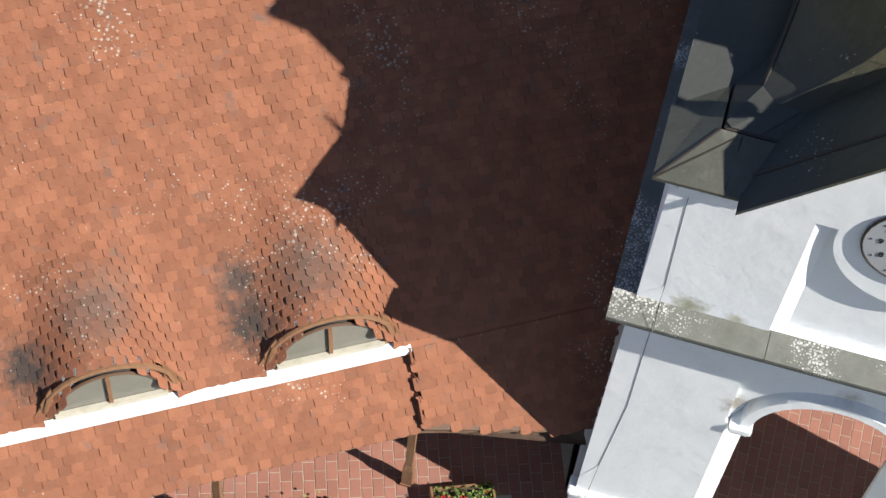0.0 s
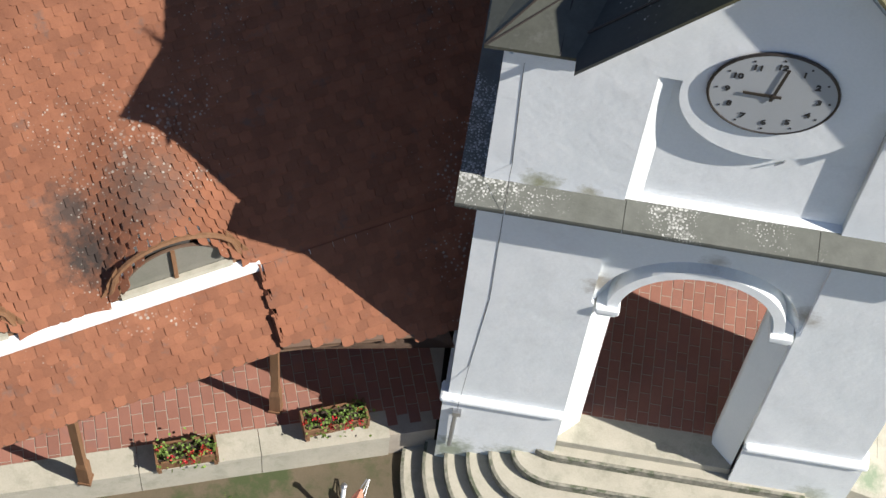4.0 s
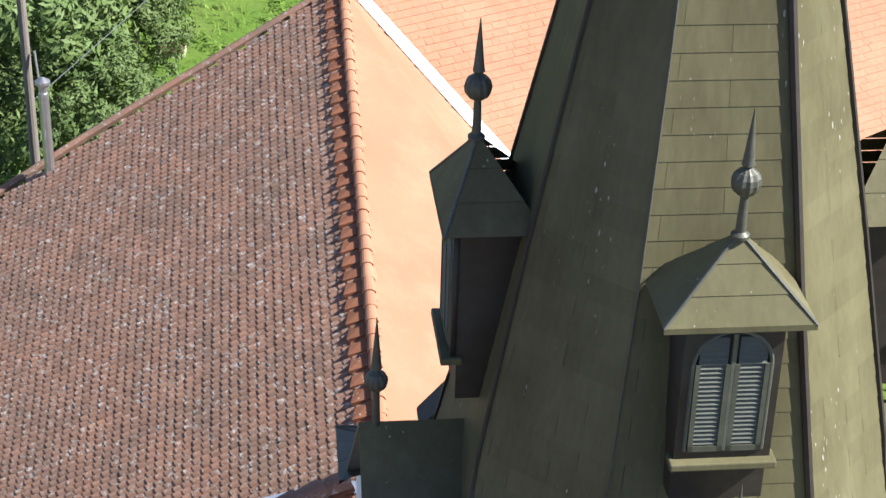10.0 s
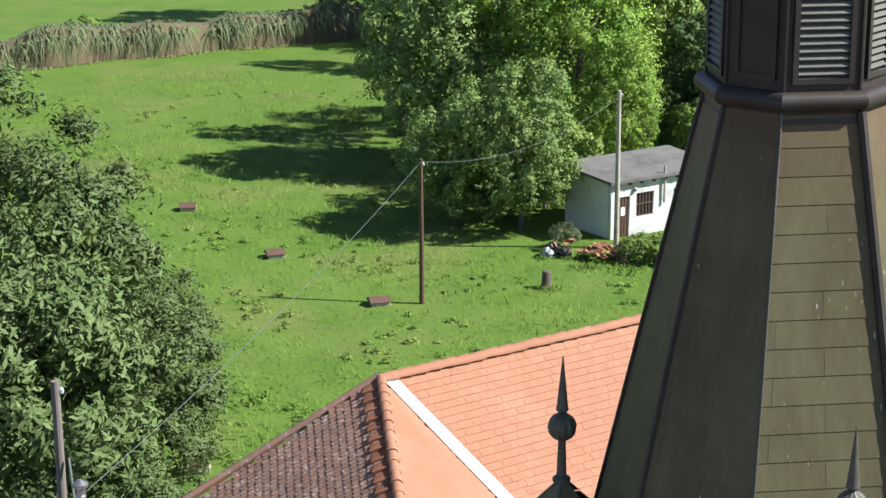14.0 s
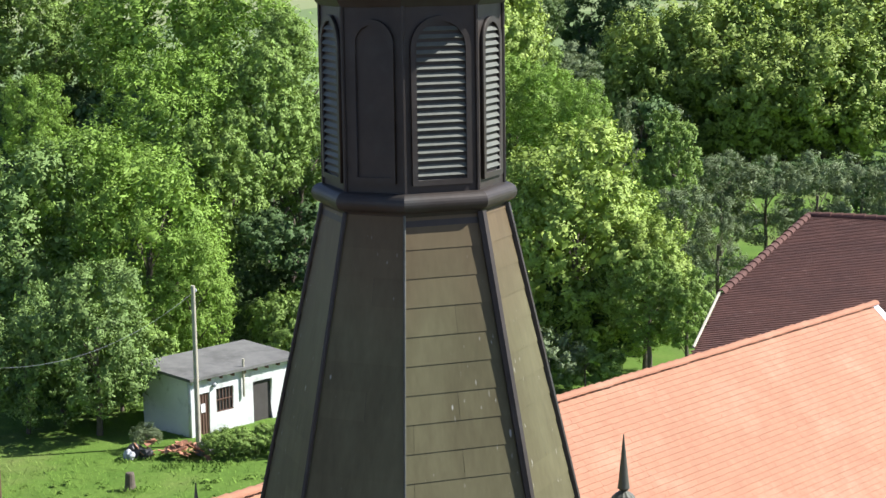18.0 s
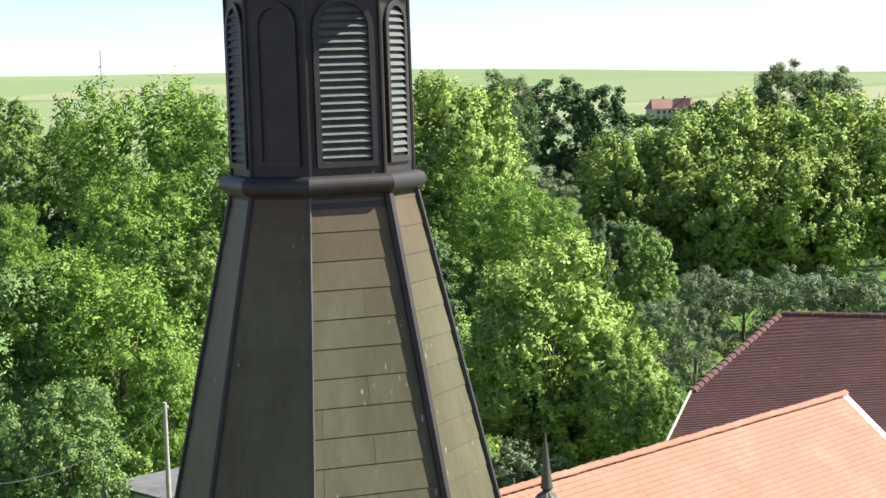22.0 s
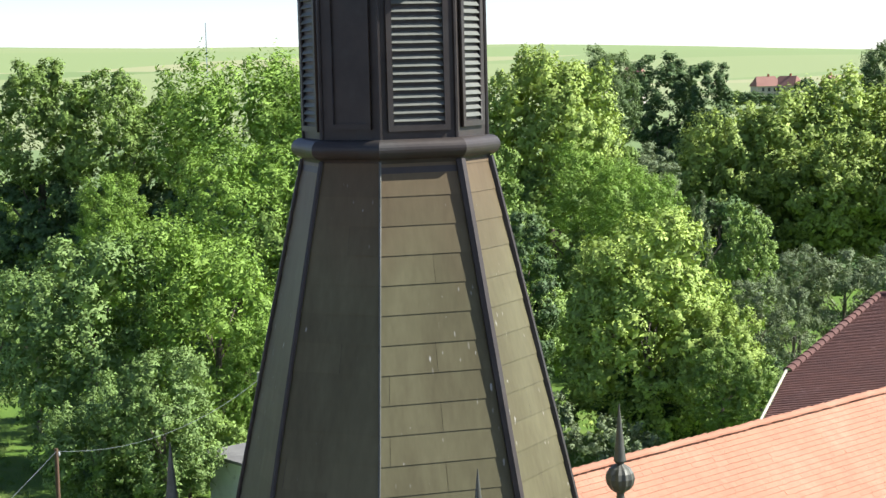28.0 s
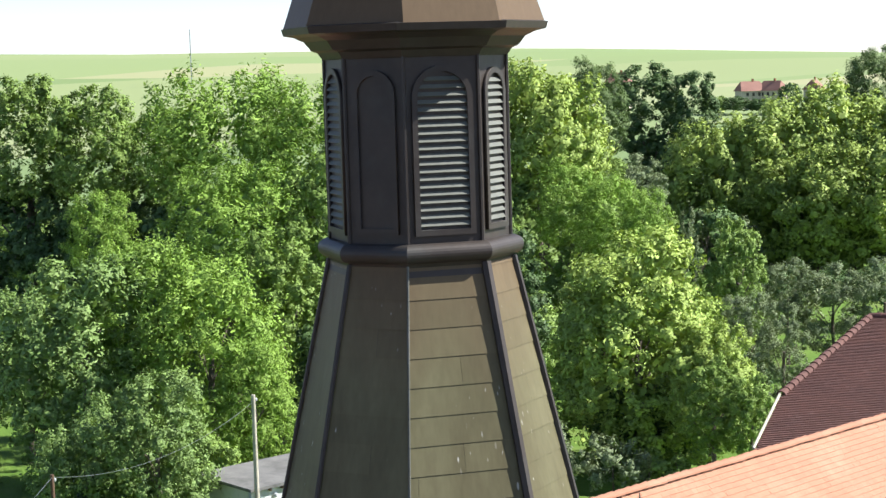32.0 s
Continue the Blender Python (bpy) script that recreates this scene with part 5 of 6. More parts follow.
steps = thing("entrance_steps", "seven worn concrete steps rounding off at one end", "steps")
for k in range(7):
    z1 = Z_PLAT - 0.17 * k
    yf, xl = -3.33 - 0.372 * k, -1.62 - 0.33 * k
    cx = -1.25
    pts = [(2.52, -3.0), (-3.0 if xl < -3.2 else xl, -3.0), (xl, -3.2)]
    pts = [(2.52, -3.0), (xl, -3.0)] + [(cx + (xl - cx) * math.cos(radians(a)), -3.2 + (yf + 3.2) * math.sin(radians(a))) for a in range(0, 91, 6)] + [(2.52, yf)]
    nose = [(2.52, -3.0), (xl - 0.025, -3.0)] + [(cx + (xl - 0.025 - cx) * math.cos(radians(a)), -3.2 + (yf - 0.025 + 3.2) * math.sin(radians(a))) for a in range(0, 91, 6)] + [(2.52, yf - 0.025)]
    part("step", loft([[(x, y, z) for x, y in lp] for z, lp in ((0, pts), (z1 - 0.06, pts), (z1 - 0.05, nose), (z1 - 0.008, nose), (z1, pts))]), CONCRETE, steps)
# riser fronts: real grime, with their shade painted into the same colour
for k in range(7):
    z1 = Z_PLAT - 0.17 * k
    yf, xl, cx = -3.33 - 0.372 * k - 0.03, -1.65 - 0.33 * k, -1.25
    rim = [(xl, -3.05)] + [(cx + (xl - cx) * math.cos(radians(a)), -3.2 + (yf + 3.2) * math.sin(radians(a))) for a in range(0, 91, 6)] + [(2.518, yf)]
    rim_in = [(xl + 0.05, -3.05)] + [(cx + (xl + 0.05 - cx) * math.cos(radians(a)), -3.2 + (yf + 0.05 + 3.2) * math.sin(radians(a))) for a in range(0, 91, 6)] + [(2.518, yf + 0.05)]
    part("nosing", loft([[(xo, yo, z1 - 0.165), (xo, yo, z1 - 0.004), (xi, yi, z1 + 0.003), (xi, yi, z1 - 0.165)] for (xo, yo), (xi, yi) in zip(rim, rim_in)]), GRIME_SHADE, steps, "weathered riser with shade put into its colour")
part("cheek_wall", loft([[(x, y, 0), (x, y, z)] for x, y, z in ()] or [[(2.524, -6.0, 0), (3.12, -6.0, 0), (3.12, -3.28, 0), (2.524, -3.28, 0)], [(2.524, -6.0, 0.95), (3.12, -6.0, 0.95), (3.12, -3.28, 1.12), (2.524, -3.28, 1.12)]]), CONCRETE, steps)

# sloping concrete apron along the tower's flank
apron = thing("concrete_apron", "sloping cream concrete apron with board marks beside the tower", "apron")
for k in range(6):
    x0, x1 = 3.13 + 0.435 * k, 3.13 + 0.435 * (k + 1) - 0.006
    z = lambda x: 1.55 - 0.50 * (x - 3.13)
    part("strip", loft([[(x0, y, 0), (x1, y, 0), (x1, y, z(x1)), (x0, y, z(x0))] for y in (-2.55, 4.2)]), CONCRETE, apron)
part("lip", loft([[(3.13, y, 0), (5.74, y, 0), (5.74, y, 0.24 + dz), (3.13, y, 1.55 + dz * 0.6 + e)] for y, dz, e in ((-3.12, 0.02, -0.28), (-3.05, 0.06, -0.24), (-2.552, 0.015, 0.0))]), CONCRETE, apron)

# yard surfaces
def patch(name, fn, n, m, mat, label, cat):
    v = [fn(i / n, j / m) for i in range(n + 1) for j in range(m + 1)]
    f = [(i * (m + 1) + j, (i + 1) * (m + 1) + j, (i + 1) * (m + 1) + j + 1, i * (m + 1) + j + 1) for i in range(n) for j in range(m)]
    return tagged(raw(name, v, f, mat), label, cat, kind="structure")


GRAVEL = surf("gravel", (0.30, 0.27, 0.22), (0.22, 0.20, 0.165), 9.0, 0.95, c=(0.14, 0.14, 0.08), cscale=1.2, camt=(0.55, 0.7), fine=70, bump=0.6)
LAWN = surf("lawn", (0.052, 0.082, 0.018), (0.078, 0.108, 0.026), 2.5, 0.95, c=(0.19, 0.165, 0.095), cscale=1.1, camt=(0.53, 0.66), fine=35, bump=0.8)
patch("lawn", lambda a, b: (3.2 + 34 * a, -30 + 46 * b, 0.03 + 0.02 * noise.noise((a * 60, b * 60, 0))), 60, 60, LAWN, "patchy short lawn with bare earth", "lawn")
patch("gravel_path", lambda a, b: (2.6 + (2.9 + 0.25 * math.sin(b * 9)) * a, -12 + 9.0 * b, 0.05 + 0.015 * noise.noise((a * 30, b * 60, 4))), 20, 40, GRAVEL, "trodden gravel beside the steps", "path")
patch("flower_bed", lambda a, b: (-16 + 19.0 * a, -16 + 13.6 * b, 0.05 + 0.03 * noise.noise((a * 40, b * 40, 9))), 30, 30, YARD, "bare weedy earth in front of the terrace", "earth")
patch("edging", lambda a, b: (5.62 + (0.34 + 0.10 * noise.noise((a * 3, b * 12, 2))) * a + 0.02 * 0, -4.6 + 9.5 * b, 0.06 + 0.02 * noise.noise((a * 30, b * 60, 7))), 6, 60, YARD, "strip of bare earth along the apron", "earth")
for x, y, w, l, rz in ((5.98, -0.16, 0.42, 1.05, 2), (6.75, -0.02, 0.95, 1.1, 3), (7.9, 0.2, 1.1, 1.05, 4), (6.8, 1.5, 1.0, 0.95, -2)):
    b = boxm(-w / 2, w / 2, -l / 2, l / 2, 0.0, 0.085, 0.02)
    s = finish("paving_slab", b, CONCRETE)
    s.matrix_world = pose(x, y, 0.02, 0, 0, rz)
    tagged(s, "worn concrete slab laid in the grass", "paving slab", "slabs in the lawn")

# lightning conductor down the facade
cond = thing("lightning_conductor", "thin wire running down the facade into a grey sleeve", "cable")
part("wire", tube([(-2.78, -HY - 0.12, 10.72), (-2.78, -HY - 0.004, 10.5), (-2.72, -HY - 0.004, 8.6), (-2.74, -HY - 0.40, 8.12), (-2.74, -HY - 0.30, 8.0), (-2.72, -HY - 0.024, 7.6), (-2.70, -HY - 0.024, 5.4), (-2.82, -HY - 0.024, 3.4), (-2.88, -HY - 0.16, 2.45), (-2.88, -HY - 0.12, 2.0)], 0.0035), BLACK, cond)
part("sleeve", tube([(-2.90, -HY - 0.13, 2.05), (-2.92, -HY - 0.12, 0.95)], 0.035), STEEL, cond)
part("clamp", boxm(-2.95, -2.82, -HY - 0.16, -HY - 0.06, 2.02, 2.12), STEEL, cond)
hook = finish("wall_bracket", tube([(0.36, -HY + DEEP, 9.36), (0.34, -HY + 0.10, 9.36), (0.24, -HY + 0.08, 9.30)], 0.012), STEEL)
tagged(hook, "small rusty iron bracket under the clock", "bracket")

# garden things left in the earth before the terrace
cart = thing("garden_umbrella", "folded faded red parasol with a white pole lying by the steps", "parasol")
CLOTH = surf("faded_cloth", (0.55, 0.20, 0.13), (0.62, 0.27, 0.18), 6.0, 0.9, fine=50)
part("pole", tube([(-4.39, -4.20, 0.74), (-4.37, -4.60, 0.02)], 0.035, 10), PLASTER, cart)
part("cap", lathe([(0.05, 0), (0.05, 0.04), (0.02, 0.06)], 10, (-4.39, -4.20, 0.73)), STEEL, cart)
part("cloth", loft([[(x - w, y, z), (x, y - 0.02, z + w * 0.7), (x + w, y, z), (x, y + 0.02, z - w * 0.5)] for x, y, z, w in ((-4.14, -4.10, 0.50, 0.03), (-4.17, -4.18, 0.42, 0.08), (-4.22, -4.38, 0.26, 0.11), (-4.27, -4.60, 0.10, 0.13))]), CLOTH, cart, "faded red cloth")
for dx in (-0.05, 0.03, 0.08):
    part("rib", tube([(-4.06 + dx * 0.3, -3.92, 0.52), (-4.15 + dx, -4.16, 0.42), (-4.2 + dx * 2.5, -4.55, 0.02)], 0.010, 6), STEEL, cart)
# flue pipe on the brown roof
flue = thing("flue_pipe", "shiny steel flue pipe with a cap on the roof", "chimney")
fb = Vector((-8.19, 17.2, 7.45))
part("pipe", lathe([(0.10, -0.2), (0.10, 1.75), (0.085, 1.78), (0.085, 1.92)], 16, fb), STEEL, flue)
part("cap", lathe([(0.15, 1.94), (0.15, 2.0), (0.03, 2.08)], 16, fb), STEEL, flue)

# ---- beyond the church: meadow with poles, hatches, shed ----
WHITEWASH = surf("whitewash", (0.58, 0.61, 0.60), (0.66, 0.68, 0.66), 1.0, 0.9, c=(0.40, 0.42, 0.40), cscale=0.8, camt=(0.55, 0.7))
FELT = surf("roofing_felt", (0.13, 0.13, 0.125), (0.18, 0.18, 0.17), 1.5, 0.95, c=(0.09, 0.09, 0.085), cscale=0.6)
RUSTY = surf("brown_paint", (0.095, 0.052, 0.036), (0.13, 0.072, 0.05), 4.0, 0.7)
sh = thing("shed", "whitewashed shed with a flat felt roof, brown door and window", "shed")
sh.location, sh.rotation_euler = (12.0, 65.9, 0), (0, 0, radians(26))
SW, SD, SH = 6.2, 3.6, 2.75
part("wall", plate([(0, 0), (SW, 0), (SW, SH), (0, SH)], [[(0.28, 0), (1.10, 0), (1.10, 2.05), (0.28, 2.05)], [(1.48, 1.0), (2.52, 1.0), (2.52, 2.12), (1.48, 2.12)], [(3.7, 0), (4.9, 0), (4.9, 2.05), (3.7, 2.05)]], 0, 0.25), WHITEWASH, sh)
part("wall", boxm(0, 0.25, 0.25, SD, 0, SH), WHITEWASH, sh)
part("wall", boxm(SW - 0.25, SW, 0.25, SD, 0, SH), WHITEWASH, sh)
part("wall", boxm(0.25, SW - 0.25, SD - 0.25, SD, 0, SH), WHITEWASH, sh)
part("roof", loft([[(-0.25, -0.3, SH + 0.02), (SW + 0.3, -0.3, SH + 0.02), (SW + 0.3, SD + 0.3, SH + 0.20), (-0.25, SD + 0.3, SH + 0.20)], [(-0.25, -0.3, SH + 0.16), (SW + 0.3, -0.3, SH + 0.16), (SW + 0.3, SD + 0.3, SH + 0.34), (-0.25, SD + 0.3, SH + 0.34)]]), FELT, sh, "dark felt flat roof")
for k in range(9):
    part("rafter_end", boxm(0.3 + 0.7 * k - 0.04, 0.3 + 0.7 * k + 0.04, -0.22, 0.0, SH - 0.13, SH + 0.02), DARKWOOD, sh)
dr = part("door", boxm(0.30, 1.08, 0.08, 0.13, 0.02, 2.03), RUSTY, sh, "brown plank door with a white notice")
for k in range(5):
    part("door_bar", boxm(0.36 + 0.16 * k, 0.39 + 0.16 * k, 0.05, 0.08, 0.1, 1.95), DARKWOOD, dr)
part("notice", boxm(0.60, 0.84, 0.03, 0.045, 1.15, 1.55), PLASTER, dr)
wd = part("window", boxm(1.48, 2.52, 0.10, 0.14, 1.0, 2.12), DARK, sh)
for k in range(6):
    part("window_bar", boxm(1.5 + 0.19 * k, 1.53 + 0.19 * k, 0.04, 0.08, 1.0, 2.12), RUSTY, wd)
for z in (1.0, 1.55, 2.08):
    part("window_rail", boxm(1.48, 2.52, 0.03, 0.09, z, z + 0.05), RUSTY, wd)
# dark sheet in place of the shed's shaded inside
part("garage_opening", boxm(3.7, 4.9, 0.15, 0.2, 0.0, 2.05), DARK, sh)
part("flue", tube([(3.05, -0.12, 1.5), (3.05, -0.12, 3.3)], 0.06, 10), CONCRETE, sh)
part("wall_lamp", lathe([(0.05, 0), (0.11, 0.05), (0.11, 0.15), (0.04, 0.2)], 12, (1.35, -0.08, 2.25)), DIAL, sh)


def pole(name, x, y, h, r, mat, label):
    p = thing(name, label, "utility pole")
    p.location = (x, y, ground_z(x, y))
    part("shaft", lathe([(r, 0), (r * 0.72, h)], 12), mat, p)
    part("insulator", lathe([(0.03, 0), (0.06, 0.03), (0.06, 0.12), (0.02, 0.16)], 10, (r * 0.9, 0, h - 0.3)), DIAL, p)
    return p


OLDWOOD = surf("grey_pole", (0.16, 0.14, 0.12), (0.21, 0.19, 0.165), 4.0, 0.9, stretch=(4, 4, 0.6))
p1 = pole("utility_pole", 12.0, 64.6, 7.3, 0.13, CONCRETE, "pale concrete utility pole before the shed")
p2 = pole("wooden_pole", 2.36, 57.8, 6.2, 0.11, DARKWOOD, "dark slender wooden pole in the meadow")
p3 = pole("old_pole", -9.0, 21.5, 10.0, 0.13, OLDWOOD, "grey weathered wooden pole behind the roof")


def sag(p, q, d, n=14):
    return [p.lerp(q, k / n) - Vector((0, 0, d * 4 * (k / n) * (1 - k / n))) for k in range(n + 1)]


for a, b, d in (((12.0, 64.6, 7.1), (2.36, 57.8, 6.0), 0.9), ((2.36, 57.8, 6.0), (-9.0, 21.6, 7.0), 0.4)):
    w = finish("overhead_wire", tube(sag(Vector(a), Vector(b), d), 0.010, 5), STEEL)
    tagged(w, "thin pale overhead wire slung between poles", "cable", "overhead wires")
guy = finish("stay_wire", tube([(-8.8, 21.4, 8.3), (-8.35, 20.2, 4.0)], 0.03, 5), STEEL)
tagged(guy, "pale stay wire beside the old pole", "cable")

for x, y in ((-3.52, 65.8), (-7.63, 74.7), (-11.24, 82.6), (0.6, 57.9), (-6.69, 40.5)):
    h = thing("hatch", "low concrete hatch with a brown sheet cover in the grass", "hatch", "hatches in the meadow")
    h.location, h.rotation_euler, h.scale = (x, y, ground_z(x, y)), (0, 0, radians(rnd.uniform(-15, 15))), (0.8, 0.8, 0.9)
    part("curb", boxm(-0.5, 0.5, -0.42, 0.42, 0, 0.20, 0.03), CONCRETE, h)
    b = loft([[(-0.60, -0.50, 0.20), (0.46, -0.50, 0.20), (0.46, 0.50, 0.20), (-0.60, 0.50, 0.20)], [(-0.60, -0.50, 0.24), (0.46, -0.50, 0.24), (0.46, 0.50, 0.24), (-0.60, 0.50, 0.24)], [(-0.60, -0.03, 0.44), (0.46, -0.03, 0.44), (0.46, 0.03, 0.44), (-0.60, 0.03, 0.44)]])
    part("cover", b, RUSTY, h, "rusty brown cover")

rub = thing("rubble_heap", "heap of broken orange tiles and dark plastic sheet", "heap")
rub.location, rub.scale = (10.95, 62.9, ground_z(10.95, 62.9)), (1.25, 1.25, 1.3)
for k in range(46):
    b = boxm(-0.16, 0.16, -0.1, 0.1, -0.015, 0.015)
    a, rr = rnd.uniform(0, 6.28), abs(rnd.gauss(0, 0.36))
    bmesh.ops.transform(b, matrix=pose(rr * math.cos(a) * 1.3, rr * math.sin(a), 0.05 + 0.45 * max(0, 1 - rr), rnd.uniform(-35, 35), rnd.uniform(-35, 35), rnd.uniform(0, 360)), verts=b.verts)
    part("broken_tile", b, TILE_ORANGE, rub)
for x, y, s, mt in ((0.75, 0.05, 0.34, FELT), (-1.55, 0.75, 0.30, BLACK), (-1.2, 0.45, 0.22, BLACK), (-1.8, 0.6, 0.2, DIAL)):
    b = bmesh.new()
    bmesh.ops.create_icosphere(b, subdivisions=3, radius=s)
    for v in b.verts:
        v.co *= 1 + 0.5 * noise.noise(v.co * 5 + Vector((x, y, 0))) + 0.35 * noise.noise(v.co * 14 + Vector((y, x, 0)))
        v.co.z *= 0.9
        v.co += Vector((x, y, s * 0.45))
    part("crumpled_sheet", b, mt, rub)
for k in range(7):
    b = boxm(-0.22, 0.22, -0.09, 0.09, -0.012, 0.012)
    bmesh.ops.transform(b, matrix=pose(-1.3 + rnd.uniform(-0.4, 0.4), 0.6 + rnd.uniform(-0.2, 0.2), rnd.uniform(0.15, 0.5), rnd.uniform(-50, 50), rnd.uniform(-50, 50), rnd.uniform(0, 360)), verts=b.verts)
    part("broken_tile", b, TILE_ORANGE, rub)

stump = thing("tree_stump", "short grey-brown tree stump standing in the grass", "stump")
stump.location = (7.85, 59.1, ground_z(7.85, 59.1))
part("trunk", lathe([(0.0, 0.0), (0.30, 0.0), (0.22, 0.25), (0.19, 0.72), (0.16, 0.78), (0.0, 0.80)], 14, (0, 0, -0.03)), TRUNK, stump)
FAR_ROOF = surf("faded_tile", (0.22, 0.11, 0.085), (0.28, 0.15, 0.115), 0.3, 0.9, bump=0)
# things far off
for x, y, foot, h, spread in ((121.5, 672.8, 27.0, 11.5, 0.0), (176.0, 660.5, 20.2, 13.0, 1.6)):
    mast = thing("mast", "lattice mast on the hillside" if spread else "thin radio mast on the skyline", "mast", "masts on the hill")
    for dx in (-spread, spread) if spread else (0.0,):
        part("leg", tube([(x + dx, y, ground_z(x, y) - 1), (x + dx * 0.15, y, foot + h)], 0.20, 6), STEEL, mast)
    for q in range(1, 5) if spread else ():
        w = spread * (1 - 0.85 * q / 5)
        part("brace", tube([(x - w, y, foot + h * q / 5), (x + w, y, foot + h * q / 5)], 0.10, 5), STEEL, mast)
for x, y, w, mat in ((202.4, 383.6, 6, TILE_RED), (207.0, 381.0, 6, TILE_RED), (215.6, 376.5, 4, TILE_RED), (174.3, 397.0, 5, TILE_RED)):
    fh = thing("farmhouse", "distant pale farmhouse with a tiled roof", "house", "distant village houses")
    z0 = 12.0 if x > 190 else 15.0
    fh.location, fh.scale, fh.rotation_euler = (x, y, z0), (0.5, 0.5, 0.55), (0, 0, radians(40 * (x % 3) - 60))
    part("plinth", boxm(-w, w, -4, 4, -30, -1), CONCRETE, fh)
    part("wall", boxm(-w, w, -4, 4, -1, 3.4), CONCRETE, fh)
    part("roof", loft([[(-w - 0.6, -4.8, 3.2), (-w - 0.6, 4.8, 3.2), (-w * 0.8, 0.1, 7.4), (-w * 0.8, -0.1, 7.4)], [(w + 0.6, -4.8, 3.2), (w + 0.6, 4.8, 3.2), (w * 0.8, 0.1, 7.4), (w * 0.8, -0.1, 7.4)]]), FAR_ROOF, fh)
    for k in (-1, 0, 1):
        part("window", boxm(k * w * 0.5 - 0.6, k * w * 0.5 + 0.6, -4.1, -4.0, 1.0, 2.5), DARK, fh)
    part("chimney", boxm(1.0, 1.8, -0.4, 0.4, 6.2, 8.4), TILE_RED, fh)


# ---- trees ----
def crown_mesh(name, seed, mat, aspect=1.0, lobes=20, tufts=13, leaves=48, leaf=0.040, slim=0.55, spike=0.0, loose=0.0):
    """Crown of unit radius: lobes set round an uneven shell, each covered with domed tufts of leaves, dark gaps between."""
    r = np.random.default_rng(seed)
    k = np.arange(lobes)
    zz = np.clip(-0.80 + 1.72 * (k + 0.5) / lobes + r.uniform(-0.07, 0.07, lobes), -0.85, 0.92)
    th = k * 2.39996 + r.uniform(-0.35, 0.35, lobes)
    shell = r.uniform(0.56, 0.80, lobes)
    ring = np.sqrt(np.maximum(0.02, 1 - zz * zz)) * shell
    C = np.stack([ring * np.cos(th), ring * np.sin(th), zz * shell * aspect + (aspect - 1) * 0.35 * zz], 1)
    R = r.uniform(0.18, 0.36, lobes)
    P, O, H = [], [], []
    for q in range(lobes):
        d = r.normal(size=(tufts * 3, 3)) + C[q] * 1.6 + np.array([0, 0, 0.35])
        d /= np.linalg.norm(d, axis=1)[:, None]
        p = C[q] + d * R[q] * r.uniform(0.86, 1.10 + loose, (tufts * 3, 1))
        far = np.linalg.norm(p[:, None, :] - C[None], axis=2) / R[None]
        far[:, q] = 9
        ok = far.min(1) > 0.85
        P.append(p[ok][:tufts])
        O.append(d[ok][:tufts])
        H.append(np.repeat((C[q] / np.linalg.norm(C[q]))[None], len(P[-1]), 0))
    P, O, H = np.concatenate(P), np.concatenate(O), np.concatenate(H)
    n = len(P)
    S = r.uniform(0.055, 0.135, n)
    up = np.array([0, 0, 1.0])
    axis = O + up * 0.7
    axis /= np.linalg.norm(axis, axis=1)[:, None]
    g = r.normal(size=(n, leaves, 3)) + axis[:, None] * 0.75
    g /= np.linalg.norm(g, axis=2)[:, :, None]
    along = (g * axis[:, None]).sum(2, keepdims=True)
    pos = P[:, None] + (g + along * axis[:, None] * (0.25 + spike)) * S[:, None, None] * r.uniform(0.55, 1.08 + loose, (n, leaves, 1))
    shade = g * 0.85 + O[:, None] * 0.22 + H[:, None] * 0.20 + up * 0.20 + r.normal(0, 0.22, (n, leaves, 3))
    size = leaf * r.uniform(0.55, 1.25, (n, leaves, 1))
    # coarse inner foliage that stops the view through
    ni = lobes * 42
    pick = r.integers(0, lobes, ni)
    gi = r.normal(size=(ni, 3))
    gi /= np.linalg.norm(gi, axis=1)[:, None]
    pos = np.concatenate([pos.reshape(-1, 3), C[pick] + gi * R[pick][:, None] * r.uniform(0.2, 0.80, (ni, 1))])
    shade = np.concatenate([shade.reshape(-1, 3), gi])
    size = np.concatenate([size.reshape(-1, 1), np.full((ni, 1), 0.075)])
    shade /= np.linalg.norm(shade, axis=1)[:, None]
    nrm = shade + r.normal(0, 0.42, shade.shape)
    nrm /= np.linalg.norm(nrm, axis=1)[:, None]
    ax = np.cross(nrm, r.normal(size=nrm.shape))
    ax /= np.linalg.norm(ax, axis=1)[:, None]
    bx = np.cross(nrm, ax)
    V = np.stack([pos - ax * size, pos - bx * size * slim, pos + ax * size, pos + bx * size * slim], 1).reshape(-1, 3)
    F = np.arange(len(V)).reshape(-1, 4)[:, ::-1]
    F = np.where(((np.cross(V[F[:, 1]] - V[F[:, 0]], V[F[:, 2]] - V[F[:, 1]]) * nrm).sum(1) > 0)[:, None], F, F[:, ::-1])
    me = bpy.data.meshes.new(name)
    me.from_pydata(V.tolist(), [], F.tolist())
    me.materials.append(mat)
    me.normals_split_custom_set_from_vertices(np.repeat(shade, 4, 0).tolist())
    return me


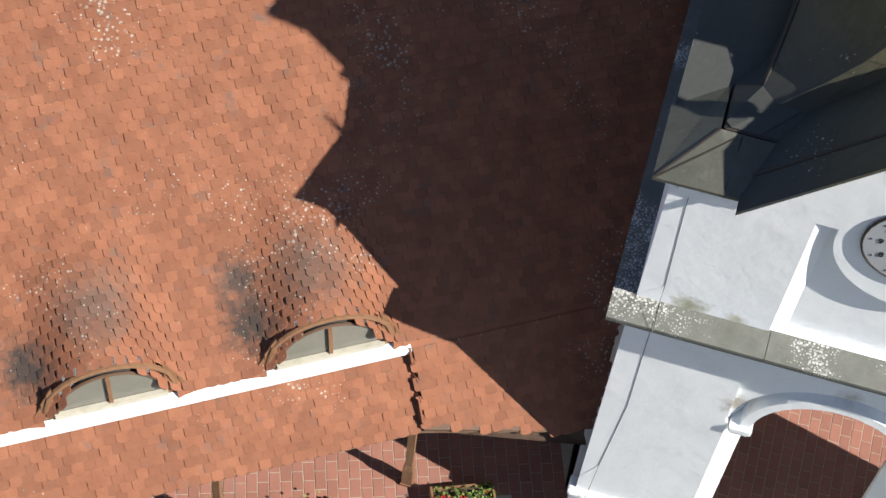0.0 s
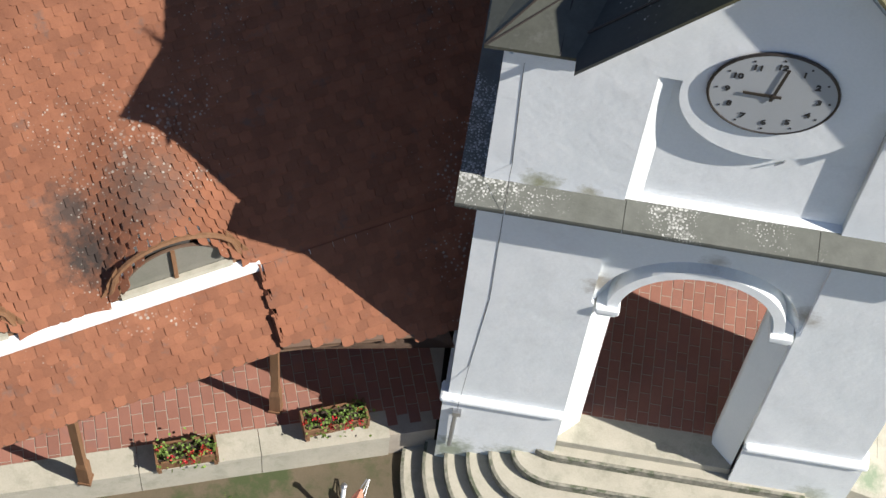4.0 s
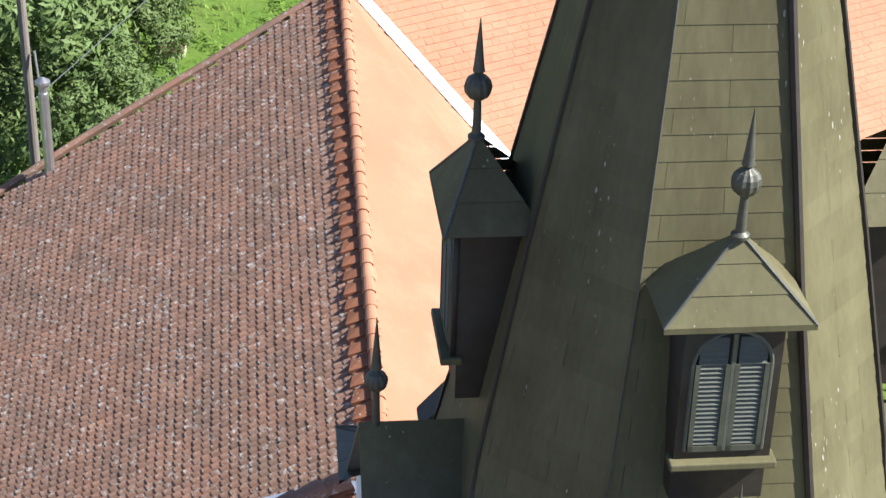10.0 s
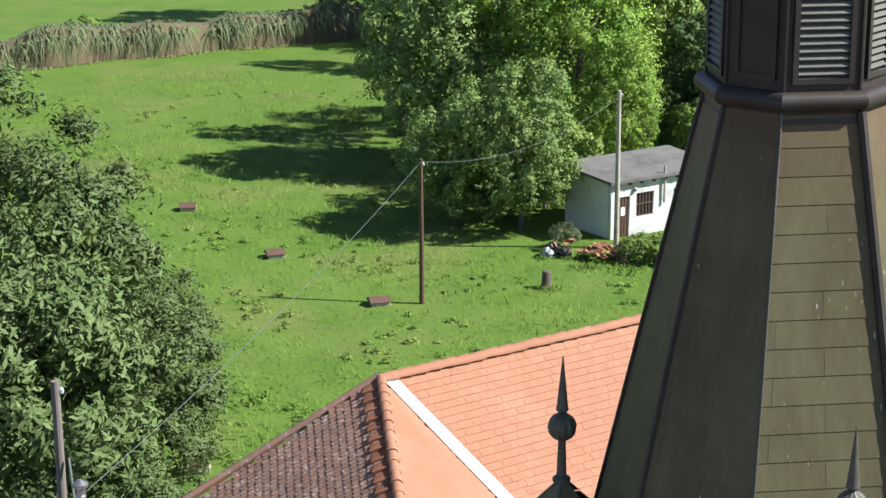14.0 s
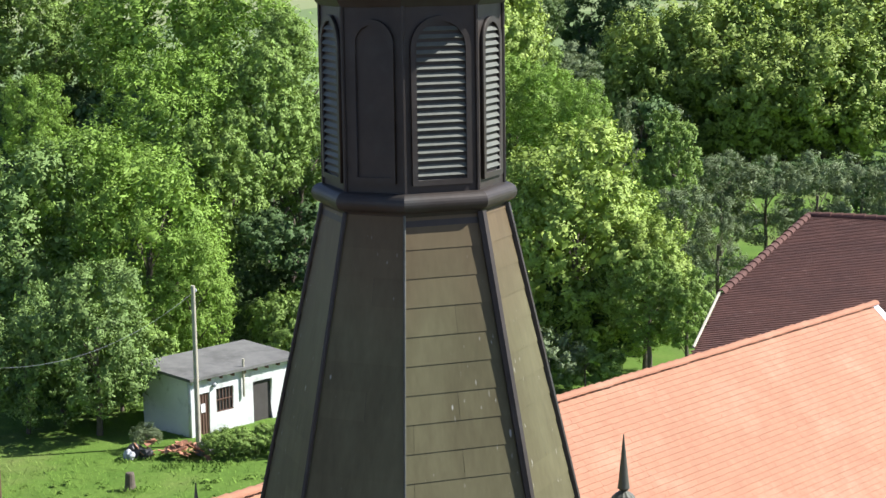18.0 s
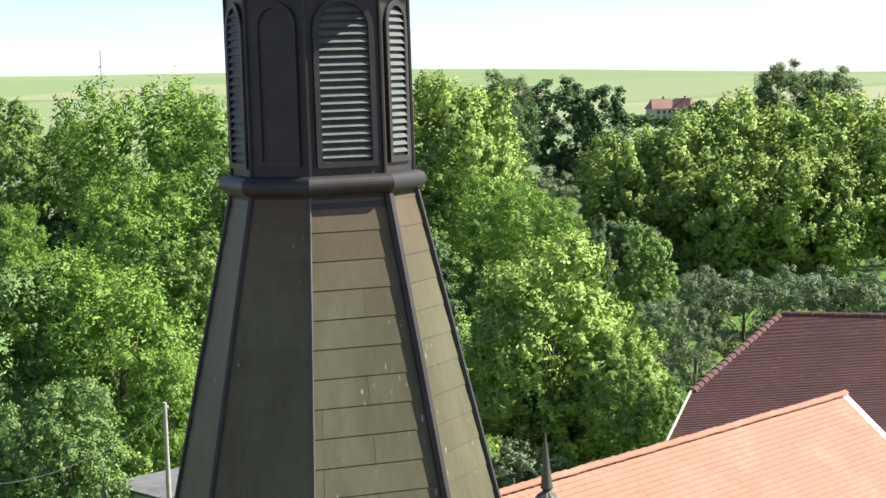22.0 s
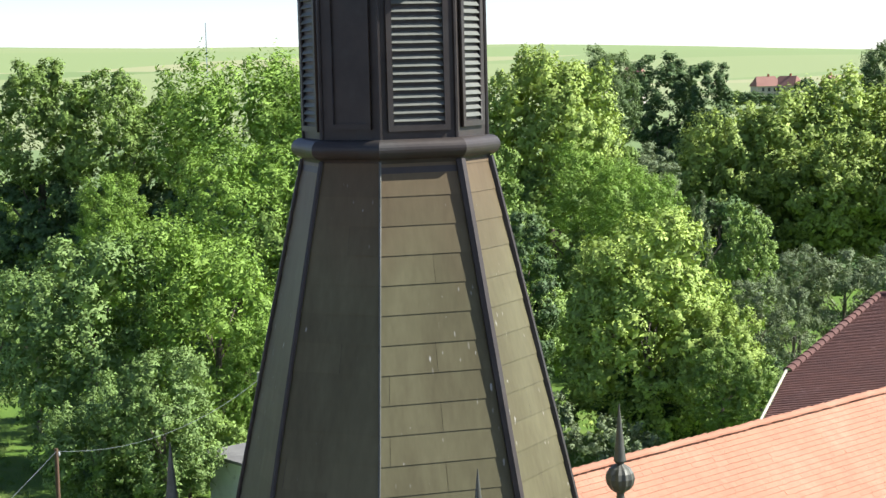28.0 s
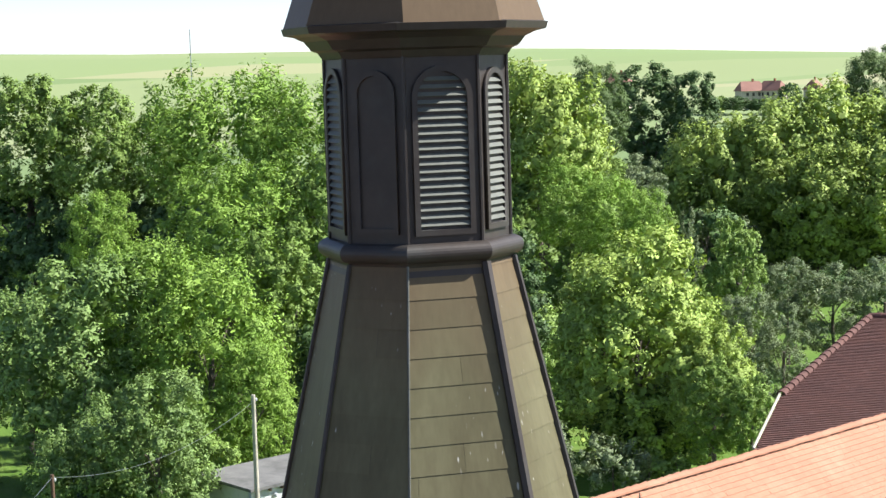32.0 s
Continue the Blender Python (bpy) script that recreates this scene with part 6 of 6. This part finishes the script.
def trunk_mesh(seed):
    r = random.Random(seed)
    bm = tube([(0, 0, 0), (0.015, 0.01, 0.2), (0.0, 0.02, 0.42), (0.02, 0, 0.60)], 0.03, 8)
    for v in bm.verts:
        k = 1.25 - 0.8 * v.co.z
        v.co.x *= k
        v.co.y *= k
    for j in range(7):
        a, z = r.uniform(0, 6.28), r.uniform(0.25, 0.5)
        l = r.uniform(0.2, 0.35)
        t = tube([(0, 0, z), (math.cos(a) * l * 0.5, math.sin(a) * l * 0.5, z + l * 0.4), (math.cos(a) * l, math.sin(a) * l, z + l * 0.7)], 0.005, 5)
        me = bpy.data.meshes.new("limb")
        t.to_mesh(me)
        t.free()
        bm.from_mesh(me)
        bpy.data.meshes.remove(me)
    me = bpy.data.meshes.new("trunk")
    bm.to_mesh(me)
    bm.free()
    me.materials.append(TRUNK)
    return me


LABELS = {
    "dark": "dark green broadleaf tree with a dense crown", "mid": "green broadleaf tree with an uneven crown",
    "ash": "bright yellow-green feathery tree in full leaf", "grey": "grey-green bushy tree in a thicket",
    "walnut": "dull green walnut tree with hanging narrow leaves", "maple": "dense round maple with sunlit yellow-green tufts",
    "vine": "old tree overgrown with hanging green creeper",
}
# leaf paint, lobes, tufts, leaves, leaf size, slimness, spike, looseness
FORMS = {
    "dark": (LEAF_DARK, 30, 10, 46, 0.040, 0.55, 0.0, 0.05), "mid": (LEAF_MID, 30, 10, 46, 0.038, 0.5, 0.1, 0.10),
    "ash": (LEAF_LIGHT, 32, 10, 46, 0.034, 0.38, 0.5, 0.30), "grey": (LEAF_GREY, 18, 14, 44, 0.034, 0.40, 0.3, 0.15),
    "walnut": (LEAF_WALNUT, 30, 15, 46, 0.036, 0.36, 0.1, 0.20), "maple": (LEAF_MAPLE, 40, 9, 64, 0.031, 0.60, 0.9, 0.10),
    "vine": (LEAF_VINE, 30, 10, 46, 0.034, 0.5, 0.2, 0.25),
}
CROWNS = {}
TRUNKS = [trunk_mesh(s) for s in (1, 2)]
rt = random.Random(77)


def crown_for(kind, aspect, small):
    """Crowns are made once for each kind and size, in a few builds, and shared."""
    key = (kind, aspect, small, rt.randrange(2))
    if key not in CROWNS:
        mat, lobes, tufts, leaves, leaf, slim, spike, loose = FORMS[kind]
        if small:
            lobes, tufts, leaves, leaf = 12, 10, 38, leaf * 1.45
        lobes = round(lobes * (0.5 + 0.5 * aspect))
        CROWNS[key] = crown_mesh("crown", 100 + len(CROWNS), mat, aspect, lobes, tufts, leaves, leaf, slim, spike, loose)
    return CROWNS[key]


def tree(kind, x, y, top, radius, low=None, label=None, small=False):
    """A tree whose crown reaches from the height low up to top."""
    z0 = ground_z(x, y)
    top = max(top, z0 + 1.2)
    low = z0 + (top - z0) * 0.06 if low is None else max(low, z0 + 0.05)
    h = top - z0
    tall = h > 5
    t = thing("tree" if tall else "bush", label or (LABELS[kind] if tall else LABELS[kind].replace("tree", "bush").replace("maple", "maple bush")), "tree" if tall else "bush", "trees round the church" if tall else "bushes round the church")
    t.location = (x, y, z0)
    tr = new("trunk", rt.choice(TRUNKS))
    tr.parent = t
    tr.scale = (h * 0.5, h * 0.5, h)
    half = (top - low) / 2
    aspect = min((0.8, 1.15, 1.6, 2.1), key=lambda q: abs(q - half / radius))
    c = new("crown", crown_for(kind, aspect, small))
    c.parent = t
    c.location = (0, 0, (top + low) / 2 - z0)
    c.scale = (radius * 1.0, radius * 1.0, half / aspect * 0.95)
    c.rotation_euler = (0, 0, rt.uniform(0, 6.28))
    return t


# grass tufts over the near meadow
BLADE = surf("grass_blade", (0.105, 0.195, 0.030), (0.155, 0.25, 0.044), 0.35, 0.9, bump=0, c=(0.19, 0.235, 0.070), cscale=0.12, camt=(0.5, 0.7), island=0.15, fine=3.0, spec=0.2)
gr = np.random.default_rng(31)
NB = 150000
gx, gy = gr.uniform(-24, 20, NB), 20 + 92 * gr.random(NB) ** 1.15
clump = np.sin(gx * 1.9 + 2 * np.sin(gy * 0.7)) * np.sin(gy * 1.3 + 2 * np.sin(gx * 0.9)) + 0.6 * np.sin(gx * 0.35 + gy * 0.21)
gx[:26000], gy[:26000] = gr.uniform(3.4, 9.5, 26000), gr.uniform(-8, 4, 26000)
wx, wy = gr.uniform(-9, -2.4, 60000), gr.uniform(-8.5, -3.4, 60000)
keep_w = (np.sin(wx * 2.3 + np.sin(wy * 1.7) * 2) * np.sin(wy * 2.9 + wx) > -0.3) & ((wx + 3.0) ** 2 + (wy + 3.2) ** 2 > 10.5) & (wy < -3.5 + 0.36 * (wx + 3.8))
wx, wy = wx[keep_w][:5000], wy[keep_w][:5000]
gx[26000:26000 + len(wx)], gy[26000:26000 + len(wx)] = wx, wy
gh = (0.06 + 0.14 * gr.random(NB) ** 2) * np.where(clump > 0.45, 2.3, 1.0)
gz = np.array([ground_z(a, b) for a, b in zip(gx, gy)]) - 0.01
gh[(gy < 10) & (gx > 0)] *= 0.42
ga, gw = gr.uniform(0.05, 1.45, NB), (0.014 + 0.02 * gr.random(NB)) * np.where(gy < 10, 0.5, 1.0)
lean = gr.normal(0, 0.6, (NB, 2)) * gh[:, None]
foot = np.stack([gx, gy, gz], 1)
side = np.stack([np.cos(ga) * gw, np.sin(ga) * gw, 0 * ga], 1)
tipv = foot + np.stack([lean[:, 0], lean[:, 1], gh], 1)
GV = np.stack([foot - side, foot + side, tipv], 1).reshape(-1, 3)
tufts = raw("grass_tufts", GV.tolist(), np.arange(len(GV)).reshape(-1, 3).tolist(), BLADE)
up3 = np.repeat(np.stack([gr.normal(0, 0.25, NB), gr.normal(0, 0.25, NB), np.ones(NB)], 1), 3, 0)
tufts.data.normals_split_custom_set((up3 / np.linalg.norm(up3, axis=1)[:, None]).tolist())
tagged(tufts, "tufts of long green meadow grass", "grass", kind="stuff")
# taller weeds in patches
wr = np.random.default_rng(8)
NW, NL = 2600, 26
wx, wy = wr.uniform(-17, 21, NW), 19 + 86 * wr.random(NW) ** 1.7
hug = np.sin(wx * 0.7 + 1.3 * np.sin(wy * 0.4)) + np.sin(wy * 0.5 + wx * 0.3)
ok = (hug > 0.1) & ((wy < 62) | (wx < 3))
wx, wy = wx[ok], wy[ok]
ws = wr.uniform(0.14, 0.50, len(wx)) ** 1.2 * np.where(wy < 48, 1.25, 0.85)
wc = np.stack([wx, wy, [ground_z(a, b) for a, b in zip(wx, wy)]], 1)
wg = wr.normal(size=(len(wx), NL, 3)) + np.array([0, 0, 0.5])
wg[:, :, 2] = np.abs(wg[:, :, 2])
wg /= np.linalg.norm(wg, axis=2)[:, :, None]
wp = (wc[:, None] + wg * np.array([1.2, 1.2, 0.9]) * ws[:, None, None] * wr.uniform(0.4, 1.0, (len(wx), NL, 1))).reshape(-1, 3)
wn_ = (wg + np.array([0, 0, 0.4]) + wr.normal(0, 0.2, wg.shape)).reshape(-1, 3)
wn_ /= np.linalg.norm(wn_, axis=1)[:, None]
wa = np.cross(wn_, wr.normal(size=wn_.shape))
wa *= wr.uniform(0.05, 0.13, (len(wa), 1)) / np.linalg.norm(wa, axis=1)[:, None]
wb = np.cross(wn_, wa) * 0.45
WV = np.stack([wp - wa, wp - wb, wp + wa, wp + wb], 1).reshape(-1, 3)
weeds = raw("weeds", WV.tolist(), np.arange(len(WV)).reshape(-1, 4).tolist(), BLADE)
weeds.data.normals_split_custom_set_from_vertices(np.repeat(wn_, 4, 0).tolist())
tagged(weeds, "clumps of leafy green weeds in the meadow", "weeds", kind="stuff")

FAR_HEDGES = (  # kind, place, top, radius, foot of the crown
    ("dark", 201.1, 361.6, 15.8, 2.6, 2), ("dark", 187.5, 363.1, 13.2, 4.1, 2), ("dark", 193.7, 359.9, 12.7, 3.9, 2),
    ("mid", 184, 364.9, 13.5, 3.2, 2), ("dark", 73.2, 112.2, 5.2, 2.8, 1.5), ("dark", 76.2, 107.9, 5.3, 2.7, 0.6),
    ("dark", 70.7, 116, 4.5, 2.8, 1.3), ("dark", 65.8, 116.4, 5.2, 2.3, 0.6), ("mid", 12.9, 62.3, 0.3, 1.2, 0.1),
    ("grey", 9.7, 64.8, 0.2, 0.7, 0.2), ("dark", 32.6, 87.7, 12.1, 2.5, 0.1),
    ("mid", 34, 95.6, 15.9, 2.2, 3.2), ("dark", 34.2, 75.1, 4.8, 1.8, 0.1), ("dark", 36.5, 73, 3.4, 1.8, 0.1),
    ("mid", 34.3, 71.8, 2.2, 1.5, 0.1), ("maple", 34.4, 72.9, 12.7, 4, 0.2), ("maple", 36.8, 69.5, 8.3, 2.4, 0.9),
    ("maple", 34.2, 77.3, 10.7, 2.5, 0.1), ("mid", 48.6, 122.8, 13.6, 6.1, 0.3), ("maple", 48.6, 124.3, 22, 5.5, 8.4),
    ("mid", 59.8, 137.8, 13.6, 3.5, 0.3), ("walnut", 59.8, 139.3, 22, 3.2, 12.4), ("dark", 79.5, 169.5, 13.4, 4.4, 0.3),
)
EAST_WOOD = (  # kind, place, top, radius, foot of the crown
    ("dark", 79.5, 171, 21.6, 4, 9.6), ("dark", 82.9, 165.7, 13, 3.4, 0.3), ("dark", 82.9, 167.2, 20.9, 3.1, 11.6),
    ("mid", 65, 139.9, 8.2, 3.2, 0.3), ("grey", 65, 141.4, 13.3, 2.9, 5.1), ("mid", 43.6, 103.3, 9.3, 2.6, 0.3),
    ("ash", 43.6, 104.8, 15, 2.4, 7.8), ("mid", 45, 99.5, 8.7, 2.5, 0.3), ("ash", 45, 101, 14, 2.3, 7.1),
    ("mid", 45.8, 95.8, 8.2, 1.9, 0.3), ("ash", 45.8, 97.3, 13.3, 1.7, 8.2), ("maple", 76.5, 148.1, 15.4, 5.9, 0.1),
    ("maple", 82.8, 147, 17.4, 7, 0.1), ("maple", 89.8, 145.4, 18.5, 7.7, 0.1), ("maple", 95.8, 141.7, 19, 8, 0.1),
    ("maple", 100.9, 135.8, 18.6, 8.2, 0.1), ("maple", 88.3, 135.8, 14.9, 6.5, 0.1), ("maple", 82, 138.4, 13.5, 5.9, 0.1),
    ("mid", 116.3, 184, 14.1, 4.6, 0.3), ("walnut", 116.3, 185.5, 22.8, 4.2, 10.2), ("mid", 121.8, 181.7, 13.5, 4.4, 0.3),
    ("walnut", 121.8, 183.2, 21.8, 4, 9.8), ("mid", 50.4, 92.9, 11.7, 2, 1.4), ("mid", 50.1, 98.2, 7.3, 1, 0.3),
)
EAST_HEDGES = (  # kind, place, top, radius, foot of the crown
    ("grey", 50.1, 99.7, 11.8, 0.9, 0.2), ("grey", 58, 100.2, 7.8, 2.4, 0.2), ("grey", 59.7, 96.9, 7.6, 2.6, 0.2),
    ("grey", 61.7, 93.5, 8.1, 2.5, 0.2), ("grey", 63.1, 90.2, 8.1, 2.5, 0.2), ("grey", 64.5, 86.9, 8.7, 2.5, 0.2),
    ("grey", 45.4, 82, 8.2, 2.1, 0.2), ("grey", 46.3, 79.2, 7.8, 1.6, 0.2), ("mid", 35.2, 65.8, 7.2, 1.4, 1.8),
    ("mid", 36.4, 64.1, 6.5, 1.3, 2), ("vine", 6.7, 81.7, 13, 4.3, 0.1), ("vine", 5.2, 70.3, 6, 2.5, 0.1),
    ("vine", 7.3, 73.6, 6.4, 2.2, 0.4), ("ash", 12.8, 78.7, 12.4, 4, 0.1), ("ash", 14.3, 75.4, 8.5, 2.1, 0.9),
    ("vine", 8.2, 68.4, 8.5, 2.6, 0.1), ("vine", 4.5, 90, 10.4, 2.6, 0.8), ("ash", 10.1, 82.3, 13.5, 3.6, 5),
    ("walnut", 19.3, 83.4, 5.4, 1.7, 0.1), ("ash", 16.8, 92.2, 16.6, 3.7, 6), ("mid", 22.6, 92.9, 16.9, 3.2, 5.6),
    ("mid", 18.7, 87.7, 13.1, 2.6, 3.6), ("ash", 5.7, 176.2, 11.9, 4.4, 0.2), ("mid", 11.9, 173.7, 10.8, 4.1, 0.2),
)
WEST_WOOD = (  # kind, place, top, radius, foot of the crown
    ("mid", 19.4, 168.8, 10.3, 4, 0.2), ("dark", 23, 119.9, 13.9, 7, 0.3), ("ash", 23, 121.4, 22.5, 6.4, 8.6),
    ("dark", 27.7, 114.8, 13.1, 5.1, 0.3), ("ash", 27.7, 116.3, 21.2, 4.6, 8.1), ("dark", 18.8, 130.9, 12, 3.7, 0.3),
    ("mid", 18.8, 132.4, 19.4, 3.4, 9.2), ("dark", 13.7, 127.6, 13.2, 4.2, 0.3), ("mid", 13.7, 129.1, 21.3, 3.8, 9.9),
    ("dark", 9.2, 132.1, 13.8, 4.5, 0.3), ("mid", 9.2, 133.6, 22.3, 4.1, 10), ("dark", 11.7, 109.7, 8.7, 2.5, 0.3),
    ("ash", 11.7, 111.2, 14.1, 2.3, 7.2), ("dark", 28.2, 106.4, 11.2, 2.5, 0.3), ("mid", 28.2, 107.9, 18.1, 2.3, 11.2),
    ("mid", 27, 99.9, 13.2, 2.2, 4.7),
)
WALNUTS = (("walnut", -11.0, 38.0, 12.2, 3.7), ("walnut", -16.3, 41.0, 15.0, 5.0), ("walnut", -12.0, 33.0, 11.0, 4.4), ("walnut", -19.0, 38.0, 14.0, 5.5), ("walnut", -9.4, 30.0, 5.5, 2.4), ("walnut", -8.6, 35.0, 8.2, 2.8), ("walnut", -7.9, 40.5, 7.0, 2.2))
for row in FAR_HEDGES + EAST_WOOD + EAST_HEDGES + WEST_WOOD + WALNUTS:
    tree(*row)
for x, y, h, w in ((30.5, 67.5, 3.5, 2.0), (27.0, 70.0, 4.2, 2.4), (41.5, 97.0, 6.0, 3.4), (46.0, 99.5, 6.0, 3.2)):
    tree(rt.choice(("dark", "mid", "grey")), x, y, h, w, small=True)
# undergrowth that closes the woods behind
for k in range(64):
    x = rt.uniform(16, 112)
    y = 100 + 0.36 * x + rt.uniform(-6, 46) + (10 if x > 60 else 0)
    if 46 < x < 64 and y < 125:
        continue
    tree(rt.choice(("dark", "mid", "dark", "grey")), x, y, rt.uniform(5, 9.5) + ground_z(x, y), rt.uniform(3.2, 5.2), small=True)
for x, y, h, w in ((7.0, 71.0, 3.5, 2.2), (10, 72.5, 5, 2.6), (20, 75, 5, 3), (24, 79, 6, 3.2), (29, 76, 4, 2.6), (32, 66.5, 2.6, 1.8), (38, 74, 5, 3), (42, 80, 5, 3), (46, 86, 4.5, 3), (22, 84, 8, 3.4), (28, 88, 9, 3.4), (35, 92, 8, 3.4), (14, 62.2, 1.3, 1.3), (15.5, 62.0, 1.4, 1.5), (17, 62.4, 1.3, 1.4), (31, 90, 9, 4)):
    tree(rt.choice(("mid", "grey", "dark")), x, y, h, w, small=h < 5)
# an earth bank with arching stalks closes the meadow
def bank_foot(a):
    x = -29 + 41 * a
    return Vector((x, 112.2 + 16.0 * a + 0.7 * noise.noise((x * 0.25, 3, 0)), 0))


bank = thing("overgrown_bank", "brown earth bank overhung by grey-green arching stalks", "bank")
rows = []
for k in range(83):
    f = bank_foot(k / 82)
    g, h = ground_z(f.x, f.y), 2.2 + 0.9 * noise.noise((f.x * 0.2, 7, 0))
    ring = []
    for q, (back, up) in enumerate(((-0.3, -0.4), (0.1, 0.35), (0.35, 0.75), (0.9, 1.0), (2.2, 0.96), (4.0, 0.4), (5.0, -0.4))):
        w = 0.35 * noise.noise((f.x * 0.9, q * 2.3, 1))
        ring.append(f + Vector((0, back + w, g + h * up + 0.5 * w)))
    rows.append(ring)
BV = [v for ring in rows for v in ring]
BF = [(k * 7 + q, (k + 1) * 7 + q, (k + 1) * 7 + q + 1, k * 7 + q + 1) for k in range(82) for q in range(6)]
EARTH = surf("bank_earth", (0.16, 0.115, 0.07), (0.11, 0.095, 0.05), 1.2, 0.95, bump=0.4, c=(0.10, 0.14, 0.05), cscale=0.8, camt=(0.5, 0.65), fine=12)
raw("earth", BV, BF, EARTH, bank, "dry brown earth with roots")


def arching(V, F, base, lean, length, rise, width):
    side = Vector((-lean.y, lean.x, 0)) * width
    n = len(V)
    for q in range(5):
        u = q / 4
        c = base + lean * (length * u) + Vector((0, 0, rise * u - (rise + 0.75 * length) * u * u))
        s = side * (1.05 - u)
        V += [c - s, c + s]
        if q:
            F.append((n + q * 2 - 2, n + q * 2 - 1, n + q * 2 + 1, n + q * 2))


SV, SF, TV, TF = [], [], [], []
for k in range(5200):
    f = bank_foot(rt.random())
    clump = noise.noise((f.x * 0.45, 11, 0))
    if clump < rt.uniform(-0.35, 0.25):
        continue
    g, h, back = ground_z(f.x, f.y), 2.2 + 0.9 * noise.noise((f.x * 0.2, 7, 0)), rt.uniform(0.2, 3.6)
    a = radians(-90 + rt.gauss(8, 34))
    arching(SV, SF, f + Vector((0, back, g + h * (0.95 if back > 0.8 else 0.75) - 0.1)), Vector((math.cos(a), math.sin(a), 0)), rt.uniform(0.8, 2.0), max(0.4, rt.uniform(0.6, 1.7) + 1.5 * clump), rt.uniform(0.035, 0.075))
raw("stalk_cover", SV, SF, LEAF_GREY, bank, "grey-green arching stalks")
for k in range(900):
    f = bank_foot(rt.random())
    a = radians(-90 + rt.gauss(0, 50))
    arching(TV, TF, f + Vector((0, -rt.uniform(0, 0.7), ground_z(f.x, f.y) - 0.05)), Vector((math.cos(a), math.sin(a), 0)), rt.uniform(0.3, 0.6), rt.uniform(0.5, 1.1), 0.04)
raw("dry_grass", TV, TF, surf("dry_stalk", (0.30, 0.27, 0.13), (0.22, 0.24, 0.09), 0.6, 0.9, bump=0, island=0.2), bank, "yellowed grass at the foot")
# tall grass round the heap of rubble
HV, HF = [], []
for k in range(420):
    cx, cy, sp = rt.choice(((9.75, 63.2, 0.35), (8.6, 63.6, 0.4), (11.3, 61.4, 0.7), (12.2, 61.0, 0.6), (10.2, 61.7, 0.5), (7.9, 58.9, 0.3)))
    x, y, a = rt.gauss(cx, sp), rt.gauss(cy, sp * 0.6), rt.uniform(0, 6.28)
    arching(HV, HF, Vector((x, y, ground_z(x, y) - 0.03)), Vector((math.cos(a), math.sin(a), 0)), rt.uniform(0.15, 0.45), rt.uniform(0.6, 1.15), rt.uniform(0.015, 0.03))
tall = raw("tall_grass", HV, HF, BLADE)
tagged(tall, "tall rough grass round the rubble and the stump", "grass", kind="stuff")
for x, y, h, w in ((-27.5, 119.5, 3.6, 2.0), (-24.5, 121.0, 3.2, 1.7), (-16, 123, 2.8, 1.5), (3.0, 127.5, 4.2, 2.4), (7.0, 128.5, 4.6, 2.6), (10.5, 129.5, 5.0, 2.7)):
    tree(rt.choice(("grey", "mid")), x, y, h, w, low=0.1, small=True, label="grey-green bush on the bank beside the meadow")
